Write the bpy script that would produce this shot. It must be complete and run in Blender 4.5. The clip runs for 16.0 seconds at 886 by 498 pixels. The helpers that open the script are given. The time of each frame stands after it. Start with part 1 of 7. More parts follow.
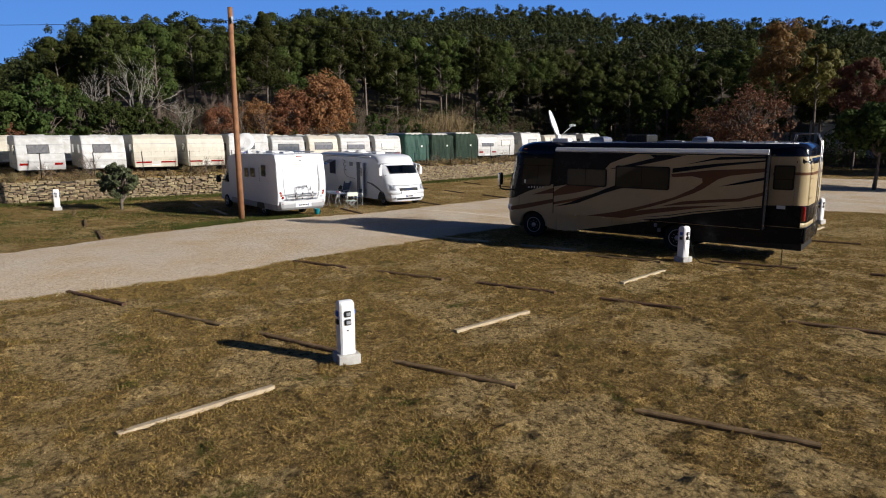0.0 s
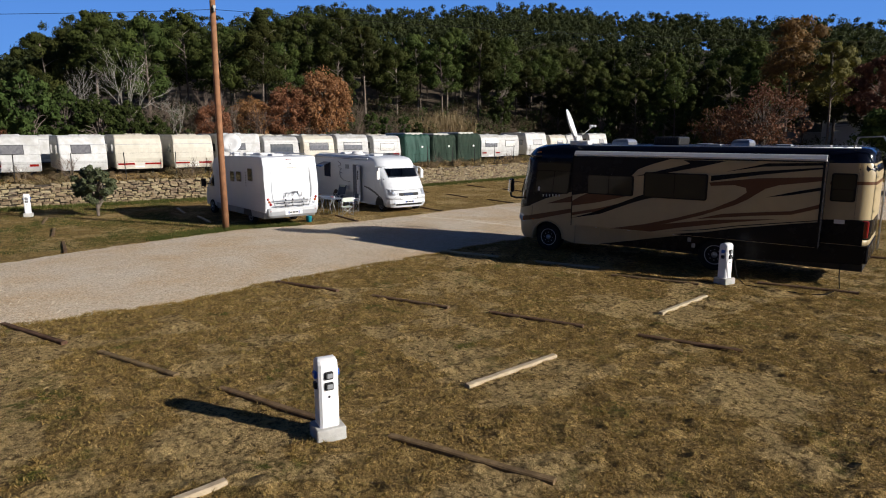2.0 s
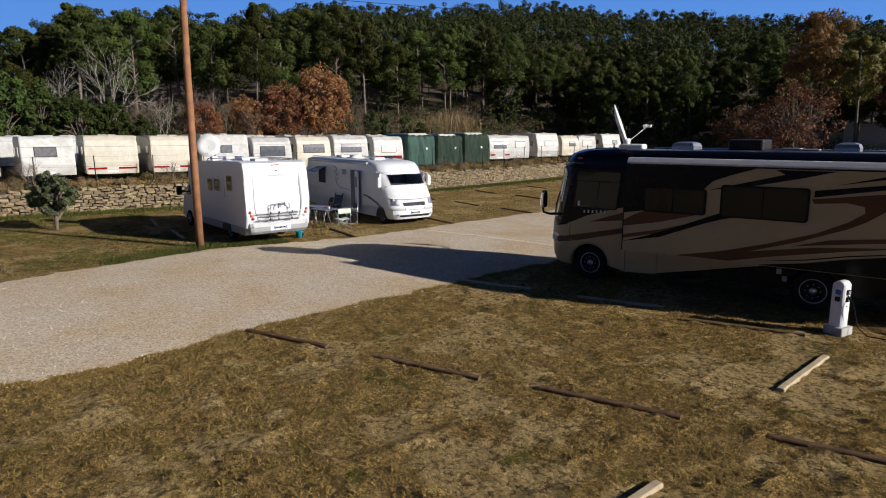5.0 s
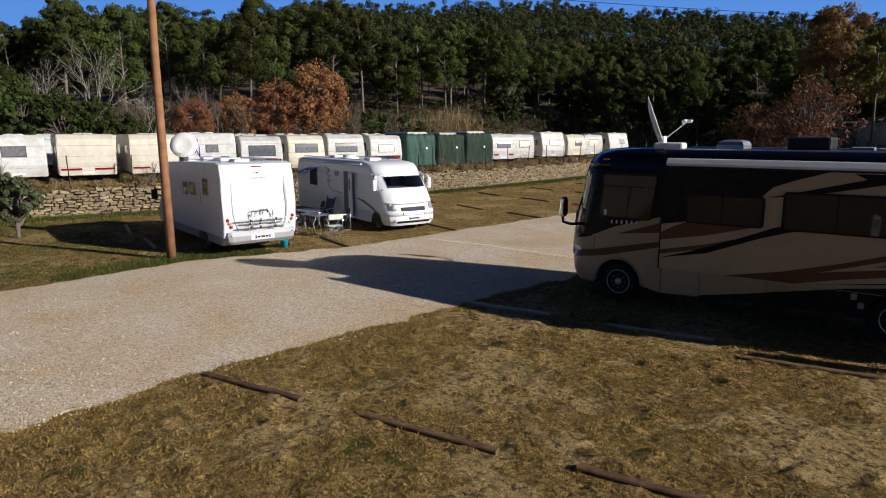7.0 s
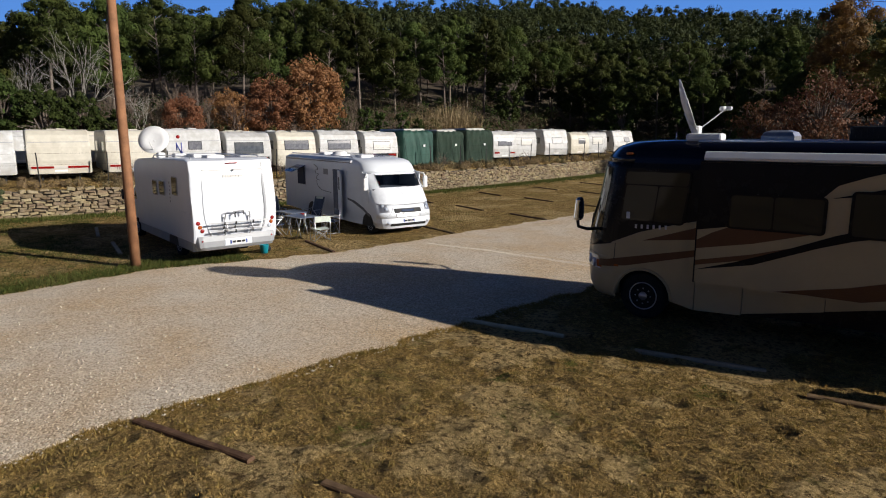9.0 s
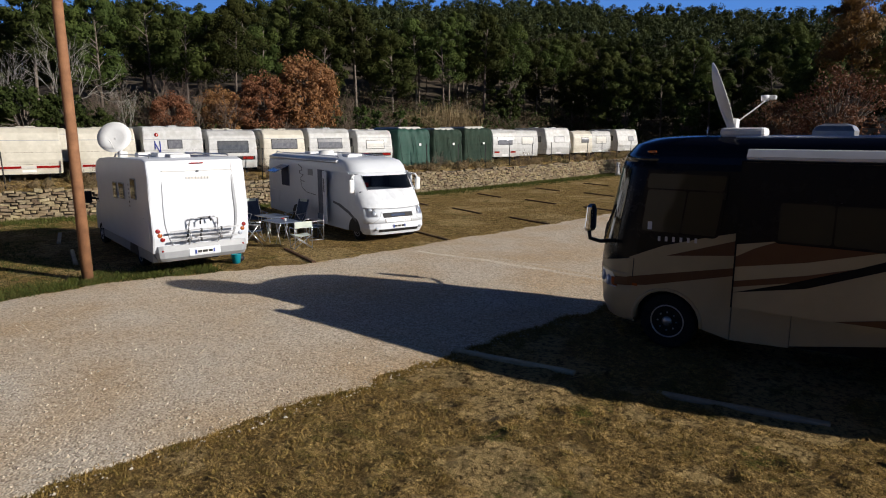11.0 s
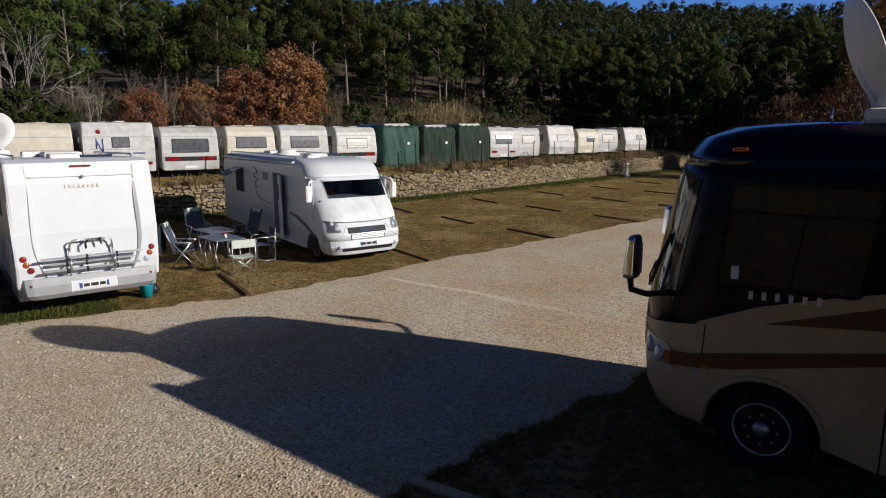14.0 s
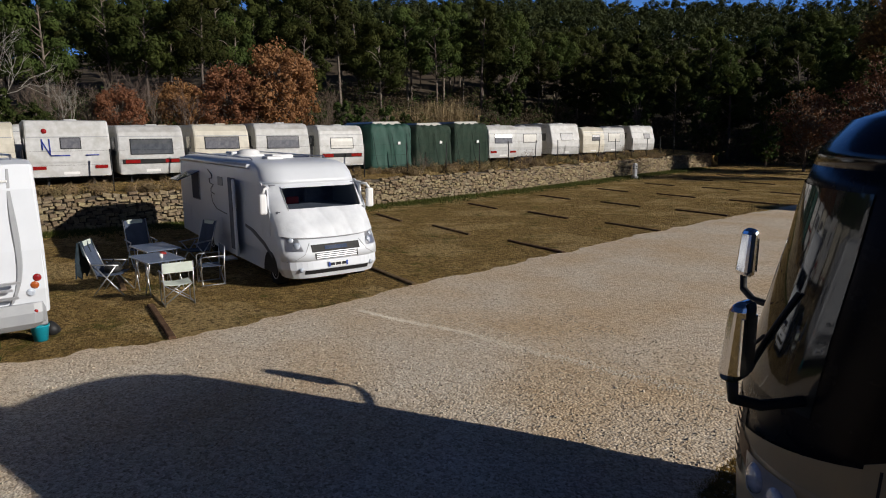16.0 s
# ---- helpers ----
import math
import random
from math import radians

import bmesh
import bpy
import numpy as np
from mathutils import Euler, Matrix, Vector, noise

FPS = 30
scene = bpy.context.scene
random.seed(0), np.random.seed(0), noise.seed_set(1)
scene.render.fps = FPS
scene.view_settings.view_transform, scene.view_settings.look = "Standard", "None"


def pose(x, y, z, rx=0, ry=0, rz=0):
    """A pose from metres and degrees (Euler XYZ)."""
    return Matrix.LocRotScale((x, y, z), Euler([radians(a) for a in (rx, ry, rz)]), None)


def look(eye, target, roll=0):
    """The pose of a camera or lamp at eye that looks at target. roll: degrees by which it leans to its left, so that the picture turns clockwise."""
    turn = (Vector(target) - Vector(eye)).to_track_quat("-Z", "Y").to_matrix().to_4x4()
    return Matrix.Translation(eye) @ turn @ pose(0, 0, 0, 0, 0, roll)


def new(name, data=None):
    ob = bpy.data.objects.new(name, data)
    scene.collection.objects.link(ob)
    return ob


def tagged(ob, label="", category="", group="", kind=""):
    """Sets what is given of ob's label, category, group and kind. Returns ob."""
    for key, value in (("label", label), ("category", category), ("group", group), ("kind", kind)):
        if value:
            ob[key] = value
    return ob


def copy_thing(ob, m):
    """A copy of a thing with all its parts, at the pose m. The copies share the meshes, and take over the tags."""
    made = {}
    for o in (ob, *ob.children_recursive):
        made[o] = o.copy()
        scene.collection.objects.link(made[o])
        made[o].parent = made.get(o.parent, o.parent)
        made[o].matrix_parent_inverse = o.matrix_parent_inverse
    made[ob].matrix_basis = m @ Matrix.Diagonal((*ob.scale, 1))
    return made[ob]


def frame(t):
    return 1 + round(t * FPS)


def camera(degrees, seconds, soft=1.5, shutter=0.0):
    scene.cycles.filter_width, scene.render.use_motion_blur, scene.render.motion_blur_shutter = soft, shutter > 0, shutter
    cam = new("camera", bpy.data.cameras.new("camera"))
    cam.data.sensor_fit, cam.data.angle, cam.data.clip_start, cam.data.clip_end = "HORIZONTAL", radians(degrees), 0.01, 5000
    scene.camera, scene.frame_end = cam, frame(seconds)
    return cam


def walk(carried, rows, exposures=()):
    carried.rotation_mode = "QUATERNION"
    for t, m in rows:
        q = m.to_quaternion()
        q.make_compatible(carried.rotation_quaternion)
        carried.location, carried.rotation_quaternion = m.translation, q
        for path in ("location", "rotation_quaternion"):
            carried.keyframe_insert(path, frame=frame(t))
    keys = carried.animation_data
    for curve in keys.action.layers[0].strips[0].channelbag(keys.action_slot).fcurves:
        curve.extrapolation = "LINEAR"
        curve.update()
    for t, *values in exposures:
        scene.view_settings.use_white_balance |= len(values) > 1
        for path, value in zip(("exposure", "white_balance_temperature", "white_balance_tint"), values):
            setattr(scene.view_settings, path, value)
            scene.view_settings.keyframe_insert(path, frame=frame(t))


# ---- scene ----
cam = camera(70.0, 16.0, soft=1.05)
PATH = [
    (0, (8.997, -4.535, 3.754), (7.4, -3.385, 3.397), -0.2),
    (0.5, (8.539, -4.215, 3.788), (6.942, -3.065, 3.43), -0.2),
    (1, (8.014, -3.877, 3.817), (6.418, -2.727, 3.457), -0.1),
    (1.5, (7.462, -3.529, 3.82), (5.866, -2.379, 3.461), -0.1),
    (2, (6.871, -3.175, 3.836), (5.275, -2.025, 3.476), -0.1),
    (2.5, (6.254, -2.839, 3.863), (4.658, -1.688, 3.502), -0.1),
    (3, (5.632, -2.48, 3.879), (4.036, -1.33, 3.519), -0.1),
    (3.5, (5.027, -2.152, 3.865), (3.43, -1.002, 3.506), -0.1),
    (4, (4.454, -1.854, 3.879), (2.859, -0.702, 3.52), -0.1),
    (6.5, (1.743, -0.142, 3.843), (0.146, 1.007, 3.482), -0.1),
    (7, (1.266, 0.2, 3.814), (-0.329, 1.351, 3.453), -0.1),
    (7.5, (0.844, 0.523, 3.776), (-0.751, 1.675, 3.414), -0.1),
    (8, (0.423, 0.836, 3.719), (-1.171, 1.988, 3.357), -0.1),
    (8.5, (0.022, 1.159, 3.653), (-1.572, 2.311, 3.292), -0.1),
    (9, (-0.376, 1.484, 3.624), (-1.97, 2.636, 3.262), -0.1),
    (11.5, (-2.223, 3.229, 3.522), (-3.818, 4.379, 3.159), -0.1),
    (12, (-2.624, 3.657, 3.503), (-4.219, 4.808, 3.14), -0.1),
    (12.5, (-3.095, 4.132, 3.464), (-4.692, 5.281, 3.101), -0.1),
    (13, (-3.666, 4.625, 3.426), (-5.262, 5.774, 3.063), -0.1),
    (13.5, (-4.3, 5.175, 3.397), (-5.897, 6.323, 3.034), -0.2),
    (14, (-4.929, 5.72, 3.39), (-6.525, 6.869, 3.027), -0.1),
    (14.5, (-5.592, 6.324, 3.333), (-7.188, 7.472, 2.972), -0.3),
    (15, (-6.216, 6.887, 3.313), (-7.813, 8.035, 2.952), -0.3),
    (15.5, (-6.757, 7.39, 3.298), (-8.355, 8.537, 2.938), -0.3),
    (16, (-7.226, 7.783, 3.265), (-8.824, 8.93, 2.905), -0.4),
]
walk(cam, [(t, look(eye, target, roll)) for t, eye, target, roll in PATH], exposures=[(0, 0.40), (6, 0.35), (10, 0.27), (13, 0.06), (16, -0.08)])

# world and sun
SUN_AZ, SUN_EL = radians(31.0), radians(21.2)
world = bpy.data.worlds.new("sky")
scene.world = world
world.use_nodes = True
wn = world.node_tree.nodes
sky = wn.new("ShaderNodeTexSky")
sky.sky_type = "NISHITA"
sky.sun_disc = False
sky.sun_elevation = SUN_EL
sky.sun_rotation = math.pi / 2 - SUN_AZ
sky.altitude = 300.0
sky.air_density = 0.2
sky.dust_density = 0.6
sky.ozone_density = 2.0
blue = wn.new("ShaderNodeMix")
blue.data_type, blue.blend_type = "RGBA", "MULTIPLY"
blue.inputs[0].default_value = 1.0
blue.inputs[7].default_value = (0.70, 1.04, 1.46, 1.0)
world.node_tree.links.new(sky.outputs[0], blue.inputs[6])
world.node_tree.links.new(blue.outputs[2], wn["Background"].inputs[0])
wn["Background"].inputs[1].default_value = 0.043
sun = new("sun", bpy.data.lights.new("sun", "SUN"))
sun.data.energy = 5.0
sun.data.angle = radians(0.5)
sun.data.color = (1.0, 0.94, 0.86)
sd = Vector((math.cos(SUN_AZ) * math.cos(SUN_EL), math.sin(SUN_AZ) * math.cos(SUN_EL), math.sin(SUN_EL)))
sun.matrix_world = look(sd * 200, (0, 0, 0))

# the clear sky low over the wooded hill, far behind everything
def sky_backdrop():
    m = bpy.data.materials.new("clear_sky")
    m.use_nodes = True
    nt = m.node_tree
    nt.nodes.remove(nt.nodes["Principled BSDF"])
    em = nt.nodes.new("ShaderNodeEmission")
    pos = nt.nodes.new("ShaderNodeNewGeometry")
    sep = nt.nodes.new("ShaderNodeSeparateXYZ")
    up = nt.nodes.new("ShaderNodeMapRange")
    up.inputs["From Min"].default_value, up.inputs["From Max"].default_value = 120.0, 700.0
    mx = nt.nodes.new("ShaderNodeMix")
    mx.data_type = "RGBA"
    mx.inputs[6].default_value, mx.inputs[7].default_value = (0.095, 0.25, 0.62, 1), (0.024, 0.11, 0.44, 1)
    nt.links.new(pos.outputs["Position"], sep.inputs[0])
    nt.links.new(sep.outputs[2], up.inputs["Value"])
    nt.links.new(up.outputs["Result"], mx.inputs[0])
    nt.links.new(mx.outputs[2], em.inputs[0])
    nt.links.new(em.outputs[0], nt.nodes["Material Output"].inputs["Surface"])
    verts, faces, k = [], [], 25
    for z in (-20, 150, 300, 450, 620):
        for i in range(k):
            a = radians(80 + 125 * i / (k - 1))
            verts.append((1500 * math.cos(a), 1500 * math.sin(a), z))
    for j in range(4):
        for i in range(k - 1):
            faces.append((j * k + i, j * k + i + 1, (j + 1) * k + i + 1, (j + 1) * k + i))
    me = bpy.data.meshes.new("backdrop")
    me.from_pydata(verts, [], faces)
    me.materials.append(m)
    tagged(new("backdrop", me), "clear deep blue winter sky above the hill", "sky", kind="structure")


sky_backdrop()

# materials
def surf(name, c1, c2, scale=8.0, rough=0.6, bump=0.0, bscale=60.0, metal=0.0, c3=None, scale3=1.0, amount3=0.5,
         coat=0.0, space="Object", vary=0.0, spec=0.5, lo=0.35, hi=0.65, transl=0.0):
    """Two-tone surface with grain, a second larger-scale tone, and fine relief."""
    m = bpy.data.materials.new(name)
    m.use_nodes = True
    nt = m.node_tree
    n, l = nt.nodes, nt.links
    b = n["Principled BSDF"]
    if space == "World":
        co = n.new("ShaderNodeNewGeometry").outputs["Position"]
    else:
        co = n.new("ShaderNodeTexCoord").outputs["Object"]

    def noise_at(s, detail=6.0, r=0.6):
        t = n.new("ShaderNodeTexNoise")
        t.inputs["Scale"].default_value = s
        t.inputs["Detail"].default_value = detail
        t.inputs["Roughness"].default_value = r
        l.new(co, t.inputs["Vector"])
        return t.outputs["Fac"]

    def ramp(fac, a, c):
        t = n.new("ShaderNodeMapRange")
        t.inputs["From Min"].default_value, t.inputs["From Max"].default_value = a, c
        l.new(fac, t.inputs["Value"])
        return t.outputs["Result"]

    def mix(fac, a, c):
        t = n.new("ShaderNodeMix")
        t.data_type = "RGBA"
        for s, v in ((0, fac), (6, a), (7, c)):
            if hasattr(v, "links"):
                l.new(v, t.inputs[s])
            else:
                t.inputs[s].default_value = v if s == 0 else (*v, 1)
        return t.outputs[2]

    col = mix(ramp(noise_at(scale), lo, hi), c1, c2)
    if c3:
        f = n.new("ShaderNodeMath")
        f.operation = "MULTIPLY"
        l.new(ramp(noise_at(scale3, 5.0), 0.45, 0.7), f.inputs[0])
        f.inputs[1].default_value = amount3
        col = mix(f.outputs[0], col, c3)
    if vary:
        hsv = n.new("ShaderNodeHueSaturation")
        r = n.new("ShaderNodeObjectInfo").outputs["Random"]
        v = n.new("ShaderNodeMapRange")
        v.inputs["To Min"].default_value, v.inputs["To Max"].default_value = 1 - vary, 1 + vary
        l.new(r, v.inputs["Value"])
        l.new(v.outputs["Result"], hsv.inputs["Value"])
        h = n.new("ShaderNodeMapRange")
        h.inputs["To Min"].default_value, h.inputs["To Max"].default_value = 0.5 - vary * 0.06, 0.5 + vary * 0.06
        l.new(r, h.inputs["Value"])
        l.new(h.outputs["Result"], hsv.inputs["Hue"])
        l.new(col, hsv.inputs["Color"])
        col = hsv.outputs[0]
    l.new(col, b.inputs["Base Color"])
    rr = n.new("ShaderNodeMapRange")
    rr.inputs["To Min"].default_value, rr.inputs["To Max"].default_value = max(rough - 0.08, 0.02), min(rough + 0.1, 1)
    l.new(noise_at(scale * 1.7 + 0.3), rr.inputs["Value"])
    l.new(rr.outputs["Result"], b.inputs["Roughness"])
    b.inputs["Metallic"].default_value = metal
    b.inputs["Coat Weight"].default_value = coat
    b.inputs["Coat Roughness"].default_value = 0.05
    b.inputs["Specular IOR Level"].default_value = spec
    if bump:
        bp = n.new("ShaderNodeBump")
        bp.inputs["Strength"].default_value = min(bump, 1.0)
        bp.inputs["Distance"].default_value = 0.02 * max(bump, 1.0)
        l.new(noise_at(bscale, 8.0, 0.65), bp.inputs["Height"])
        l.new(bp.outputs[0], b.inputs["Normal"])
    if transl:
        tr = n.new("ShaderNodeBsdfTranslucent")
        l.new(col, tr.inputs["Color"])
        ms = n.new("ShaderNodeMixShader")
        ms.inputs[0].default_value = transl
        l.new(b.outputs[0], ms.inputs[1])
        l.new(tr.outputs[0], ms.inputs[2])
        l.new(ms.outputs[0], n["Material Output"].inputs["Surface"])
    return m


def glassy(name, tint=(0.022, 0.024, 0.022), rough=0.04):
    """Dark tinted vehicle glass over an unlit inside."""
    m = bpy.data.materials.new(name)
    m.use_nodes = True
    b = m.node_tree.nodes["Principled BSDF"]
    b.inputs["Base Color"].default_value = (*tint, 1)
    b.inputs["Roughness"].default_value = rough
    b.inputs["Specular IOR Level"].default_value = 0.25
    return m


def clear_glass(name):
    m = bpy.data.materials.new(name)
    m.use_nodes = True
    nt = m.node_tree
    g = nt.nodes.new("ShaderNodeBsdfGlossy")
    g.inputs["Roughness"].default_value = 0.02
    t = nt.nodes.new("ShaderNodeBsdfTransparent")
    t.inputs["Color"].default_value = (0.78, 0.84, 0.90, 1)
    f = nt.nodes.new("ShaderNodeFresnel")
    f.inputs["IOR"].default_value = 1.7
    mx = nt.nodes.new("ShaderNodeMixShader")
    nt.links.new(f.outputs[0], mx.inputs[0])
    nt.links.new(t.outputs[0], mx.inputs[1])
    nt.links.new(g.outputs[0], mx.inputs[2])
    nt.links.new(mx.outputs[0], nt.nodes["Material Output"].inputs["Surface"])
    return m


# mesh helpers
def quad(bm, *pts):
    return bm.faces.new([bm.verts.new(p) for p in pts])


def box(bm, x0, x1, y0, y1, z0, z1, bev=0.0, seg=1):
    if bev:
        tmp = bmesh.new()
        box(tmp, x0, x1, y0, y1, z0, z1)
        bmesh.ops.bevel(tmp, geom=tmp.edges[:], offset=bev, segments=seg, affect="EDGES", profile=0.5)
        merge(bm, tmp)
        return
    v = [bm.verts.new((x, y, z)) for x in (x0, x1) for y in (y0, y1) for z in (z0, z1)]
    for f in ((0, 1, 3, 2), (4, 6, 7, 5), (0, 4, 5, 1), (2, 3, 7, 6), (0, 2, 6, 4), (1, 5, 7, 3)):
        bm.faces.new([v[i] for i in f])


def merge(bm, tmp, m=None):
    if m is not None:
        tmp.transform(m)
    at = {v: bm.verts.new(v.co) for v in tmp.verts}
    for f in tmp.faces:
        g = bm.faces.new([at[v] for v in f.verts])
        g.smooth = f.smooth
    tmp.free()


def loft(bm, rings, closed=True, caps=True, smooth=False):
    """Skin through rings of points with equal counts."""
    vs = [[bm.verts.new(p) for p in r] for r in rings]
    n = len(vs[0])
    for a, b in zip(vs, vs[1:]):
        for i in range(n if closed else n - 1):
            j = (i + 1) % n
            f = bm.faces.new((a[i], a[j], b[j], b[i]))
            f.smooth = smooth
    if caps:
        bm.faces.new(vs[0][::-1])
        bm.faces.new(vs[-1])


def tube(bm, pts, r, seg=8, r1=None, caps=True, smooth=True):
    """A round bar along points; r may shrink to r1."""
    pts = [Vector(p) for p in pts]
    rings, last = [], None
    for i, p in enumerate(pts):
        d = (pts[min(i + 1, len(pts) - 1)] - pts[max(i - 1, 0)]).normalized()
        if last is None:
            a = d.orthogonal().normalized()
        else:
            a = (last - d * last.dot(d)).normalized()
        last = a
        b = d.cross(a)
        rr = r if r1 is None else r + (r1 - r) * i / (len(pts) - 1)
        rings.append([p + rr * (math.cos(t) * a + math.sin(t) * b) for t in (2 * math.pi * k / seg for k in range(seg))])
    loft(bm, rings, caps=caps, smooth=smooth)


def prism(bm, outline, axis, a0, a1, bev=0.0):
    """A flat outline pushed along an axis. For axis y the outline is (x, z), for x (y, z), for z (x, y)."""
    def at(p, a):
        return {"x": (a, p[0], p[1]), "y": (p[0], a, p[1]), "z": (p[0], p[1], a)}[axis]
    tmp = bmesh.new()
    lo = [tmp.verts.new(at(p, a0)) for p in outline]
    hi = [tmp.verts.new(at(p, a1)) for p in outline]
    n = len(outline)
    for i in range(n):
        tmp.faces.new((lo[i], lo[(i + 1) % n], hi[(i + 1) % n], hi[i]))
    caps = [tmp.faces.new(lo[::-1]), tmp.faces.new(hi)]
    if bev:
        edges = {e for f in caps for e in f.edges}
        bmesh.ops.bevel(tmp, geom=list(edges), offset=bev, segments=2, affect="EDGES", profile=0.5)
    bmesh.ops.recalc_face_normals(tmp, faces=tmp.faces[:])
    merge(bm, tmp)


def disc_ring(bm, c, axis, prof, seg=24):
    """A turned shape: prof is (distance along axis, radius)."""
    c, d = Vector(c), Vector(axis).normalized()
    a = d.orthogonal().normalized()
    b = d.cross(a)
    rings = [[c + d * h + r * (math.cos(t) * a + math.sin(t) * b) for t in (2 * math.pi * k / seg for k in range(seg))] for h, r in prof]
    loft(bm, rings, smooth=True)


def mesh_of(bm, name, material):
    bmesh.ops.recalc_face_normals(bm, faces=bm.faces[:])
    me = bpy.data.meshes.new(name)
    bm.to_mesh(me)
    bm.free()
    me.materials.append(material)
    return me


def part(name, bm, material, parent, label=""):
    ob = new(name, mesh_of(bm, name, material))
    ob.parent = parent
    if label:
        tagged(ob, label)
    return ob


def thing(name, m, label, category, group="", kind=""):
    e = new(name)
    e.matrix_basis = m
    return tagged(e, label, category, group, kind)


def soup(name, verts, faces, material, parent=None):
    """One mesh from arrays."""
    me = bpy.data.meshes.new(name)
    me.from_pydata(verts.tolist() if hasattr(verts, "tolist") else verts, [], faces.tolist() if hasattr(faces, "tolist") else faces)
    me.materials.append(material)
    ob = new(name, me)
    ob.parent = parent
    return ob

M_STONE = surf("wall_stone", (0.29, 0.225, 0.138), (0.175, 0.132, 0.08), 6, 0.9, 1.0, 24, vary=0.28, c3=(0.27, 0.235, 0.18), scale3=2.0, spec=0.1)
M_MORTAR = surf("wall_core", (0.07, 0.055, 0.038), (0.045, 0.035, 0.025), 5, 0.95, 0.6, 20)
M_TIMBER_D = surf("dark_timber", (0.10, 0.062, 0.035), (0.18, 0.115, 0.065), 9, 0.85, 0.6, 40, vary=0.25, spec=0.1)
M_TIMBER_L = surf("pale_timber", (0.46, 0.37, 0.25), (0.36, 0.28, 0.18), 9, 0.8, 0.5, 40, vary=0.15)
M_WHITE = surf("white_gelcoat", (0.62, 0.645, 0.685), (0.595, 0.62, 0.66), 3, 0.35, 0.0, c3=(0.555, 0.575, 0.60), scale3=0.8, amount3=0.3, coat=0.05)
M_GREYPLAST = surf("grey_plastic", (0.30, 0.31, 0.32), (0.25, 0.26, 0.27), 4, 0.45, 0.1, 90)
M_BLACKPLAST = surf("black_plastic", (0.014, 0.014, 0.015), (0.024, 0.024, 0.024), 6, 0.5, 0.1, 90, spec=0.25)
M_GLASS = glassy("tinted_glass")
M_RUBBER = surf("rubber", (0.014, 0.014, 0.014), (0.024, 0.023, 0.021), 12, 0.85, 0.3, 50, spec=0.1)
M_CHROME = surf("chrome", (0.72, 0.72, 0.74), (0.66, 0.66, 0.68), 5, 0.12, 0.0, metal=1.0)
M_ALU = surf("aluminium", (0.62, 0.62, 0.63), (0.52, 0.52, 0.54), 7, 0.35, 0.05, 60, metal=0.9)
M_BARK = surf("bark", (0.17, 0.135, 0.11), (0.09, 0.072, 0.058), 5, 0.95, 1.0, 12, vary=0.2)
M_PALEBARK = surf("pale_bark", (0.34, 0.315, 0.275), (0.23, 0.21, 0.18), 4, 0.9, 0.5, 14)
M_PINE = surf("pine_needles", (0.050, 0.064, 0.016), (0.036, 0.048, 0.013), 0.5, 0.75, 0, vary=0.4, c3=(0.084, 0.092, 0.021), scale3=0.3, amount3=0.7, transl=0.28, spec=0.1)
M_PINE_FAR = surf("far_pine_needles", (0.038, 0.049, 0.014), (0.027, 0.037, 0.012), 0.2, 0.75, 0, c3=(0.062, 0.069, 0.018), scale3=0.12, amount3=0.7, transl=0.28, space="World", spec=0.2)
M_OAKBROWN = surf("brown_leaves", (0.15, 0.062, 0.030), (0.085, 0.036, 0.018), 1.2, 0.8, 0, vary=0.2, transl=0.25)
M_GOLDGREEN = surf("yellow_green_leaves", (0.15, 0.125, 0.022), (0.085, 0.078, 0.016), 1.0, 0.75, 0, vary=0.2, transl=0.3)
M_OLIVE = surf("olive_leaves", (0.075, 0.085, 0.035), (0.045, 0.055, 0.022), 2.0, 0.7, 0, vary=0.2, transl=0.2)
M_BRUSH = surf("dry_undergrowth", (0.105, 0.066, 0.036), (0.055, 0.038, 0.020), 0.8, 0.9, 0, c3=(0.040, 0.042, 0.015), scale3=0.25, amount3=0.8, transl=0.2, space="World")
M_BLADE = surf("turf_blade", (0.31, 0.20, 0.066), (0.185, 0.138, 0.038), 2.4, 0.8, 0, c3=(0.45, 0.305, 0.112), scale3=5.0, amount3=0.6, transl=0.25, space="World", spec=0.1)
M_LUSH = surf("lush_blade", (0.085, 0.100, 0.020), (0.055, 0.068, 0.015), 2.0, 0.7, 0, c3=(0.17, 0.15, 0.05), scale3=1.0, amount3=0.5, transl=0.3, space="World", spec=0.2)
M_PEBBLE = surf("pebble", (0.58, 0.50, 0.385), (0.34, 0.28, 0.205), 30, 0.9, 0, space="World")
M_TILE = surf("clay_tile", (0.42, 0.19, 0.11), (0.30, 0.13, 0.08), 3, 0.9, 0.3, 20)
M_LITTER = surf("forest_litter", (0.075, 0.048, 0.026), (0.040, 0.028, 0.016), 1.5, 0.95, 0.8, 10, space="World", c3=(0.04, 0.04, 0.016), scale3=0.2)
M_OAKRED = surf("autumn_leaves", (0.26, 0.113, 0.042), (0.16, 0.068, 0.028), 1.2, 0.75, 0, vary=0.2, c3=(0.30, 0.14, 0.058), scale3=0.5, amount3=0.4, transl=0.2)
M_GOLD = surf("golden_leaves", (0.15, 0.075, 0.022), (0.09, 0.046, 0.016), 1.2, 0.75, 0, vary=0.25, c3=(0.24, 0.10, 0.03), scale3=0.5, transl=0.3)
M_HEDGE = surf("evergreen_leaves", (0.044, 0.064, 0.017), (0.026, 0.040, 0.011), 1.2, 0.75, 0, vary=0.3, c3=(0.074, 0.095, 0.024), scale3=0.5, transl=0.12, spec=0.08)
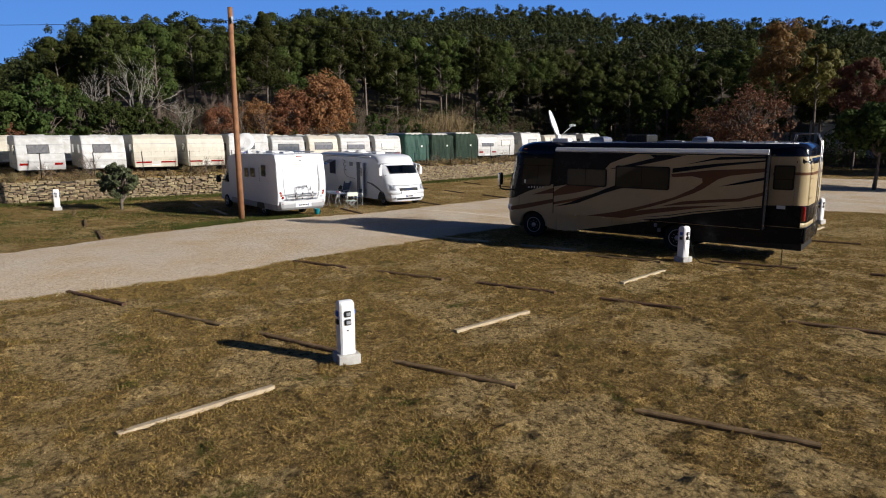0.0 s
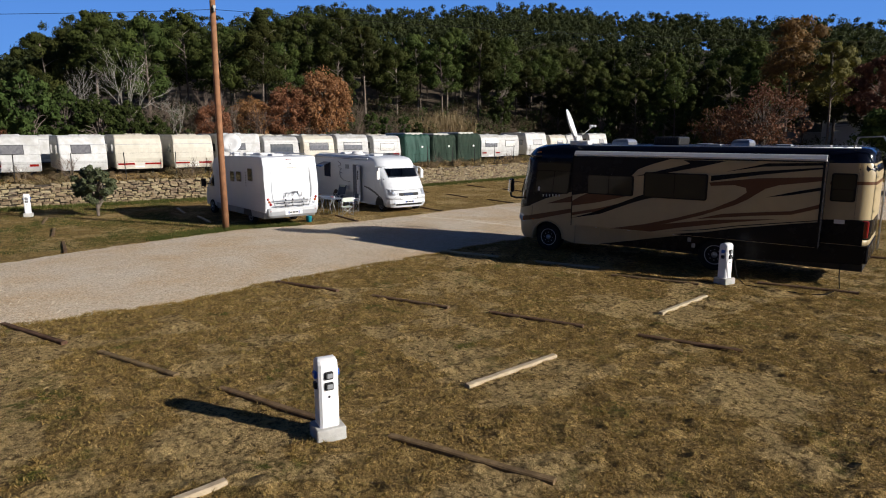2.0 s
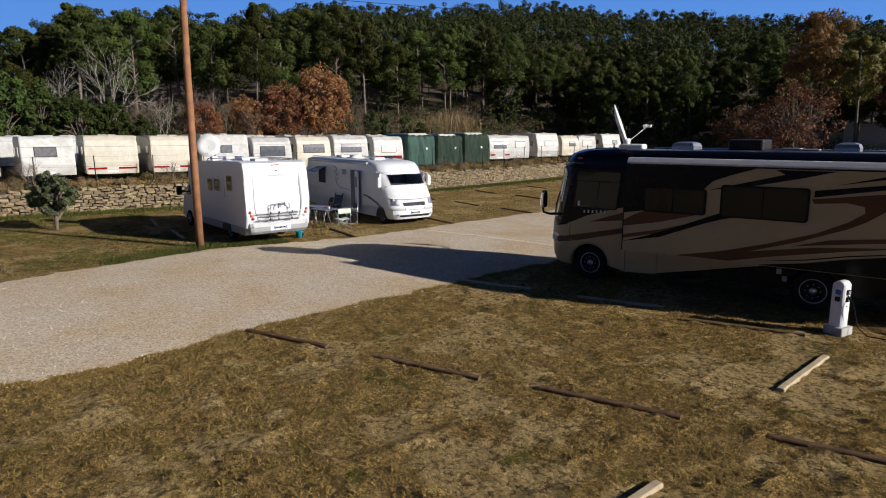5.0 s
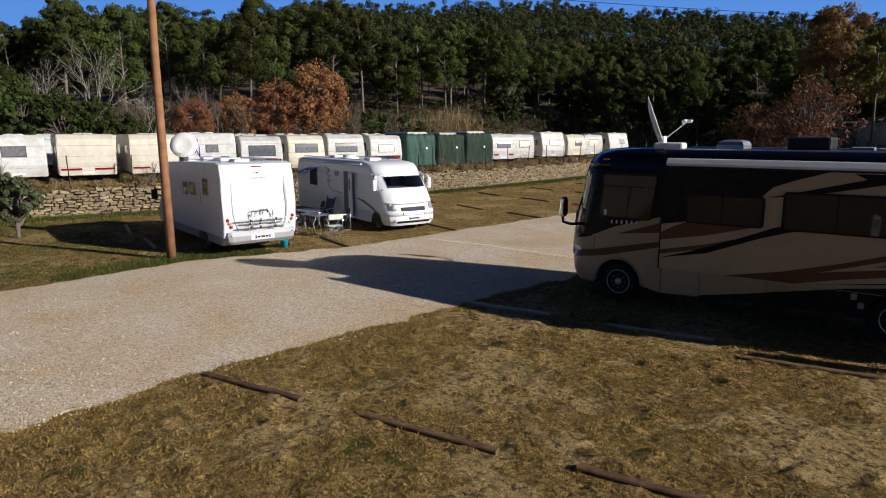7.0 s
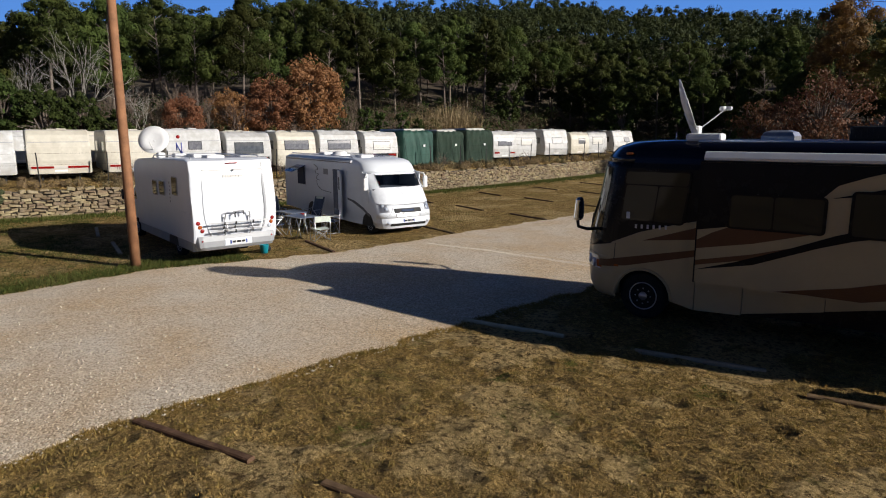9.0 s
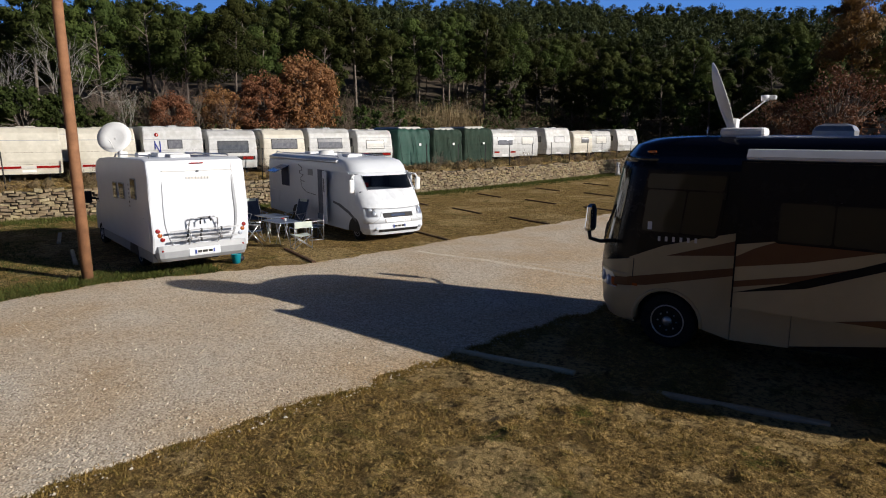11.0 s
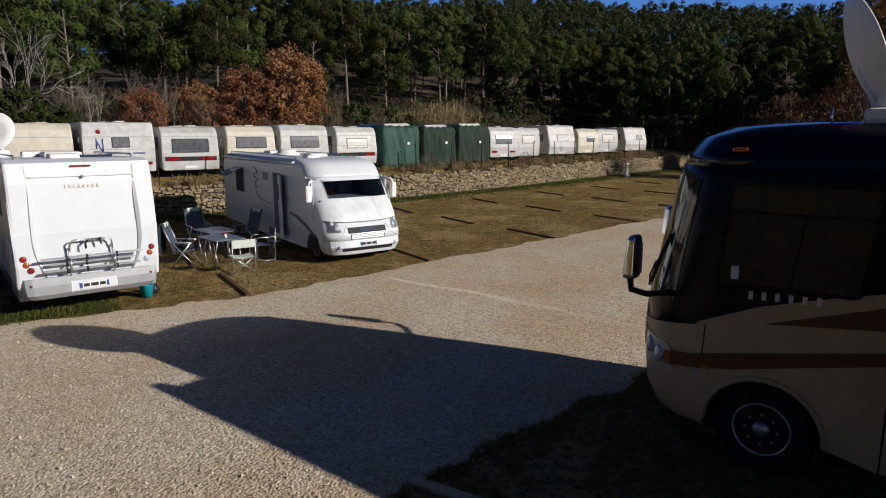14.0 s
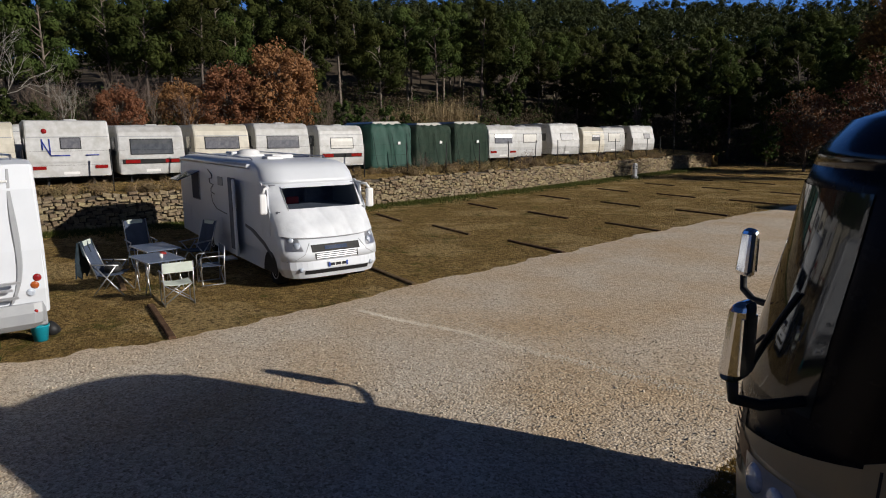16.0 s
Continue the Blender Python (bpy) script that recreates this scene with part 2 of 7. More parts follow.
M_TWIG = surf("bare_twigs", (0.16, 0.12, 0.09), (0.10, 0.07, 0.055), 3, 0.9, 0, vary=0.2)
M_REED = surf("dry_reed", (0.25, 0.18, 0.10), (0.16, 0.11, 0.06), 3, 0.85, 0, vary=0.2, transl=0.2)
M_POLE = surf("pole_wood", (0.29, 0.135, 0.062), (0.18, 0.08, 0.036), 3, 0.8, 0.4, 25)
M_CONCRETE = surf("concrete", (0.50, 0.49, 0.46), (0.40, 0.39, 0.365), 9, 0.9, 0.5, 50, c3=(0.30, 0.28, 0.25), scale3=4)
M_PEDWHITE = surf("painted_metal", (0.78, 0.78, 0.79), (0.72, 0.72, 0.73), 5, 0.4, 0.05, 40, c3=(0.6, 0.59, 0.57), scale3=3, amount3=0.3)
M_CABLE = surf("cable", (0.015, 0.015, 0.015), (0.02, 0.02, 0.02), 3, 0.8, spec=0.02)


def ground_material():
    """Short winter turf: green, straw and bare earth in patches."""
    m = bpy.data.materials.new("winter_turf")
    m.use_nodes = True
    nt = m.node_tree
    n, l = nt.nodes, nt.links
    b = n["Principled BSDF"]
    co = n.new("ShaderNodeNewGeometry").outputs["Position"]

    def nz(s, d=6.0, r=0.6, dist=0.0):
        t = n.new("ShaderNodeTexNoise")
        t.inputs["Scale"].default_value, t.inputs["Detail"].default_value = s, d
        t.inputs["Roughness"].default_value, t.inputs["Distortion"].default_value = r, dist
        l.new(co, t.inputs["Vector"])
        return t.outputs["Fac"]

    def mr(f, a, c):
        t = n.new("ShaderNodeMapRange")
        t.inputs["From Min"].default_value, t.inputs["From Max"].default_value = a, c
        l.new(f, t.inputs["Value"])
        return t.outputs["Result"]

    def mix(f, a, c):
        t = n.new("ShaderNodeMix")
        t.data_type = "RGBA"
        l.new(f, t.inputs[0])
        for s, v in ((6, a), (7, c)):
            if hasattr(v, "links"):
                l.new(v, t.inputs[s])
            else:
                t.inputs[s].default_value = (*v, 1)
        return t.outputs[2]

    fine = mr(nz(30, 9, 0.82), 0.42, 0.58)
    thatch = mix(fine, (0.19, 0.12, 0.039), (0.60, 0.395, 0.142))
    green = mix(fine, (0.135, 0.110, 0.026), (0.37, 0.295, 0.08))
    earth = mix(mr(nz(20, 8, 0.7), 0.3, 0.7), (0.52, 0.36, 0.15), (0.78, 0.56, 0.26))
    straw = mix(fine, (0.44, 0.29, 0.105), (0.80, 0.55, 0.215))
    col = mix(mr(nz(0.55, 8, 0.75, 0.4), 0.55, 0.66), thatch, green)
    col = mix(mr(nz(2.6, 9, 0.78, 0.8), 0.49, 0.56), col, straw)
    worn = n.new("ShaderNodeAttribute")
    worn.attribute_name = "worn"
    edge = n.new("ShaderNodeMath")
    edge.operation = "MULTIPLY_ADD"
    l.new(nz(11.0, 7, 0.75), edge.inputs[0])
    edge.inputs[1].default_value = 1.6
    l.new(worn.outputs["Fac"], edge.inputs[2])
    col = mix(mr(edge.outputs[0], 1.10, 1.42), col, earth)
    col = mix(mr(nz(7.0, 8, 0.8), 0.52, 0.60), col, (0.11, 0.07, 0.025))
    moss = mix(fine, (0.060, 0.066, 0.014), (0.215, 0.20, 0.035))
    patches = n.new("ShaderNodeMath")
    patches.operation = "MULTIPLY"
    l.new(mr(nz(0.9, 5, 0.6, 0.6), 0.56, 0.66), patches.inputs[0])
    l.new(mr(nz(4.5, 6, 0.7, 0.5), 0.44, 0.52), patches.inputs[1])
    col = mix(patches.outputs[0], col, moss)
    col = mix(mr(nz(1.3, 6, 0.7, 0.9), 0.63, 0.70), col, (0.16, 0.096, 0.036))
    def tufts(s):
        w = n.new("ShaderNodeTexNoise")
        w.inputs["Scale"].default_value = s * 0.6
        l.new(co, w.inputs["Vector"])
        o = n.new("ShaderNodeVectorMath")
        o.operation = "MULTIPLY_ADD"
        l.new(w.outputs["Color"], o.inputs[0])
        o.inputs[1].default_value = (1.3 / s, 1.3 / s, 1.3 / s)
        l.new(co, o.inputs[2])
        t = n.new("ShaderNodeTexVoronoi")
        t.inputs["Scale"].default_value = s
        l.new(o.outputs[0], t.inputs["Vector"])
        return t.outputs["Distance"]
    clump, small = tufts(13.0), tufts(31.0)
    # gaps between tufts coloured darker: thatch, with the tufts' shade painted in
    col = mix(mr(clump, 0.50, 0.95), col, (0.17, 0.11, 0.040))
    l.new(col, b.inputs["Base Color"])
    b.inputs["Roughness"].default_value = 0.95
    b.inputs["Specular IOR Level"].default_value = 0.15
    rel = n.new("ShaderNodeMath")
    rel.operation = "MULTIPLY_ADD"
    l.new(small, rel.inputs[0])
    rel.inputs[1].default_value = 0.45
    l.new(clump, rel.inputs[2])
    b3 = n.new("ShaderNodeBump")
    b3.invert = True
    b3.inputs["Strength"].default_value = 1.0
    b3.inputs["Distance"].default_value = 0.075
    l.new(rel.outputs[0], b3.inputs["Height"])
    bp = n.new("ShaderNodeBump")
    bp.inputs["Strength"].default_value = 1.0
    bp.inputs["Distance"].default_value = 0.085
    l.new(nz(22, 9, 0.78), bp.inputs["Height"])
    b2 = n.new("ShaderNodeBump")
    b2.inputs["Strength"].default_value = 1.0
    b2.inputs["Distance"].default_value = 0.17
    l.new(nz(5.5, 6, 0.72), b2.inputs["Height"])
    l.new(b3.outputs[0], bp.inputs["Normal"])
    l.new(bp.outputs[0], b2.inputs["Normal"])
    l.new(b2.outputs[0], b.inputs["Normal"])
    return m


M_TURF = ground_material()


def gravel_material():
    """Crushed pale limestone: single stones in two sizes, browner wheel tracks."""
    m = bpy.data.materials.new("gravel")
    m.use_nodes = True
    nt = m.node_tree
    n, l = nt.nodes, nt.links
    b = n["Principled BSDF"]
    co = n.new("ShaderNodeNewGeometry").outputs["Position"]

    def vor(s):
        t = n.new("ShaderNodeTexVoronoi")
        t.inputs["Scale"].default_value = s
        l.new(co, t.inputs["Vector"])
        return t

    def ramp(f, stops):
        t = n.new("ShaderNodeValToRGB")
        while len(t.color_ramp.elements) < len(stops):
            t.color_ramp.elements.new(0.5)
        for e, (p, c) in zip(t.color_ramp.elements, stops):
            e.position, e.color = p, (*c, 1)
        l.new(f, t.inputs[0])
        return t.outputs[0]

    def sep(c):
        t = n.new("ShaderNodeSeparateColor")
        l.new(c, t.inputs[0])
        return t.outputs[0]

    def mix(f, a, c, kind="MIX"):
        t = n.new("ShaderNodeMix")
        t.data_type, t.blend_type = "RGBA", kind
        for s, v in ((0, f), (6, a), (7, c)):
            if hasattr(v, "links"):
                l.new(v, t.inputs[s])
            else:
                t.inputs[s].default_value = v if s == 0 else (*v, 1)
        return t.outputs[2]
    big, small = vor(30), vor(62)
    c1 = ramp(sep(big.outputs["Color"]), ((0.0, (0.20, 0.155, 0.105)), (0.35, (0.55, 0.465, 0.365)), (0.8, (0.74, 0.65, 0.53)), (1.0, (0.90, 0.83, 0.71))))
    c2 = ramp(sep(small.outputs["Color"]), ((0.0, (0.22, 0.17, 0.115)), (0.5, (0.60, 0.51, 0.40)), (1.0, (0.80, 0.715, 0.585))))
    wide = n.new("ShaderNodeTexNoise")
    wide.inputs["Scale"].default_value, wide.inputs["Detail"].default_value = 0.45, 6
    l.new(co, wide.inputs["Vector"])
    mid = n.new("ShaderNodeTexNoise")
    mid.inputs["Scale"].default_value, mid.inputs["Detail"].default_value = 7.0, 6
    l.new(co, mid.inputs["Vector"])
    col = mix(mid.outputs["Fac"], c1, c2)
    tint = ramp(wide.outputs["Fac"], ((0.35, (1.0, 1.0, 1.0)), (0.66, (0.90, 0.78, 0.63))))
    col = mix(1.0, col, tint, "MULTIPLY")
    l.new(col, b.inputs["Base Color"])
    b.inputs["Roughness"].default_value = 0.92
    b.inputs["Specular IOR Level"].default_value = 0.2
    bp = n.new("ShaderNodeBump")
    bp.inputs["Strength"].default_value, bp.inputs["Distance"].default_value = 0.85, 0.013
    bp.invert = True
    l.new(big.outputs["Distance"], bp.inputs["Height"])
    b2 = n.new("ShaderNodeBump")
    b2.inputs["Strength"].default_value, b2.inputs["Distance"].default_value = 0.7, 0.018
    l.new(mid.outputs["Fac"], b2.inputs["Height"])
    l.new(bp.outputs[0], b2.inputs["Normal"])
    l.new(b2.outputs[0], b.inputs["Normal"])
    return m


M_GRAVEL = gravel_material()

# plan of the site
WALL = [(-60, -36.5), (-30, -34.6), (-5, -33.2), (5, -32.6), (13, -32.2), (23.5, -32.9), (32, -34.4), (46, -37.6), (63, -41.5), (75, -44.5)]


NEAR_EDGE = [(-90, -7.6), (-40, -8.0), (-5, -8.35), (0, -8.2), (3, -8.9), (8, -9.55), (12, -10.0), (16, -10.3), (22, -9.9), (26, -8.4), (28, -5.8), (29.2, -3.9), (33, 5.1), (40, 21.8), (56, 60), (80, 61)]
FAR_EDGE = [(-90, -12.5), (-40, -14.0), (-4.4, -15.7), (0, -17.2), (5, -18.6), (10, -17.8), (15, -18.5), (20.4, -19.3), (25.5, -20.1), (36, -21.1), (46, -21.6), (50, -21.0), (52, -17), (54.3, -12), (60, 7), (66, 27), (76, 60), (80, 61)]


def along(table, y):
    for (y0, x0), (y1, x1) in zip(table, table[1:]):
        if y <= y1:
            return x0 + (x1 - x0) * (y - y0) / (y1 - y0)
    return table[-1][1]


def sstep(a, b, v):
    t = min(max((v - a) / (b - a), 0), 1)
    return t * t * (3 - 2 * t)


RIDGE = [(108, 0.55), (110.5, 0.60), (113.9, 0.70), (119.3, 0.80), (123, 0.89), (126.5, 0.99), (131, 1.13), (134, 1.13), (138, 1.04), (141, 0.98), (146, 0.88), (154.5, 0.88), (157, 0.78), (160, 0.73), (175.5, 0.71), (176.5, 0.85), (178.5, 1.35), (190, 1.35)]


def bearing(x, y):
    """Direction of a spot as seen from the south-east corner of the pitch, in degrees."""
    return math.degrees(math.atan2(y + 4.5, x - 9.0)) % 360


def hill(x, y):
    """Height of the wooded slope."""
    q = max(-60 - x, 0.85 * (y - 74 - 0.35 * max(x + 45, 0)), 0)
    q = q if q < 90 else 90 + (q - 90) * math.exp(-(q - 90) / 130)
    lift = 0.258 * q * min(0.20 + 0.56 * sstep(-8, 22, y) + max(y, 0) / 205, 1.27)
    lift *= along(RIDGE, min(max(bearing(x, y), 108), 190))
    return lift + (0.6 * math.sin(x * 0.06) * math.sin(y * 0.05) * min(q / 20, 1))


def height(x, y):
    if y > 64:
        fade = 1 - sstep(64, 74, y)
    else:
        fade = 1
    s = x - along(WALL, y)
    if s > -0.2:
        t = 0.0
    elif s > -0.28:
        t = 1.1 * (-0.2 - s) / 0.08
    elif s > -2.6:
        t = 1.1 + 0.35 * (-0.28 - s) / 2.3
    else:
        t = 1.45 + 0.035 * min(-2.6 - s, 25)
    return t * fade + hill(x, y)


def bare(x, y):
    """Where the turf is worn down to sandy earth: 0 to 1."""
    v = 0.75 * noise.noise((x * 0.42, y * 0.42, 2.0)) + 0.55 * noise.noise((x * 1.25, y * 1.25, 5.0)) + 0.35 * noise.noise((x * 3.1, y * 3.1, 9.0))
    return sstep(0.02, 0.30, v)


def hummock(x, y):
    """Small hummocks in the near turf, fading out at the road."""
    if not (-11 < x < 13 and -9 < y < 19):
        return 0.0
    f = sstep(0.05, 0.6, x - along(NEAR_EDGE, y)) * sstep(-9, -7, y) * (1 - sstep(17, 19, y)) * (1 - sstep(11, 13, x))
    v = 0.5 * noise.noise((x * 1.5, y * 1.5, 3.0)) + 0.8 * noise.noise((x * 3.2, y * 3.2, 6.0)) + 0.35 * noise.noise((x * 5.6, y * 5.6, 8.0))
    return 0.095 * f * max(v, 0.0)


def build_ground():
    ss = [-1600, -900, -500, -350, -280, -230, -190, -160, -140, -120, -105, -90, -78, -68, -60, -52, -45, -39, -34, -30, -27, -24, -21, -18, -15,
          -12, -9, -7, -5, -3.6, -2.6, -1.6, -0.9, -0.28, -0.2, 0.4] + [1 + 0.5 * k for k in range(28)] + [16, 18, 20] + [21 + 0.12 * k for k in range(196)] + [46, 50, 70, 110, 180, 320, 700, 1500]
    ys = [-1500, -700, -350, -200, -120, -80, -60] + list(range(-50, -8, 3)) + [-8 + 0.12 * k for k in range(218)] + [18.5 + 0.6 * k for k in range(70)] + list(range(61, 76, 3)) + list(range(78, 130, 5)) + list(range(130, 260, 10)) + [280, 320, 380, 460, 600, 900, 1600]
    verts, faces = [], []
    for y in ys:
        w = along(WALL, min(max(y, -60), 75))
        for s in ss:
            x = w + s
            verts.append((x, y, height(x, y) + hummock(x, y)))
    k = len(ss)
    for j in range(len(ys) - 1):
        for i in range(k - 1):
            faces.append((j * k + i, j * k + i + 1, (j + 1) * k + i + 1, (j + 1) * k + i))
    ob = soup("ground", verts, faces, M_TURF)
    worn = ob.data.attributes.new("worn", "FLOAT", "POINT")
    worn.data.foreach_set("value", [bare(x, y) for x, y, z in verts])
    ob.data.materials.append(M_LITTER)
    for p in ob.data.polygons:
        c = p.center
        if max(-61 - c.x, 0.85 * (c.y - 68 - 0.25 * max(c.x + 45, 0))) > 0 and c.x < 60:
            p.material_index = 1
    tagged(ob, "short winter turf with straw and bare earth patches", "ground", kind="structure")


build_ground()



def wob(y, k):
    return 0.16 * noise.noise((y * 1.3, k, 0.5)) + 0.10 * noise.noise((y * 4.1, k, 3.5)) + 0.05 * noise.noise((y * 11.0, k, 7.5))


def build_road():
    ys = list(np.arange(-90, -12, 1.0)) + list(np.arange(-12, 40, 0.09)) + list(np.arange(40, 76, 0.4))
    verts, faces = [], []
    ts = [0, 0.012, 0.06, 0.25, 0.5, 0.75, 0.94, 0.988, 1]
    cols = len(ts)
    for y in ys:
        a, b = along(FAR_EDGE, y) + wob(y, 9.0), along(NEAR_EDGE, y) + wob(y, 1.0)
        for i in range(cols):
            t = ts[i]
            crown = 0.014 + 0.035 * math.sin(math.pi * t)
            verts.append((a + (b - a) * t, y, crown if 0 < i < cols - 1 else -0.02))
    for j in range(len(ys) - 1):
        for i in range(cols - 1):
            faces.append((j * cols + i, j * cols + i + 1, (j + 1) * cols + i + 1, (j + 1) * cols + i))
    ob = soup("road", verts, faces, M_GRAVEL)
    tagged(ob, "pale beige gravel road with ragged edges", "road", kind="structure")


build_road()

# trees
M_DRYBRUSH = surf("dry_stems", (0.26, 0.18, 0.095), (0.15, 0.105, 0.055), 0.9, 0.9, 0, c3=(0.16, 0.15, 0.05), scale3=0.4, amount3=0.7, transl=0.2, space="World")


def leaves(rng, centres, radii, n_each, size, squash=0.7, aspect=0.45, shell_bias=0.6, needles=False, loose=0.42):
    """Small leaf cards thrown round each clump centre: arrays of corners and quads."""
    c = np.repeat(np.asarray(centres, float), n_each, axis=0)
    r = np.repeat(np.asarray(radii, float), n_each)[:, None]
    d = rng.normal(size=c.shape)
    d /= np.linalg.norm(d, axis=1, keepdims=True)
    d *= rng.uniform(0.3, 1.0, (len(c), 1)) ** shell_bias
    d[:, 2] *= squash
    p = c + d * r
    out = d / (np.linalg.norm(d, axis=1, keepdims=True) + 1e-9) + rng.normal(size=c.shape) * loose
    a = np.cross(out, rng.normal(size=c.shape))
    a /= np.linalg.norm(a, axis=1, keepdims=True) + 1e-9
    b = np.cross(a, out)
    b /= np.linalg.norm(b, axis=1, keepdims=True) + 1e-9
    s = size * rng.uniform(0.6, 1.4, (len(c), 1))
    a, b = a * s, b * s * aspect
    if needles:
        v = np.stack([p - a * 0.7 - b, p - a * 0.7 + b, p + a], 1).reshape(-1, 3)
        return v, np.arange(len(v)).reshape(-1, 3)
    v = np.stack([p - a, p + b, p + a, p - b], 1).reshape(-1, 3)
    f = np.arange(len(v)).reshape(-1, 4)
    return v, f


def limbs(bm, rng, base, tips, r, seg=4):
    for t in tips:
        a, t = Vector(base(t)), Vector(t)
        mid = (a + t) / 2 + Vector((rng.uniform(-0.2, 0.2), rng.uniform(-0.2, 0.2), rng.uniform(0.0, 0.35)))
        tube(bm, [a, mid, t], r * 0.5, seg, r * 0.12, caps=False)


def pine(seed, tall, spread, low, leaf=0.165, clumps=34, each=230, mat=None, label="tall green pine with a bare lower trunk"):
    """A slender pine: open crown of rounded needle clumps on a bare trunk."""
    rng = np.random.default_rng(seed)
    e = thing("pine_tree", pose(0, 0, 0), label, "tree", "pines on the slope")
    bend = rng.uniform(-0.5, 0.5, 2)

    def at(z):
        t = min(max(z / (tall * 0.95), 0), 1)
        return Vector((bend[0] * t * t * 1.3, bend[1] * t * t * 1.3, z))
    bm = bmesh.new()
    tube(bm, [Vector((0, 0, -1.5))] + [at(tall * 0.95 * k / 5) for k in range(6)], 0.17 * tall / 11, 7, 0.04)
    cs, rs = [], []
    for i in range(clumps):
        h = low + (1 - low) * (i + rng.uniform(0, 1)) / clumps
        t = (h - low) / (1 - low)
        full = (0.45 + 0.75 * math.sin(math.pi * min(t * 0.85 + 0.12, 1))) * (1 if t < 0.85 else 0.75)
        a, k = rng.uniform(0, 6.283), rng.uniform(0.2, 1.0) ** 0.6
        cs.append(at(h * tall - 0.4) + Vector((math.cos(a), math.sin(a), 0)) * spread * 0.9 * full * k)
        rs.append(rng.uniform(0.22, 0.52) * spread * (1.0 - 0.25 * t))
    limbs(bm, rng, lambda t: at(max(t[2] - 0.9, low * tall * 0.8)), cs[::2], 0.10)
    for k in range(7):
        z, a = tall * rng.uniform(low * 0.4, low), rng.uniform(0, 6.283)
        p = at(z)
        tube(bm, [p, p + Vector((math.cos(a), math.sin(a), 0.1)) * rng.uniform(0.6, 1.6)], 0.03, 4, 0.01, caps=False)
    part("trunk", bm, M_BARK, e)
    v, f = leaves(rng, cs, rs, each, leaf, 0.72, 0.42, needles=True, loose=0.2)
    soup("crown", v, f, mat or M_PINE, e)
    return e


def broadleaf(name, seed, tall, spread, mat, label, leaf=0.16, clumps=60, each=44, bark=None, low=0.16, r=0.17, fork=(0.12, 0.5)):
    rng = np.random.default_rng(seed)
    e = thing(name, pose(0, 0, 0), label, "tree")
    bm = bmesh.new()
    tube(bm, [(0, 0, -0.8), (0.1, 0, tall * 0.25), (0.05, 0.1, tall * 0.6)], r * tall / 8, 8, 0.05)
    cs, rs = [], []
    for i in range(clumps):
        d = rng.normal(size=3)
        d /= np.linalg.norm(d)
        k = rng.uniform(0.25, 1) ** 0.5
        z = tall * (low + (1 - low) * (0.5 + 0.46 * d[2] * k))
        w = spread * (0.75 + 0.4 * noise.noise((d[0] * 2 + seed, d[1] * 2, d[2] * 2)))
        cs.append(Vector((d[0] * k * w, d[1] * k * w, z)))
        rs.append(rng.uniform(0.3, 0.75) * spread / 3.2)
    limbs(bm, rng, lambda t: (0.03, 0.03, tall * rng.uniform(*fork)), cs, 0.11)
    part("trunk", bm, bark or M_BARK, e)
    v, f = leaves(rng, cs, rs, each, leaf, 0.85, 0.6)
    soup("crown", v, f, mat, e)
    return e


def twiggy(name, seed, tall, spread, mat, label, stems=1, depth=4, r0=0.12):
    """A leafless tree: forking branches down to twigs."""
    rng = np.random.default_rng(seed)
    e = thing(name, pose(0, 0, 0), label, "tree")
    bm, fine = bmesh.new(), bmesh.new()

    def grow(p, d, ln, r, k):
        q = p + d * ln
        mid = (p + q) / 2 + Vector(rng.normal(size=3)) * ln * 0.06
        tube(bm if k > 1 else fine, [p, mid, q], r, 5 if k > 1 else 3, r * 0.6, caps=False)
        if k == 0:
            return
        for _ in range(3 if k > 1 else 4):
            e2 = (d + Vector(rng.normal(size=3)) * 0.40 + Vector((0, 0, 0.14))).normalized()
            grow(p + d * ln * rng.uniform(0.55, 1.0), e2, ln * rng.uniform(0.55, 0.85), r * 0.58, k - 1)
    for _ in range(stems):
        d = Vector((rng.normal() * spread, rng.normal() * spread, 1)).normalized()
        grow(Vector((rng.normal() * 0.3 * (stems > 1), rng.normal() * 0.3 * (stems > 1), -0.3)), d, tall * 0.36, r0, depth)
    part("trunk", bm, mat, e)
    tagged(part("twig_growth", fine, mat, e), "mass of fine bare twigs", kind="stuff")
    return e


def put(ob, x, y, s=1.0, turn=0.0, z=None):
    """Another copy of a plant standing on the land."""
    z = height(x, y) if z is None else z
    c = copy_thing(ob, pose(x, y, z, 0, 0, turn))
    c.scale = (s, s, s * (0.93 + 0.14 * ((turn * 7.13) % 1)))
    return c


def woods_depth(x, y):
    """How far inside the edge of the woods a spot lies."""
    return max(-69 - x, 0.85 * (y - 72 - 0.25 * max(x + 45, 0)))


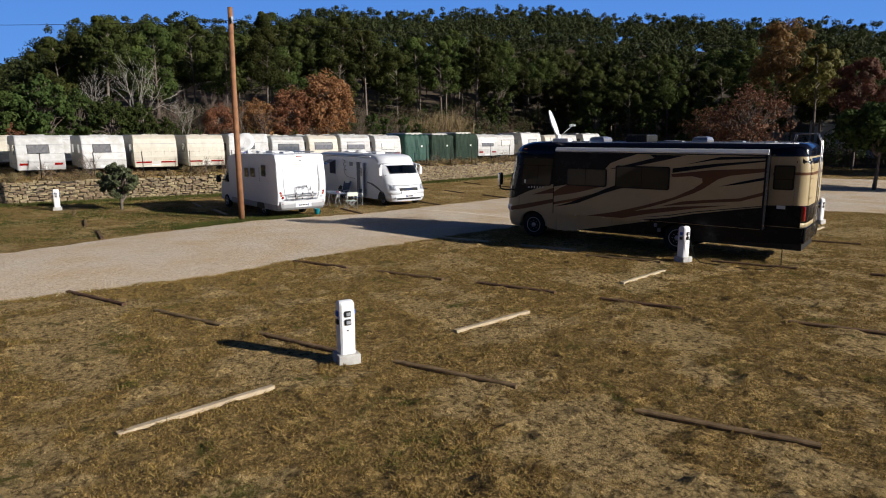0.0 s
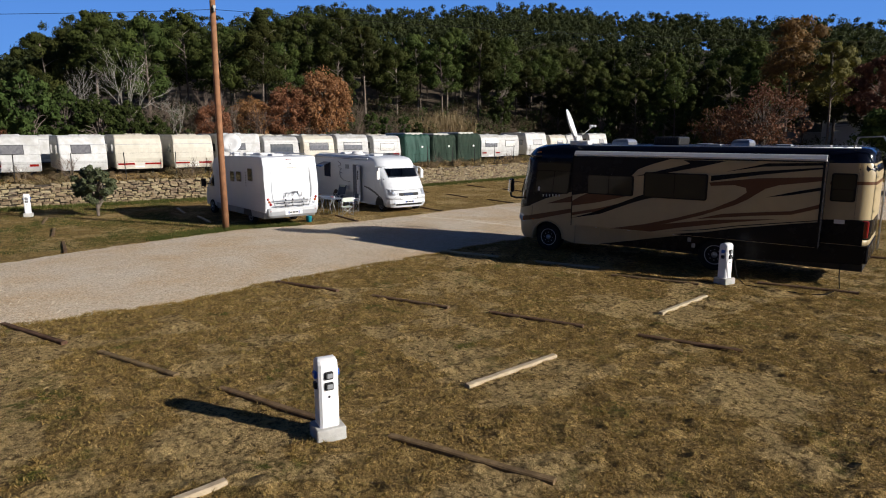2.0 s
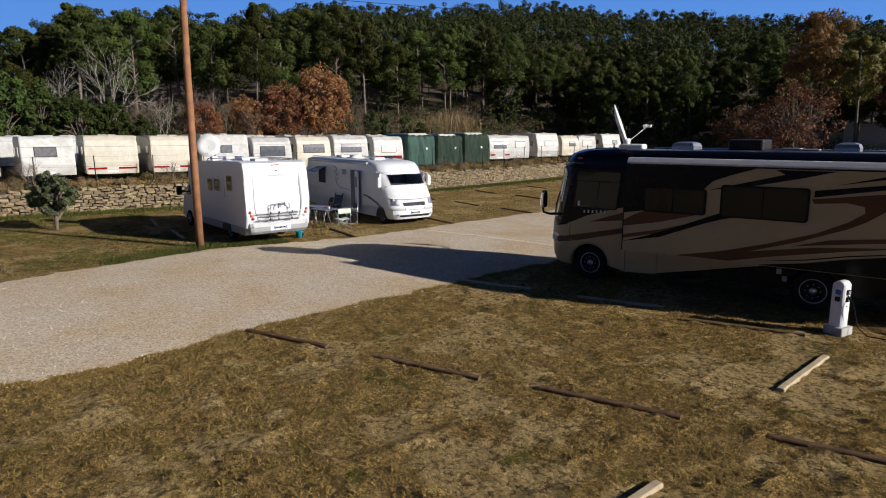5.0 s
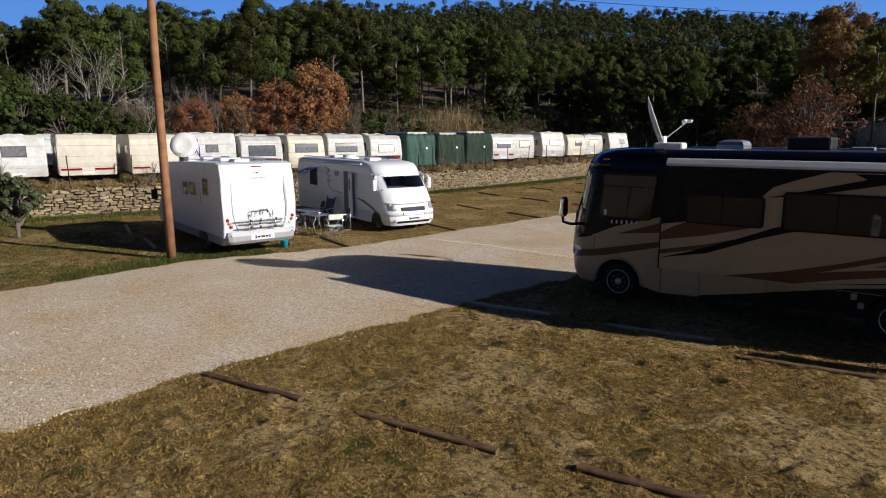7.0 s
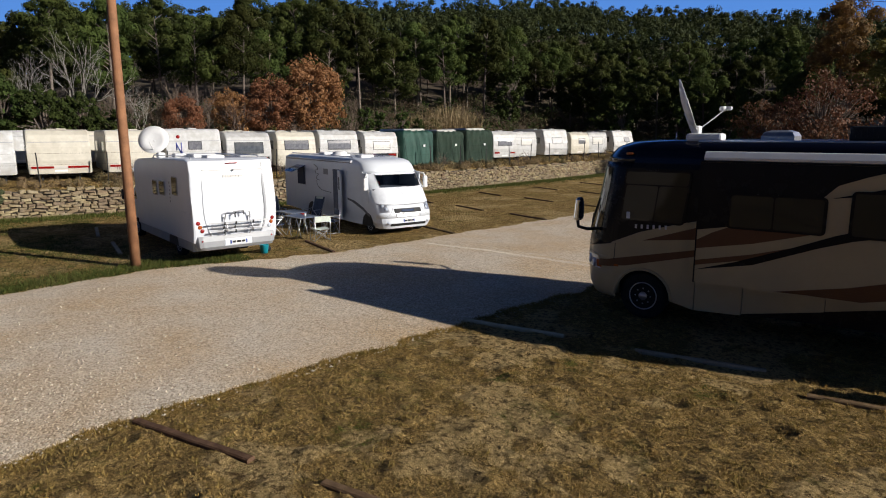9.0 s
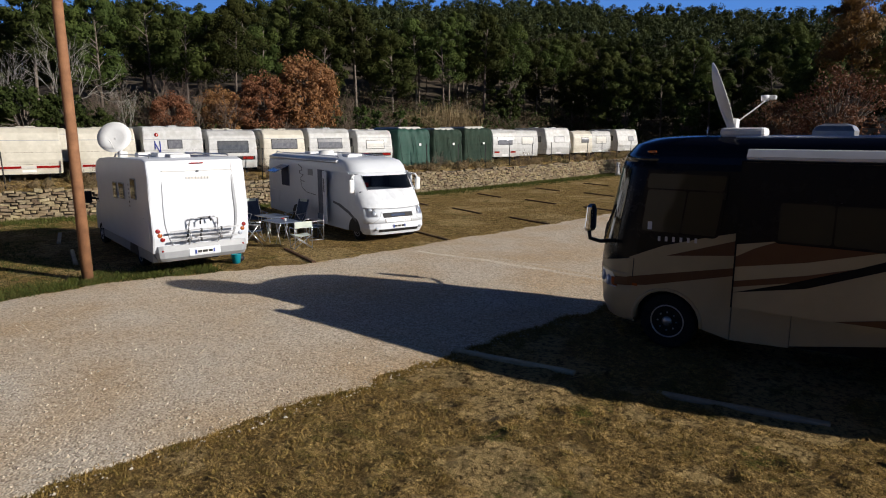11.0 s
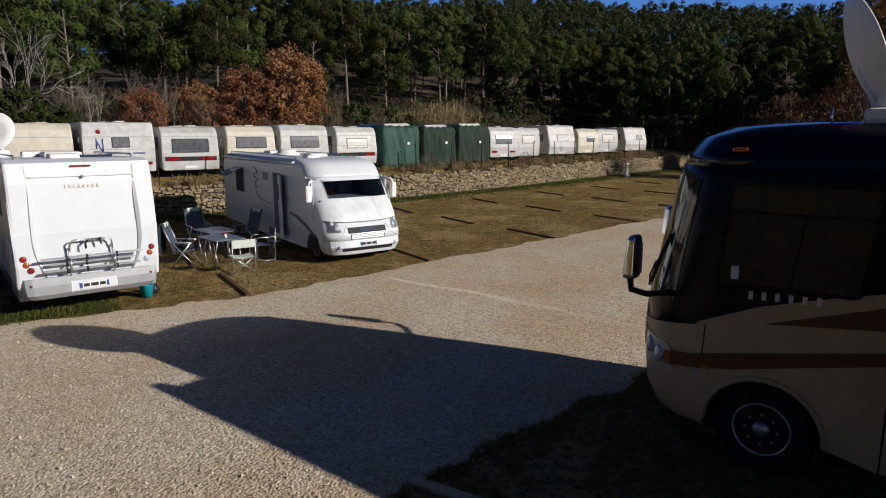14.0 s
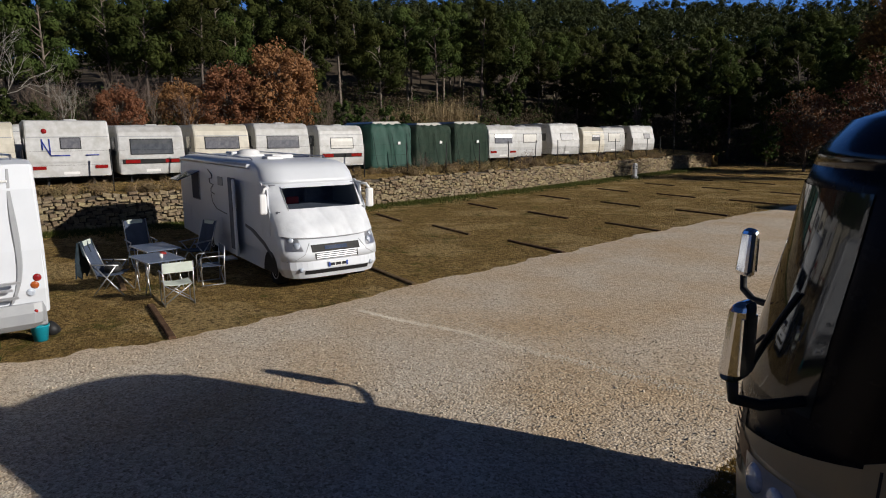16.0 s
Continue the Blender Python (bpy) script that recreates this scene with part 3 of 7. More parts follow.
def plant_woods():
    kinds = [pine(11, 11.0, 2.7, 0.46), pine(12, 12.5, 2.9, 0.52), pine(13, 10.0, 2.6, 0.40), pine(14, 12.0, 2.4, 0.55), pine(15, 9.0, 2.6, 0.34)]
    rng = np.random.default_rng(5)
    spots = []
    for _ in range(12000):
        x, y = rng.uniform(-130, 6), rng.uniform(-22, 140)
        q = woods_depth(x, y)
        if q < 0 or q > 40:
            continue
        gap = 4.4 + q * 0.04
        if all((x - a) ** 2 + (y - b) ** 2 > gap * gap for a, b in spots):
            spots.append((x, y))
    spots = sorted(spots, key=lambda p: woods_depth(*p))[:150]
    first = set()
    for x, y in spots:
        k = int(rng.integers(0, len(kinds)))
        s, t = rng.uniform(0.78, 1.06), rng.uniform(0, 360)
        s *= 0.50 + 0.62 * sstep(177.0, 174.0, bearing(x, y))
        if k not in first:
            first.add(k)
            kinds[k].matrix_basis = pose(x, y, height(x, y), 0, 0, t)
            kinds[k].scale = (s, s, s)
        else:
            put(kinds[k], x, y, s, t)
    # the woods further up, past counting
    vs, fs, n, far = [], [], 0, []
    edge = max(woods_depth(*p) for p in spots)
    for _ in range(26000):
        x, y = rng.uniform(-290, 30), rng.uniform(-20, 290)
        q = woods_depth(x, y)
        if q < min(edge, 26) or q > 165:
            continue
        if q < edge and any((x - a) ** 2 + (y - b) ** 2 < 14 for a, b in spots):
            continue
        if all((x - a) ** 2 + (y - b) ** 2 > 15 + q * 0.06 for a, b in far):
            far.append((x, y))
    for x, y in far[:1350]:
        z = height(x, y)
        tall = rng.uniform(8.5, 13.5) * (0.5 + 0.5 * sstep(177.5, 175.0, bearing(x, y)))
        w = rng.uniform(2.2, 3.6)
        hs = 0.40 + 0.56 * rng.uniform(0, 1, 10)
        cs = [(x + rng.normal() * 0.52 * w * math.sin(math.pi * (h - 0.3) * 1.35), y + rng.normal() * 0.52 * w * math.sin(math.pi * (h - 0.3) * 1.35), z + tall * h) for h in hs]
        v, f = leaves(rng, cs, rng.uniform(0.28, 0.54, 10) * w, 50, 0.34, 0.72, 0.44, needles=True, loose=0.22)
        vs.append(v)
        fs.append(f + n)
        n += len(v)
    tagged(soup("far_woods", np.concatenate(vs), np.concatenate(fs), M_PINE_FAR), "dense dark green pine woods covering the hill", "woods", kind="stuff")


plant_woods()


def plant_edge():
    """What grows in front of the pines."""
    hedge = [broadleaf("evergreen_bush", 40 + k, 5.0, 2.7, M_HEDGE, "tall dense evergreen bush behind the caravans", 0.115, 90, 80, low=0.0) for k in range(2)]
    for k, (x, y, s) in enumerate(((-58, -13, 1.0), (-59, -9.5, 1.05), (-58, -6.0, 0.95), (-59, -3.0, 1.0), (-58, 0.2, 1.05), (-59.5, 3.0, 0.92), (-58.5, 5.6, 0.85), (-60, 8.2, 0.7), (-61, 11.0, 0.5))):
        b = hedge[k % 2]
        if k < 2:
            b.matrix_basis = pose(x, y, height(x, y), 0, 0, 40 * k)
        else:
            put(b, x, y, s * 1.25, 67 * k)
    pale = twiggy("bare_tree", 3, 9.2, 0.16, M_PALEBARK, "leafless tree with pale grey forking branches", 2, 4, 0.062)
    pale.matrix_basis = pose(-62.5, 9.6, height(-62.5, 9.6))
    pale.scale = (1.0, 1.0, 1.15)
    put(pale, -61.5, 12.3, 0.62, 120)
    put(pale, -66, 5.5, 0.9, 230)
    brush = twiggy("bare_shrub", 9, 5.6, 0.35, M_TWIG, "bare reddish-brown shrub with fine twigs", 6, 3, 0.05)
    brush.matrix_basis = pose(-62, 14.2, height(-62, 14.2))
    for k, (x, y, s) in enumerate(((-63, 11.5, 0.95), (-61.5, 17.5, 1.0), (-63, 19.5, 1.15), (-62.5, 22, 1.05), (-64, -1.5, 1.3), (-64, 1.8, 1.25), (-60, 33, 0.7), (-60.5, 27.2, 0.55), (-45, 2.2, 0.42), (-47, 1.0, 0.4), (-60, 37.5, 0.7), (-64, 15.5, 1.2), (-65, 24.5, 1.15), (-66, 18, 1.3), (-65, 32, 1.0), (-66, 27.5, 1.2), (-65, 13, 1.1), (-66.5, 36, 1.0), (-62, 7.5, 0.9))):
        put(brush, x, y, s, 53 * k + 20)
    for k in range(16):
        y = -6 + 3.9 * k + 1.3 * math.sin(k * 2.7)
        put(brush, along(WALL, y) - 0.9 - 0.5 * math.sin(k * 1.9) ** 2, y, (0.32 if y < 12 else 0.20) + 0.07 * math.sin(k * 4.1), 77 * k)
    oak = broadleaf("autumn_oak", 21, 8.4, 4.4, M_OAKRED, "oak in rusty orange autumn leaf", 0.12, 150, 95, low=0.06)
    oak.matrix_basis = pose(-62, 29.6, height(-62, 29.6))
    put(oak, -62.5, 25.2, 0.82, 100)
    put(oak, -61, 16.6, 0.58, 200)
    put(oak, -63.5, 21.6, 0.62, 300)
    put(oak, -57.5, -2.2, 0.30, 30)
    thin = broadleaf("brown_oak", 22, 8.8, 4.3, M_OAKBROWN, "thin oak with dull brown winter leaves", 0.10, 120, 45)
    thin.matrix_basis = pose(-24.0, 55.0, height(-24.0, 55.0))
    put(thin, -32.0, 61.5, 0.80, 80)
    put(thin, -28.0, 60.0, 0.55, 190)
    gold = pine(31, 16.4, 3.0, 0.60, 0.17, 44, 240, M_GOLD, "tall rounded tree with golden-brown foliage")
    gold.matrix_basis = pose(-30.2, 72, height(-30.2, 72))
    gold2 = pine(32, 13.6, 2.7, 0.58, 0.17, 40, 220, M_GOLDGREEN, "rounded tree turning yellow-green")
    gold2.matrix_basis = pose(-25.3, 71.5, height(-25.3, 71.5))
    umber = pine(33, 11.2, 2.6, 0.55, 0.17, 36, 210, M_OAKBROWN, "rounded pine with dying brown foliage")
    umber.matrix_basis = pose(-19.8, 68.5, height(-19.8, 68.5))
    dark = broadleaf("holm_oak", 23, 9.0, 2.6, M_HEDGE, "dark evergreen oak at the edge of woods", 0.17, 80, 60, low=0.05)
    dark.matrix_basis = pose(-66.5, 60.5, height(-66.5, 60.5))
    put(dark, -60.0, 34.6, 0.48, 60)
    put(dark, -60.5, 36.8, 0.42, 160)
    put(dark, -60.2, 39.2, 0.44, 20)
    put(dark, -60.6, 41.6, 0.36, 250)
    put(dark, -52.0, 66.0, 0.8, 100)
    put(dark, -45.0, 68.0, 0.75, 200)
    put(dark, -38.0, 67.0, 0.7, 280)
    shade = broadleaf("umbrella_pine", 24, 5.6, 3.1, M_HEDGE, "spreading dark pine with a leaning trunk beside the road", 0.13, 130, 100, low=0.44, r=0.24, fork=(0.40, 0.58))
    shade.matrix_basis = pose(-8.4, 43.2, 0)
    # this copy stands out of view, added for its shadow on the gravel lot
    put(shade, -2.0, 47.5, 1.0, 130)
    small = broadleaf("olive_tree", 25, 2.15, 1.0, M_OLIVE, "small round olive tree on the turf", 0.05, 70, 130, low=0.24, r=0.25)
    small.matrix_basis = pose(-27.0, 1.0, 0)
    small.scale = (1.2, 1.2, 1.15)
    # undergrowth, dry reeds, brambles: past counting
    rng = np.random.default_rng(77)
    for name, mat, label, n, zr, area in (
            ("undergrowth", M_BRUSH, "brown and olive undergrowth below the pines", 1300, (0.2, 2.8), "edge"),
            ("thicket", M_HEDGE, "dark green thicket below the pines", 800, (0.2, 3.4), "edge"),
            ("dry_brush", M_DRYBRUSH, "dry brown brush along the top of the wall", 420, (0.02, 0.42), "bank")):
        cs, rs = [], []
        while len(cs) < n:
            if area == "edge":
                x, y = rng.uniform(-82, -6), rng.uniform(-22, 90)
                q = woods_depth(x, y)
                if not -9 < q < 15 or (x > -50 and y < 66):
                    continue
                h = rng.uniform(*zr)
                cs.append((x, y, height(x, y) + h * 0.6))
                rs.append(rng.uniform(0.6, 1.5))
            else:
                y = rng.uniform(-12, 60)
                s = -rng.uniform(0.35, 2.3)
                x = along(WALL, y) + s
                if noise.noise((x * 0.6, y * 0.45, 2.0)) < -0.15:
                    continue
                cs.append((x, y, height(x, y) + rng.uniform(*zr) * 0.5))
                rs.append(rng.uniform(0.14, 0.40))
        v, f = leaves(rng, cs, rs, 46 if area == "edge" else 110, 0.17 if area == "edge" else 0.13, 0.9, 0.25 if area == "edge" else 0.07)
        tagged(soup(name, v, f, mat), label, "undergrowth", kind="stuff")
    vs, fs = [], []
    for _ in range(1700):
        y = rng.uniform(40.5, 51)
        x = rng.uniform(-64.5, -60.5)
        h = rng.uniform(1.0, 3.9) * (0.6 + 0.4 * sstep(41, 48, y))
        z = height(x, y)
        lx, ly = rng.normal(size=2) * 0.25
        w = rng.uniform(0.02, 0.05)
        a = rng.uniform(0, 3.14)
        dx, dy = w * math.cos(a), w * math.sin(a)
        b = len(vs)
        vs += [(x - dx, y - dy, z), (x + dx, y + dy, z), (x + lx + dx * 0.4, y + ly + dy * 0.4, z + h), (x + lx - dx * 0.4, y + ly - dy * 0.4, z + h)]
        fs.append((b, b + 1, b + 2, b + 3))
        for _k in range(2):
            t = rng.uniform(0.4, 0.95)
            px, py, pz = x + lx * t, y + ly * t, z + h * t
            ax, ay = rng.normal(size=2) * 0.3
            b = len(vs)
            vs += [(px, py, pz), (px + ax * 0.5 + 0.02, py + ay * 0.5, pz + 0.25), (px + ax, py + ay, pz + 0.2), (px + ax * 0.5 - 0.02, py + ay * 0.5, pz + 0.18)]
            fs.append((b, b + 1, b + 2, b + 3))
    tagged(soup("reed_bed", np.array(vs), fs, M_REED), "tall dry straw-coloured reeds", "reeds", kind="stuff")


plant_edge()


def grass():
    """Short turf as real blades where the camera passes near, coarser tufts beyond."""
    rng = np.random.default_rng(9)

    def blades(px, py, pz, tall, wide, spread, per):
        n = len(px)
        c = np.repeat(np.stack([px, py, pz], 1), per, axis=0)
        m = n * per
        off = rng.normal(size=(m, 2)) * np.repeat(spread, per)[:, None]
        c[:, :2] += off
        a = rng.uniform(0, 6.283, m)
        h = np.repeat(tall, per) * rng.uniform(0.5, 1.25, m)
        w = wide * rng.uniform(0.7, 1.3, m)
        d = np.stack([np.cos(a) * w, np.sin(a) * w, np.zeros(m)], 1)
        tip = c + np.stack([rng.normal(size=m) * h * 0.6, rng.normal(size=m) * h * 0.6, h], 1)
        v = np.stack([c - d, c + d, tip], 1).reshape(-1, 3)
        return v

    def field(count, xr, yr, keep, tall, wide, spread, per, thresh):
        x = rng.uniform(*xr, count)
        y = rng.uniform(*yr, count)
        ok = []
        for i in range(count):
            if not keep(x[i], y[i]):
                continue
            d = 0.35 - bare(x[i], y[i]) + 0.8 * noise.noise((x[i] * 3.4, y[i] * 3.4, 6.0))
            if d > thresh + rng.uniform(-0.22, 0.22):
                ok.append(i)
        x, y = x[ok], y[ok]
        t = tall * rng.uniform(0.6, 1.5, len(x))
        z = np.array([height(a, b) + hummock(a, b) for a, b in zip(x, y)]) - 0.004
        return blades(x, y, z, t, wide, spread * rng.uniform(0.6, 1.3, len(x)), per)
    def inside(x, y):
        return x > along(NEAR_EDGE, y) - 0.12 + wob(y, 1.0)
    near = np.concatenate([field(24000, (-10.3, 10.5), (-7, 17), inside, 0.026, 0.0085, 0.065, 8, -0.12), field(26000, (-10.3, 10.5), (-7, 17), inside, 0.040, 0.0085, 0.028, 8, 0.02)])
    rim = []
    yy = rng.uniform(-8, 17, 2200)
    x = np.array([along(NEAR_EDGE, y) + wob(y, 1.0) + abs(rng.normal()) * 0.12 - 0.05 for y in yy])
    rim.append(blades(x, yy, np.zeros(len(x)), np.full(len(x), 0.045), 0.006, np.full(len(x), 0.05), 8))
    v = np.concatenate([near] + rim)
    tagged(soup("turf_blades", v, np.arange(len(v)).reshape(-1, 3), M_BLADE), "short dry olive-brown turf", "grass", kind="stuff")
    far = field(30000, (-33.5, -15.6), (-9, 50), lambda x, y: along(WALL, y) + 0.1 < x < along(FAR_EDGE, y) + 0.1 + wob(y, 9.0), 0.022, 0.0075, 0.07, 6, -0.1)
    far2 = field(9000, (-10, 14), (16, 30), lambda x, y: x > along(NEAR_EDGE, y), 0.05, 0.010, 0.09, 7, -0.2)
    v = np.concatenate([far, far2])
    tagged(soup("turf_tufts", v, np.arange(len(v)).reshape(-1, 3), M_BLADE), "rough winter turf beyond the road", "grass", kind="stuff")
    yy = rng.uniform(-10, 60, 5200)
    x = np.array([along(WALL, y) + 0.05 + abs(rng.normal()) * 0.75 for y in yy])
    green = blades(x, yy, np.zeros(len(x)), np.full(len(x), 0.14), 0.014, np.full(len(x), 0.12), 8)
    yy = rng.uniform(1.5, 7.5, 700)
    x = np.array([along(FAR_EDGE, y) - abs(rng.normal()) * 0.6 for y in yy])
    g2 = blades(x, yy, np.zeros(len(x)), np.full(len(x), 0.10), 0.012, np.full(len(x), 0.12), 8)
    px, py = rng.uniform(-31.5, -17.5, 9000), rng.uniform(-9, 5, 9000)
    ok = [i for i in range(9000) if along(WALL, py[i]) + 0.2 < px[i] < along(FAR_EDGE, py[i]) - 0.1 and noise.noise((px[i] * 0.35, py[i] * 0.5, 1.0)) > rng.uniform(-0.25, 0.25)]
    g3 = blades(px[ok], py[ok], np.zeros(len(ok)), np.full(len(ok), 0.05), 0.009, np.full(len(ok), 0.07), 7)
    v = np.concatenate([green, g2, g3])
    tagged(soup("lush_grass", v, np.arange(len(v)).reshape(-1, 3), M_LUSH), "lush green grass along the foot of the wall", "grass", kind="stuff")


grass()


def loose_stones():
    """Loose stones on the near part of the gravel road."""
    rng = np.random.default_rng(21)
    vs, fs = [], []
    base = np.array([(1, 0, 0), (-1, 0, 0), (0, 1, 0), (0, -1, 0), (0, 0, 0.7), (0, 0, -0.4)], float)
    tri = [(0, 2, 4), (2, 1, 4), (1, 3, 4), (3, 0, 4), (2, 0, 5), (1, 2, 5), (3, 1, 5), (0, 3, 5)]
    for _ in range(15000):
        y = rng.uniform(-6, 16)
        a, b = along(FAR_EDGE, y), along(NEAR_EDGE, y)
        t = rng.uniform(0.02, 1.03) ** 0.75
        x = a + (b - a) * t
        s = rng.uniform(0.008, 0.022) * (1.6 if rng.uniform() > 0.96 else 1)
        z = 0.014 + 0.035 * math.sin(math.pi * min(t, 1)) + s * 0.15
        p = base * s * rng.uniform(0.6, 1.3, (6, 3))
        c, k = math.cos(t * 977), math.sin(t * 977)
        p = np.stack([p[:, 0] * c - p[:, 1] * k, p[:, 0] * k + p[:, 1] * c, p[:, 2]], 1) + (x, y, z)
        n = len(vs) * 6
        vs.append(p)
        fs += [(i + n, j + n, m + n) for i, j, m in tri]
    tagged(soup("loose_gravel", np.concatenate(vs), fs, M_PEBBLE), "loose pale limestone gravel on the road", "gravel", kind="stuff")


loose_stones()


def far_buildings():
    """A low rendered wall with a gate post, and a tiled house behind the trees."""
    w = thing("retaining_wall", pose(0, 0, 0), "grey rendered boundary wall with a pale gate post", "wall")
    bm = bmesh.new()
    box(bm, -46, -31.8, 85, 85.4, 0.0, 3.9, 0.03)
    part("wall_run", bm, M_CONCRETE, w)
    bm = bmesh.new()
    box(bm, -31.8, -30.4, 84.7, 85.5, 0.0, 5.2, 0.05)
    box(bm, -31.9, -30.3, 84.6, 85.6, 5.2, 5.35, 0.03)
    part("gate_post", bm, M_PEDWHITE, w)
    bm = bmesh.new()
    box(bm, -30.4, -24.0, 85, 85.3, 0.0, 4.9, 0.03)
    part("wall_run", bm, M_PEDWHITE, w)
    h = thing("tiled_house", pose(-8.0, 66.0, 0), "small rendered house with a red tiled roof", "house")
    bm = bmesh.new()
    box(bm, -4.0, 6.0, 0.0, 7.0, 0, 5.9)
    part("house_wall", bm, M_CONCRETE, h)
    bm = bmesh.new()
    prism(bm, [(-0.7, 5.8), (3.5, 7.6), (7.7, 5.8), (7.7, 6.0), (3.5, 7.85), (-0.7, 6.0)], "x", -4.7, 6.7)
    roof = part("roof", bm, M_TILE, h, "red clay tile roof")
    for k in range(28):
        bm = bmesh.new()
        x = -4.6 + 0.4 * k
        tube(bm, [(x, -0.7, 6.02), (x, 3.5, 7.87)], 0.09, 5)
        part("tile_row", bm, M_TILE, roof)


far_buildings()

# vehicles: shared shapes
def shell_at(levels, z):
    """Interpolated (rear x, front x, half width, corner length, corner breadth, rear radius) at a height."""
    for a, b in zip(levels, levels[1:]):
        if z <= b[0]:
            t = (z - a[0]) / (b[0] - a[0])
            return [p + (q - p) * t for p, q in zip(a[1:], b[1:])]
    return levels[-1][1:]


def shell(bm, levels, zs):
    rings = []
    for z in zs:
        xr, xf, hw, rx, ry, rr = shell_at(levels, z)
        ring = []
        for k in range(4):
            a = math.pi / 2 * k / 3
            ring.append((xr + rr * (1 - math.sin(a)), -hw + rr * (1 - math.cos(a)), z))
        ring = ring[::-1]
        front = [(xf - rx + rx * math.sin(a), -(hw - ry) - ry * math.cos(a), z) for a in (math.pi / 2 * k / 14 for k in range(15))]
        half = ring + front
        rings.append(half + [(x, -y, zz) for x, y, zz in half[::-1]])
    loft(bm, rings, smooth=True)
    bm.normal_update()
    for f in bm.faces:
        f.smooth = len(f.verts) == 4 and abs(f.normal.y) < 0.985


def front_x(levels, y, z):
    xr, xf, hw, rx, ry, rr = shell_at(levels, z)
    e = abs(y) - (hw - ry)
    return xf if e <= 0 else xf - rx + rx * math.sqrt(max(0.0, 1 - (e / ry) ** 2))


def patch(bm, levels, span, z0, z1, off, ny=14, nz=6):
    """A panel that hugs the nose of a shell; span(z) gives its two edges in y."""
    rows = []
    for j in range(nz + 1):
        z = z0 + (z1 - z0) * j / nz
        a, b = span(z)
        rows.append([bm.verts.new((front_x(levels, a + (b - a) * i / ny, z) + off, a + (b - a) * i / ny, z)) for i in range(ny + 1)])
    for p, q in zip(rows, rows[1:]):
        for i in range(ny):
            f = bm.faces.new((p[i], p[i + 1], q[i + 1], q[i]))
            f.smooth = True


def nose_band(bm, levels, s, a0, a1, span, off, na=10, nz=5):
    """A panel round one corner of a nose, from angle a0 at the side towards the middle; span(angle) gives its heights."""
    rows = []
    for i in range(na + 1):
        deg = a0 + (a1 - a0) * i / na
        z0, z1 = span(deg)
        row = []
        for j in range(nz + 1):
            z = z0 + (z1 - z0) * j / nz
            xr, xf, hw, rx, ry, rr = shell_at(levels, z)
            c, k = math.cos(radians(deg)), math.sin(radians(deg))
            row.append(bm.verts.new((xf - rx + (rx + off) * k, s * ((hw - ry) + (ry + off) * c), z)))
        rows.append(row)
    for p, q in zip(rows, rows[1:]):
        for j in range(nz):
            bm.faces.new((p[j], p[j + 1], q[j + 1], q[j])).smooth = True


def tail_band(bm, levels, z0, z1, off, n=8, nz=6):
    """A panel round the rounded tail of a shell."""
    rows = []
    for j in range(nz + 1):
        z = z0 + (z1 - z0) * j / nz
        xr, xf, hw, rx, ry, rr = shell_at(levels, z)
        half = [(xr + rr - (rr + off) * math.sin(a), hw - rr + (rr + off) * math.cos(a)) for a in (math.pi / 2 * k / n for k in range(n + 1))]
        rows.append([bm.verts.new((x, y, z)) for x, y in half] + [bm.verts.new((x, -y, z)) for x, y in half[::-1]])
    for p, q in zip(rows, rows[1:]):
        for i in range(len(p) - 1):
            bm.faces.new((p[i], p[i + 1], q[i + 1], q[i])).smooth = True


def rounded(x0, x1, z0, z1, r, n=4, lean=0.0):
    """Outline of a rounded rectangle; lean shifts the top along x."""
    out = []
    for cx, cz, a0 in ((x1 - r, z1 - r, 0), (x0 + r, z1 - r, 90), (x0 + r, z0 + r, 180), (x1 - r, z0 + r, 270)):
        for k in range(n + 1):
            a = radians(a0 + 90 * k / n)
            z = cz + r * math.sin(a)
            out.append((cx + r * math.cos(a) + lean * (z - z0) / (z1 - z0), z))
    return out


def side_panel(name, outline, y0, y1, mat, parent, label=""):
    bm = bmesh.new()
    prism(bm, outline, "y", y0, y1)
    return part(name, bm, mat, parent, label)


def wheel(parent, x, y, r, rim_r, side, wide=0.26, rim=None, steel=False):
    bm = bmesh.new()
    disc_ring(bm, (x, y, r), (0, side, 0), [(-wide, rim_r), (-wide, r * 0.94), (-wide * 0.85, r), (-wide * 0.15, r), (0, r * 0.95), (0.005, r * 0.8), (-0.01, rim_r)], 28)
    tyre = part("wheel", bm, M_RUBBER, parent)
    bm = bmesh.new()
    disc_ring(bm, (x, y, r), (0, side, 0), [(-0.05, 0.02), (-0.045, rim_r * 0.3), (-0.03, rim_r * 0.5), (-0.06, rim_r * 0.72), (-0.065, rim_r * 0.80), (-0.02, rim_r * 0.9), (-0.002, rim_r * 0.94), (0.0, rim_r), (-0.03, rim_r * 1.01)], 28)
    disc_ring(bm, (x, y, r), (0, side, 0), [(-0.06, 0.0), (-0.06, rim_r * 0.33), (-0.0, rim_r * 0.30), (0.02, rim_r * 0.16), (0.022, 0.002)], 16)
    part("rim", bm, rim or M_CHROME, tyre)
    bm = bmesh.new()
    for k in range(8):
        a = math.pi / 4 * k
        c = Vector((x + math.cos(a) * rim_r * 0.55, y - side * 0.035, r + math.sin(a) * rim_r * 0.55))
        disc_ring(bm, c, (0, side, 0), [(0, 0.016), (0.03, 0.016), (0.034, 0.004)], 6)
    part("wheel_nuts", bm, rim or M_CHROME, tyre)
    return tyre


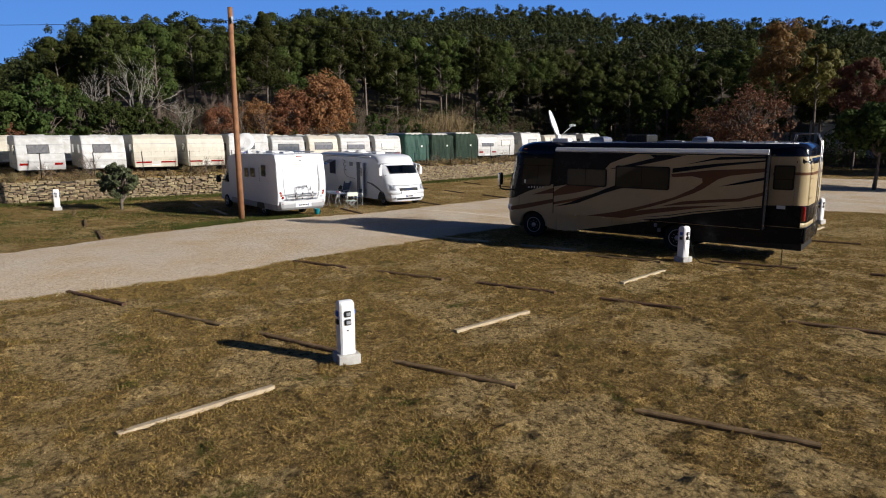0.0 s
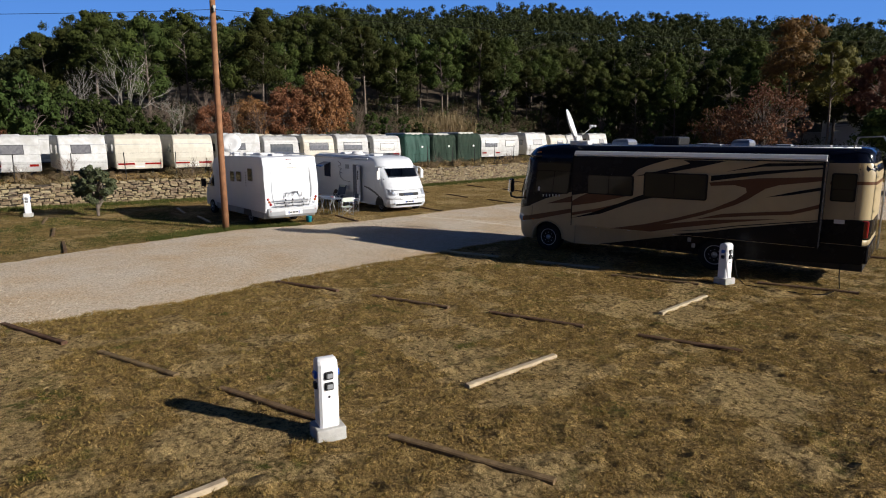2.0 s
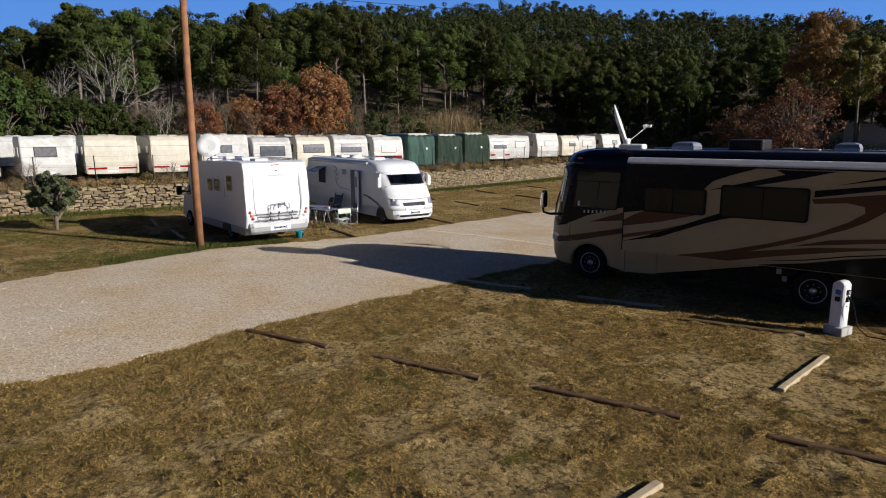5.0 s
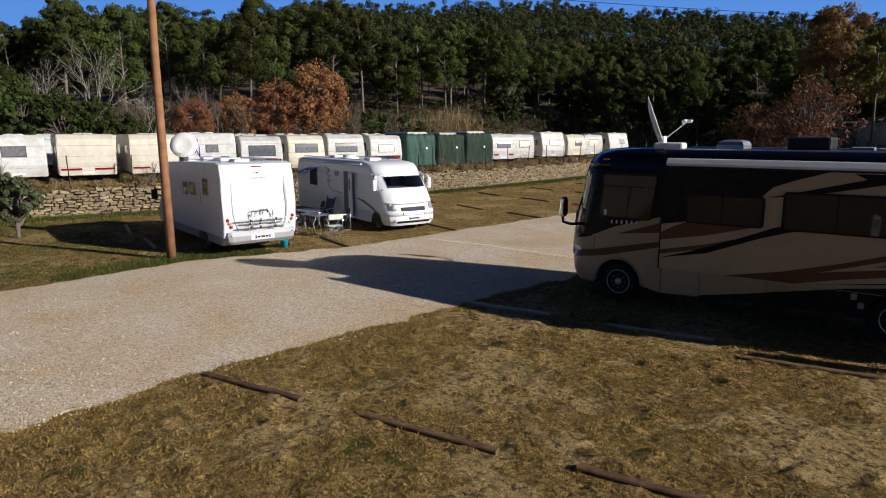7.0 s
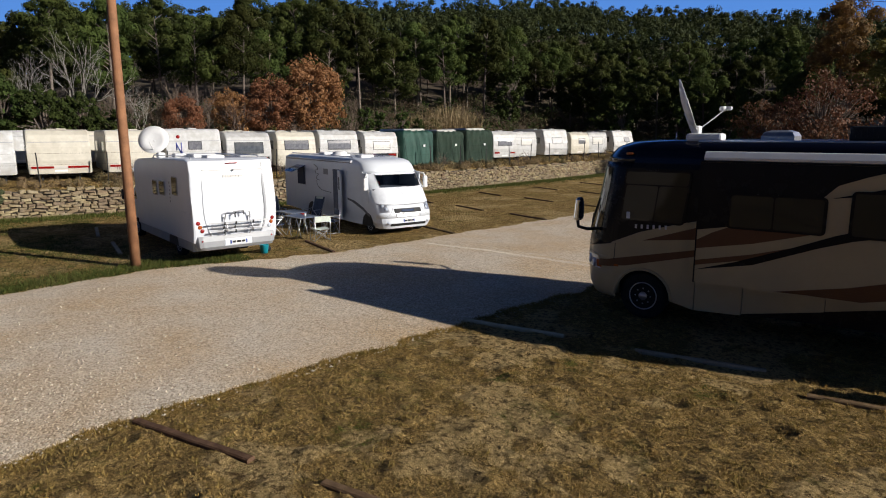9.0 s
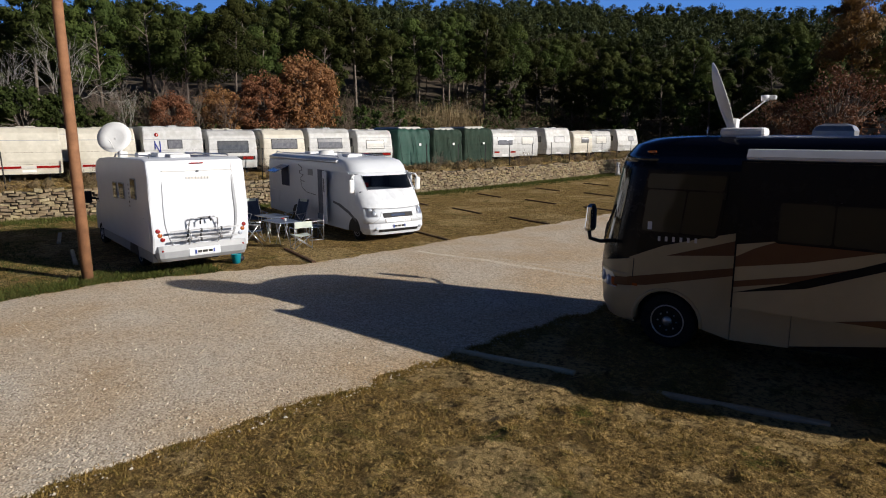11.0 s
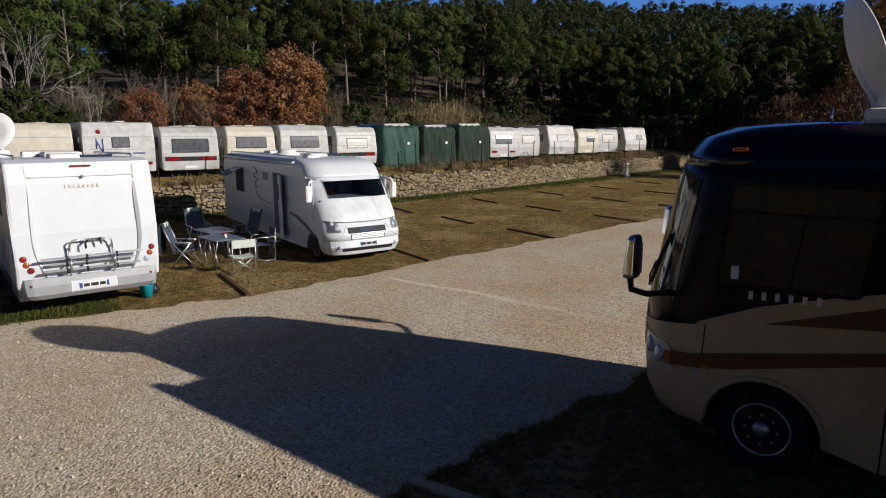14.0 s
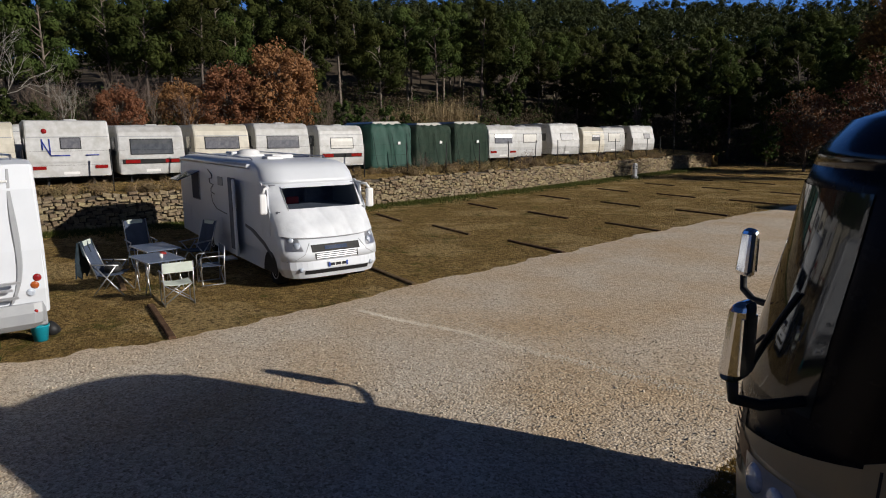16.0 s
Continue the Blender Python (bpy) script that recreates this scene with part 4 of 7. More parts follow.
M_TAN = surf("champagne_paint", (0.44, 0.345, 0.195), (0.40, 0.315, 0.175), 2, 0.35, 0, spec=0.3, c3=(0.36, 0.27, 0.17), scale3=1.2, amount3=0.25)
M_BLACKPAINT = surf("black_paint", (0.006, 0.006, 0.008), (0.008, 0.008, 0.010), 2, 0.25, 0, spec=0.12)
M_NAVY = surf("dark_blue_paint", (0.003, 0.004, 0.009), (0.004, 0.005, 0.012), 2, 0.14, 0, spec=0.35)
M_MAROON = surf("maroon_paint", (0.118, 0.048, 0.017), (0.10, 0.040, 0.014), 2, 0.4, 0, spec=0.25)
M_WHITEPLAST = surf("white_plastic", (0.72, 0.72, 0.72), (0.66, 0.66, 0.65), 4, 0.45, 0.1, 60)
M_LAMPCLEAR = surf("lamp_glass", (0.55, 0.60, 0.68), (0.30, 0.34, 0.40), 12, 0.08, 0, coat=0.8)
M_RED = surf("red_lens", (0.27, 0.010, 0.010), (0.20, 0.008, 0.008), 10, 0.15, 0, coat=0.6)
M_AMBER = surf("amber_lens", (0.38, 0.085, 0.012), (0.30, 0.065, 0.010), 10, 0.15, 0, coat=0.6)
M_SCREEN = glassy("windscreen_glass")
M_SCREEN.node_tree.nodes["Principled BSDF"].inputs["Specular IOR Level"].default_value = 0.5
M_DULLALU = surf("dull_aluminium", (0.50, 0.50, 0.50), (0.40, 0.40, 0.41), 9, 0.4, 0.05, 60, metal=0.9)
M_LETTER = surf("silver_lettering", (0.62, 0.60, 0.56), (0.55, 0.53, 0.5), 9, 0.3, 0)
M_MIRROR = surf("mirror_glass", (0.85, 0.87, 0.88), (0.82, 0.84, 0.85), 2, 0.03, 0, metal=1.0)

COACH = [  # height, rear, front, half width, nose corner length, nose corner breadth, rear radius
    (0.36, -4.54, 5.60, 1.20, 0.90, 1.19, 0.10), (0.55, -4.58, 5.69, 1.25, 0.93, 1.24, 0.12), (1.0, -4.58, 5.73, 1.275, 0.95, 1.265, 0.36),
    (1.5, -4.60, 5.71, 1.275, 0.95, 1.265, 0.36), (2.1, -4.60, 5.59, 1.275, 0.92, 1.265, 0.36), (2.55, -4.60, 5.49, 1.272, 0.90, 1.26, 0.36), (2.95, -4.60, 5.42, 1.27, 0.90, 1.26, 0.36),
    (3.15, -4.52, 5.36, 1.24, 0.90, 1.22, 0.36), (3.33, -4.52, 5.20, 1.17, 0.90, 1.15, 0.36), (3.43, -4.42, 4.93, 1.05, 0.85, 1.0, 0.26), (3.475, -4.28, 4.55, 0.9, 0.8, 0.8, 0.3)]


def build_coach():
    e = thing("motor_coach", pose(-4.168, 14.07, 0, 0, 0, 196.5), "large tan, black and maroon touring motorhome parked on turf", "motorhome")
    Y = 1.275
    bm = bmesh.new()
    shell(bm, COACH, [1.08, 1.15, 1.22])
    part("belt_panel", bm, M_TAN, e)
    bm = bmesh.new()
    shell(bm, COACH, [1.22, 1.5, 1.8, 2.1, 2.5, 2.95, 3.05])
    part("upper_body", bm, M_BLACKPAINT, e, "gloss black upper bodywork")
    bm = bmesh.new()
    shell(bm, COACH, [3.05, 3.15, 3.25, 3.33, 3.43, 3.475])
    roof = part("roof", bm, M_NAVY, e, "dark blue roof cap with rounded edges")
    # nose below the belt, with the grille and lights
    low = [l for l in COACH if l[0] <= 1.5]
    bm = bmesh.new()
    rings = []
    for z in (0.36, 0.45, 0.55, 0.8, 1.08):
        pts = [(front_x(low, y, z), y, z) for y in np.linspace(-1, 1, 25) * (shell_at(low, z)[2] - 0.001)]
        rings.append([(4.78, pts[0][1], z)] + pts + [(4.78, pts[-1][1], z)])
    loft(bm, rings, smooth=True)
    bumper = part("front_bumper", bm, M_TAN, e)
    bm = bmesh.new()
    for k in range(7):
        z = 0.98 + 0.06 * k
        patch(bm, COACH, lambda zz: (-0.62, 0.62), z, z + 0.032, 0.012, 12, 1)
    part("grille", bm, M_CHROME, bumper, "dark slatted chrome grille")
    bm = bmesh.new()
    patch(bm, COACH, lambda zz: (-0.70, 0.70), 0.93, 1.42, 0.005, 12, 3)
    part("grille_back", bm, M_BLACKPLAST, bumper)
    for s in (-1, 1):
        bm = bmesh.new()
        patch(bm, COACH, lambda z, s=s: (s * (0.80 + 0.1 * (1.15 - z)), s * (1.20 - 0.45 * max(z - 1.05, 0))), 0.90, 1.16, 0.012, 8, 4)
        lamp = part("headlight", bm, M_ALU, e)
        for yy, zz, r in ((0.92, 1.04, 0.100), (1.075, 1.0, 0.095)):
            bm = bmesh.new()
            c = Vector((front_x(COACH, yy, zz) + 0.008, s * yy, zz))
            disc_ring(bm, c, (0.8, s * 0.55, 0.12), [(-0.02, r), (0.01, r), (0.03, r * 0.6), (0.036, 0.005)], 18)
            part("lamp", bm, M_LAMPCLEAR, lamp)
        bm = bmesh.new()
        patch(bm, COACH, lambda z, s=s: (s * 1.145, s * 1.215), 0.93, 1.08, 0.016, 4, 3)
        part("indicator", bm, M_AMBER, lamp)
        bm = bmesh.new()
        nose_band(bm, COACH, s, 0, 62, lambda a: (1.20, 1.475 - 0.0034 * a), 0.005)
        part("nose_panel", bm, M_TAN, e)
        bm = bmesh.new()
        nose_band(bm, COACH, s, 0, 22, lambda a: (1.0 - 0.002 * a, 1.145 - 0.002 * a), 0.009)
        part("stripe", bm, M_MAROON, e)
        bm = bmesh.new()
        nose_band(bm, COACH, s, 50, 64, lambda a: (1.02 + 0.010 * (a - 50), 1.20 + 0.006 * (a - 50)), 0.010)
        part("lamp_surround", bm, M_MAROON, e)
        bm = bmesh.new()
        nose_band(bm, COACH, s, 0.5, 1.4, lambda a: (1.10, 1.47), 0.008)
        part("panel_seam", bm, M_BLACKPLAST, e)
    # windscreen
    bm = bmesh.new()
    patch(bm, COACH, lambda z: (-1.16 + 0.03 * (z - 1.6), 1.16 - 0.03 * (z - 1.6)), 1.62, 2.93, 0.012, 34, 14)
    ws = part("windscreen", bm, M_SCREEN, e)
    bm = bmesh.new()
    patch(bm, COACH, lambda z: (-0.02, 0.02), 1.62, 2.93, 0.018, 2, 8)
    part("centre_bar", bm, M_BLACKPLAST, ws)
    for s in (-1, 1):
        bm = bmesh.new()
        pts = [(front_x(COACH, s * y, z) + 0.05, s * y, z) for y, z in ((0.25, 1.56), (0.45, 1.72), (0.75, 1.95))]
        tube(bm, pts, 0.012, 6)
        tube(bm, [(front_x(COACH, s * y, z) + 0.03, s * y, z) for y, z in ((0.55, 1.62), (0.75, 1.95), (0.92, 2.3))], 0.014, 6)
        part("wiper", bm, M_BLACKPLAST, ws)
    # skirt with its wheel arches, bay doors
    def arch(cx, r=0.56, up=0.98):
        return [(cx + r * math.cos(math.radians(a)), max(0.36, 0.46 + (up - 0.46) * math.sin(math.radians(a)))) for a in range(180, -1, -15)]
    for s in (-1, 1):
        y0, y1 = (Y - 0.07, Y - 0.002) if s > 0 else (-Y + 0.002, -Y + 0.07)
        side_panel("front_wing", [(3.22, 1.08), (3.22, 0.36)] + arch(4.2, 0.53) + [(4.80, 0.40), (4.80, 1.08)], y0, y1, M_TAN, e)
        bm = bmesh.new()
        tube(bm, [(x, s * (Y - 0.006), z) for x, z in arch(4.2, 0.56, 1.01)], 0.030, 6)
        part("arch_lip", bm, M_TAN, e)
        bm = bmesh.new()
        a, b = sorted((s * (Y - 0.01), s * (Y + 0.014)))
        box(bm, 4.70, 4.79, a, b, 1.0, 1.045, 0.006)
        part("side_marker", bm, M_AMBER, e)
        xs = [3.21, 2.39, 1.12, -0.35]
        for a, b, z, zb in zip(xs, xs[1:], (0.36, 0.43, 0.69), (0.40, 0.68, 0.99)):
            bay = side_panel("bay_door", [(a - 0.006, z), (a - 0.006, 1.075), (b + 0.006, 1.075), (b + 0.006, zb)], y0, y1, M_TAN, e)
            bm = bmesh.new()
            cx = (a + b) / 2 - 0.3
            yy = s * (Y + 0.004)
            box(bm, cx - 0.045, cx + 0.045, min(yy, yy - s * 0.02), max(yy, yy - s * 0.02), 0.93, 0.99, 0.006)
            part("latch", bm, M_ALU, bay)
        side_panel("lower_skirt", [(2.38, 0.42), (1.12, 0.685), (-0.345, 0.985), (-0.345, 0.50), (1.12, 0.46)], y0 + 0.004, y1 - 0.004, M_BLACKPAINT, e)
        side_panel("rear_skirt", [(-0.36, 1.075), (-0.36, 0.52)] + [(x, z) for x, z in arch(-1.03, 0.56)][::-1] + [(-4.5, 0.62), (-4.54, 1.075)], y0, y1, M_BLACKPAINT, e)
    bm = bmesh.new()
    box(bm, -4.5, 5.0, -0.95, 0.95, 0.38, 1.06)
    part("chassis", bm, M_BLACKPLAST, e)
    bm = bmesh.new()
    box(bm, -4.60, -4.48, -1.18, 1.18, 0.62, 1.08, 0.03)
    part("rear_bumper", bm, M_BLACKPAINT, e)
    for s in (-1, 1):
        wheel(e, 4.2, s * 1.2, 0.46, 0.275, s, 0.27, M_DULLALU)
        wheel(e, -1.03, s * 1.19, 0.46, 0.275, s, 0.5, M_DULLALU)
    for x in (-0.47, -0.35):
        bm = bmesh.new()
        box(bm, x - 0.05, x + 0.05, Y - 0.01, Y + 0.02, 0.62 + (x + 0.47) * 1.3, 0.74 + (x + 0.47) * 1.3, 0.01)
        part("mudflap_tab", bm, M_GREYPLAST, e)
    # painted scheme on the cab side and rear quarter
    for s in (-1, 1):
        def face(name, pts, lift, mat, yy=Y):
            a, b = yy - 0.01, yy + lift
            side_panel(name, pts, a if s > 0 else -b, b if s > 0 else -a, mat, e)
        face("tan_panel", [(4.86, 1.10), (4.86, 1.48), (4.3, 1.73), (3.63, 1.93), (3.12, 2.06), (3.12, 1.10)], 0.004, M_TAN)
        face("stripe", [(4.25, 1.57), (3.12, 1.95), (3.12, 1.70)], 0.007, M_MAROON)
        face("stripe", [(4.88, 1.14), (4.56, 1.21), (3.12, 1.52), (3.12, 1.40), (4.55, 1.04), (4.88, 1.0)][::1], 0.007, M_MAROON)
        face("tan_panel", [(-3.56, 1.68), (-3.56, 3.09), (-4.235, 3.10), (-4.235, 1.72)], 0.004, M_TAN)
        face("stripe", [(-3.66, 2.56), (-3.66, 2.64), (-4.235, 2.66), (-4.235, 2.58)], 0.007, M_MAROON)
        face("tan_panel", [(3.12, 1.10), (3.12, 1.40), (1.0, 1.30), (-0.2, 1.10)], 0.004, M_TAN)
        face("lower_panel", [(-0.2, 1.10), (1.0, 1.30), (1.0, 1.6), (-4.46, 1.68), (-4.46, 1.09)], 0.003, M_BLACKPAINT)
    for nm, z0, z1, off, mat in (("rear_panel", 1.72, 3.10, 0.006, M_TAN), ("stripe", 2.58, 2.66, 0.010, M_MAROON)):
        bm = bmesh.new()
        tail_band(bm, COACH, z0, z1, off)
        part(nm, bm, mat, e)
    for s in (-1, 1):
        bm = bmesh.new()
        box(bm, -4.56, -4.38, s * 1.16 - 0.08, s * 1.16 + 0.08, 1.26, 1.70, 0.04, 2)
        part("tail_light", bm, M_RED, e)
    bm = bmesh.new()
    box(bm, -4.05, -3.82, Y, Y + 0.012, 1.60, 1.70, 0.004)
    part("vent_label", bm, M_WHITEPLAST, e)
    # the side room that slides out
    S = Y + 0.50
    bm = bmesh.new()
    box(bm, -3.56, 3.10, 0.9, S, 1.02, 3.12)
    room = part("slide_out", bm, M_TAN, e, "extended side room in tan with sweeping stripes")
    for x, w in ((3.095, 0.02), (-3.58, 0.05)):
        bm = bmesh.new()
        box(bm, x, x + w, 1.2, S + 0.018, 1.015, 3.13)
        part("edge_seal", bm, M_BLACKPAINT, room)
    bm = bmesh.new()
    box(bm, -3.57, 3.11, 0.9, S + 0.012, 3.12, 3.14)
    part("room_roof", bm, M_BLACKPAINT, room, "black flat top of the side room")
    n = [0]

    def sweep(name, pts, mat, level):
        n[0] += 1
        side_panel(name, [(-u, z) for u, z in pts], S - 0.005, S + 0.002 + 0.0025 * level + 0.00005 * n[0], mat, room)
    sweep("upper_panel", [(-3.1, 3.118), (-0.17, 3.118), (-0.7, 2.95), (-1.06, 2.81), (-1.25, 2.61), (-1.2, 2.2), (-2.6, 2.04), (-3.1, 1.95)], M_BLACKPAINT, 1)
    sweep("stripe", [(-3.1, 1.77), (-2.85, 1.92), (-2.58, 2.04), (-1.32, 2.03), (-2.2, 1.79), (-3.1, 1.62)], M_MAROON, 2)
    sweep("stripe", [(-3.1, 1.32), (-2.2, 1.52), (-1.62, 1.78), (-2.2, 1.61), (-3.1, 1.41)], M_MAROON, 2)
    sweep("stripe", [(-3.1, 1.24), (-2.18, 1.43), (-1.23, 1.82), (-0.79, 1.97), (-0.1, 2.13), (0.1, 2.25), (-0.41, 2.25), (-1.02, 2.04), (-1.62, 1.78), (-2.45, 1.45)], M_BLACKPAINT, 3)
    sweep("swoosh", [(-1.82, 1.03), (-0.8, 1.24), (0.15, 1.51), (1.03, 1.81), (1.6, 2.10), (1.86, 2.30), (1.84, 2.42), (1.55, 2.48), (0.96, 2.43), (0.91, 2.52), (2.08, 2.68), (3.54, 2.77),
                     (3.54, 2.67), (2.62, 2.53), (2.3, 2.42), (2.11, 2.28), (1.9, 2.12), (1.59, 1.95), (0.75, 1.61), (-0.3, 1.27), (-1.0, 1.05)], M_MAROON, 2)
    sweep("swoosh", [(0.61, 1.50), (1.3, 1.70), (2.02, 1.79), (2.93, 1.89), (3.54, 2.10), (3.54, 2.0), (2.94, 1.80), (2.02, 1.70), (1.3, 1.60)], M_MAROON, 3)
    sweep("swoosh", [(-1.3, 1.04), (-0.16, 1.31), (1.05, 1.52), (2.69, 1.67), (1.63, 1.50), (0.17, 1.22), (-0.6, 1.04)], M_MAROON, 3)
    sweep("lower_panel", [(0.0, 1.03), (0.9, 1.17), (1.64, 1.34), (2.96, 1.57), (3.54, 1.66), (3.54, 1.03)], M_BLACKPAINT, 3)
    sweep("pinstripe", [(-0.2, 1.08), (0.9, 1.25), (1.64, 1.41), (2.96, 1.62), (3.54, 1.71), (3.54, 1.69), (2.96, 1.60), (1.64, 1.385), (0.9, 1.225)], M_BLACKPAINT, 3)
    sweep("streak", [(-1.13, 2.61), (-0.25, 2.84), (0.5, 3.04), (1.36, 3.11), (0.66, 2.93), (-0.4, 2.70)], M_BLACKPAINT, 3)
    sweep("streak", [(1.31, 2.82), (2.31, 3.07), (3.54, 3.11), (3.54, 3.05), (2.19, 2.98)], M_BLACKPAINT, 3)
    sweep("streak", [(0.2, 3.10), (1.2, 3.10), (0.5, 2.95)], M_BLACKPAINT, 4)
    sweep("streak", [(0.95, 2.56), (0.95, 2.70), (2.2, 2.87), (3.54, 3.0), (3.54, 2.96), (2.21, 2.78)], M_BLACKPAINT, 3)
    sweep("streak", [(2.32, 2.20), (2.89, 2.36), (3.54, 2.52), (3.54, 2.44), (2.89, 2.29)], M_BLACKPAINT, 3)
    # windows
    def window(parent, x0, x1, z0, z1, yy, split=(), r=0.07, lean=0.0, cross=None):
        bm = bmesh.new()
        prism(bm, rounded(x0, x1, z0, z1, r, lean=lean), "y", yy - 0.01, yy + 0.020)
        w = part("window", bm, M_BLACKPAINT, parent)
        edges = [x0 + 0.035, *split, x1 - 0.035]
        tops = [z1 - 0.035] if cross is None else [cross - 0.012, z1 - 0.035]
        for a, b in zip(edges, edges[1:]):
            lo = z0 + 0.035
            bm = bmesh.new()
            prism(bm, rounded(a + 0.012, b - 0.012, lo, tops[0], 0.04, lean=lean * 0.8), "y", yy + 0.010, yy + 0.024)
            part("pane", bm, M_GLASS, w)
        if cross is not None:
            bm = bmesh.new()
            prism(bm, rounded(edges[0] + lean * 0.7, edges[-1] + lean * 0.7, cross + 0.012, tops[1], 0.04, lean=lean * 0.25), "y", yy + 0.010, yy + 0.024)
            part("pane", bm, M_GLASS, w)
        return w
    window(room, 1.17, 2.62, 2.02, 2.62, S + 0.012, (1.92,))
    window(room, -0.88, 0.87, 2.02, 2.74, S + 0.012, (0.0,))
    for s in (1,):
        window(e, 3.47, 4.72, 1.92, 2.92, Y + 0.004, (4.05,), 0.09, -0.1, 2.64)
        window(e, -4.22, -3.68, 2.15, 2.85, Y + 0.006, (), 0.05, 0.0, 2.45)
    # lettering bars and a sticker on the cab
    for k in range(6):
        bm = bmesh.new()
        x = 4.38 - k * 0.115
        box(bm, x - 0.019, x + 0.019, Y + 0.001, Y + 0.010, 1.80 + k * 0.004, 1.875 + k * 0.004)
        part("lettering_bar", bm, M_LETTER, e)
    bm = bmesh.new()
    box(bm, 4.50, 4.57, Y + 0.029, Y + 0.034, 1.98, 2.11, 0.004)
    part("sticker", bm, M_WHITEPLAST, e)
    # awning case
    bm = bmesh.new()
    tube(bm, [(-3.62, S - 0.09, 3.22), (3.07, S - 0.09, 3.22)], 0.07, 10)
    aw = part("awning_case", bm, M_BLACKPAINT, e)
    bm = bmesh.new()
    prism(bm, [(S - 0.10, 3.145), (S + 0.05, 3.16), (S + 0.06, 3.20), (S - 0.02, 3.295), (S - 0.10, 3.30)], "x", -3.60, 3.05)
    part("awning_cover", bm, M_WHITEPLAST, aw, "pale aluminium awning cover")
    # mirrors
    for s in (-1, 1):
        bm = bmesh.new()
        mx, my = (5.50, 1.475) if s > 0 else (6.08, 1.37)
        tube(bm, [(mx - 0.35 if s > 0 else 5.35, s * (my - 0.42 if s > 0 else 0.8), 1.70), (mx - 0.12, s * (my - 0.16), 1.70), (mx, s * (my - 0.02), 1.76), (mx + 0.01, s * my, 1.90)], 0.034, 8)
        arm = part("mirror", bm, M_BLACKPLAST, e, "chrome door mirror on a black arm")
        bm = bmesh.new()
        tmp = bmesh.new()
        box(tmp, -0.065, 0.065, -0.105, 0.105, 0, 0.47, 0.055, 3)
        for v in tmp.verts:
            k = max(0.0, v.co.z - 0.32) / 0.14
            v.co.y *= 1 - 0.25 * k
            v.co.x = v.co.x * (1 - 0.25 * k) - 0.03 * k
        merge(bm, tmp, pose(mx, s * my, 1.88, 0, 0, -12 if s > 0 else 42))
        case = part("case", bm, M_CHROME, arm, "chrome mirror case")
        bm = bmesh.new()
        tmp = bmesh.new()
        box(tmp, -0.068, -0.058, -0.085, 0.085, 0.06, 0.38)
        merge(bm, tmp, pose(mx, s * my, 1.88, 0, 0, -12 if s > 0 else 42))
        part("mirror_glass", bm, M_MIRROR, case)
    for s in (-1, 1):
        bm = bmesh.new()
        box(bm, 4.52, 4.66, s * 1.215 - 0.03, s * 1.215 + 0.03, 3.20, 3.245, 0.01)
        part("marker_lamp", bm, M_AMBER, roof)
    # roof equipment
    bm = bmesh.new()
    for s in (-1, 1):
        tube(bm, [(3.4, s * 0.98, 3.46), (-4.2, s * 0.98, 3.46)], 0.022, 6)
    part("roof_rail", bm, M_ALU, e, "pale roof edge trim")
    for x, w, mt in ((2.22, 0.27, M_DULLALU), (-1.29, 0.24, M_DULLALU)):
        bm = bmesh.new()
        loft(bm, [[(x + a * s, y * b, z) for a, y in ((-1, -1), (1, -1), (1, 1), (-1, 1))] for s, b, z in ((w, 0.36, 3.46), (w, 0.36, 3.55), (w * 0.85, 0.32, 3.62), (w * 0.5, 0.2, 3.655))])
        part("air_conditioner", bm, mt, e, "grey rooftop air conditioner")
    bm = bmesh.new()
    box(bm, 0.35, 1.12, -0.5, 0.5, 3.46, 3.72, 0.05, 2)
    rk = part("roof_box", bm, M_BLACKPLAST, e, "black slatted roof unit")
    for k in range(9):
        bm = bmesh.new()
        x = 1.05 - k * 0.08
        box(bm, x - 0.02, x + 0.02, -0.51, 0.51, 3.53, 3.69)
        part("slat", bm, M_BLACKPLAST, rk)
    for x, y in ((-0.6, 0.3), (-2.3, -0.2), (-3.3, 0.35), (-0.1, -0.5)):
        bm = bmesh.new()
        box(bm, x - 0.2, x + 0.2, y - 0.2, y + 0.2, 3.46, 3.515, 0.02, 2)
        part("roof_hatch", bm, M_GREYPLAST, e, "low grey roof hatch")
    bm = bmesh.new()
    tube(bm, [(3.95, 0.55, 3.44), (3.95, 0.55, 3.62)], 0.012, 5)
    disc_ring(bm, (3.95, 0.55, 3.44), (0, 0, 1), [(0, 0.03), (0.03, 0.02), (0.05, 0.005)], 8)
    part("aerial", bm, M_CHROME, e)
    # satellite dish
    base = Vector((3.2, 0.80, 3.46))
    bm = bmesh.new()
    box(bm, 3.02, 3.66, 0.60, 0.95, 3.45, 3.60, 0.05, 2)
    box(bm, 3.44, 3.58, 0.68, 0.88, 3.58, 3.74, 0.03, 2)
    dish = part("satellite_mount", bm, M_WHITEPLAST, e, "white satellite dish mount")
    turn = Matrix.Rotation(radians(-196.5), 3, "Z")
    nrm = (turn @ Vector((0.74, 0.52, 0.34))).normalized()
    centre = Vector((3.72, 0.72, 4.10))
    bm = bmesh.new()
    disc_ring(bm, centre, nrm, [(-0.09, 0.01), (-0.08, 0.18), (-0.05, 0.36), (0.0, 0.52), (0.015, 0.525), (-0.035, 0.36), (-0.065, 0.18), (-0.075, 0.01)], 32)
    part("dish", bm, M_WHITEPLAST, dish, "white parabolic reflector")
    bm = bmesh.new()
    side = nrm.cross(Vector((0, 0, 1))).normalized()
    up = side.cross(nrm)
    foot = centre - up * 0.50
    lnb = foot + nrm * 0.62 + up * 0.22
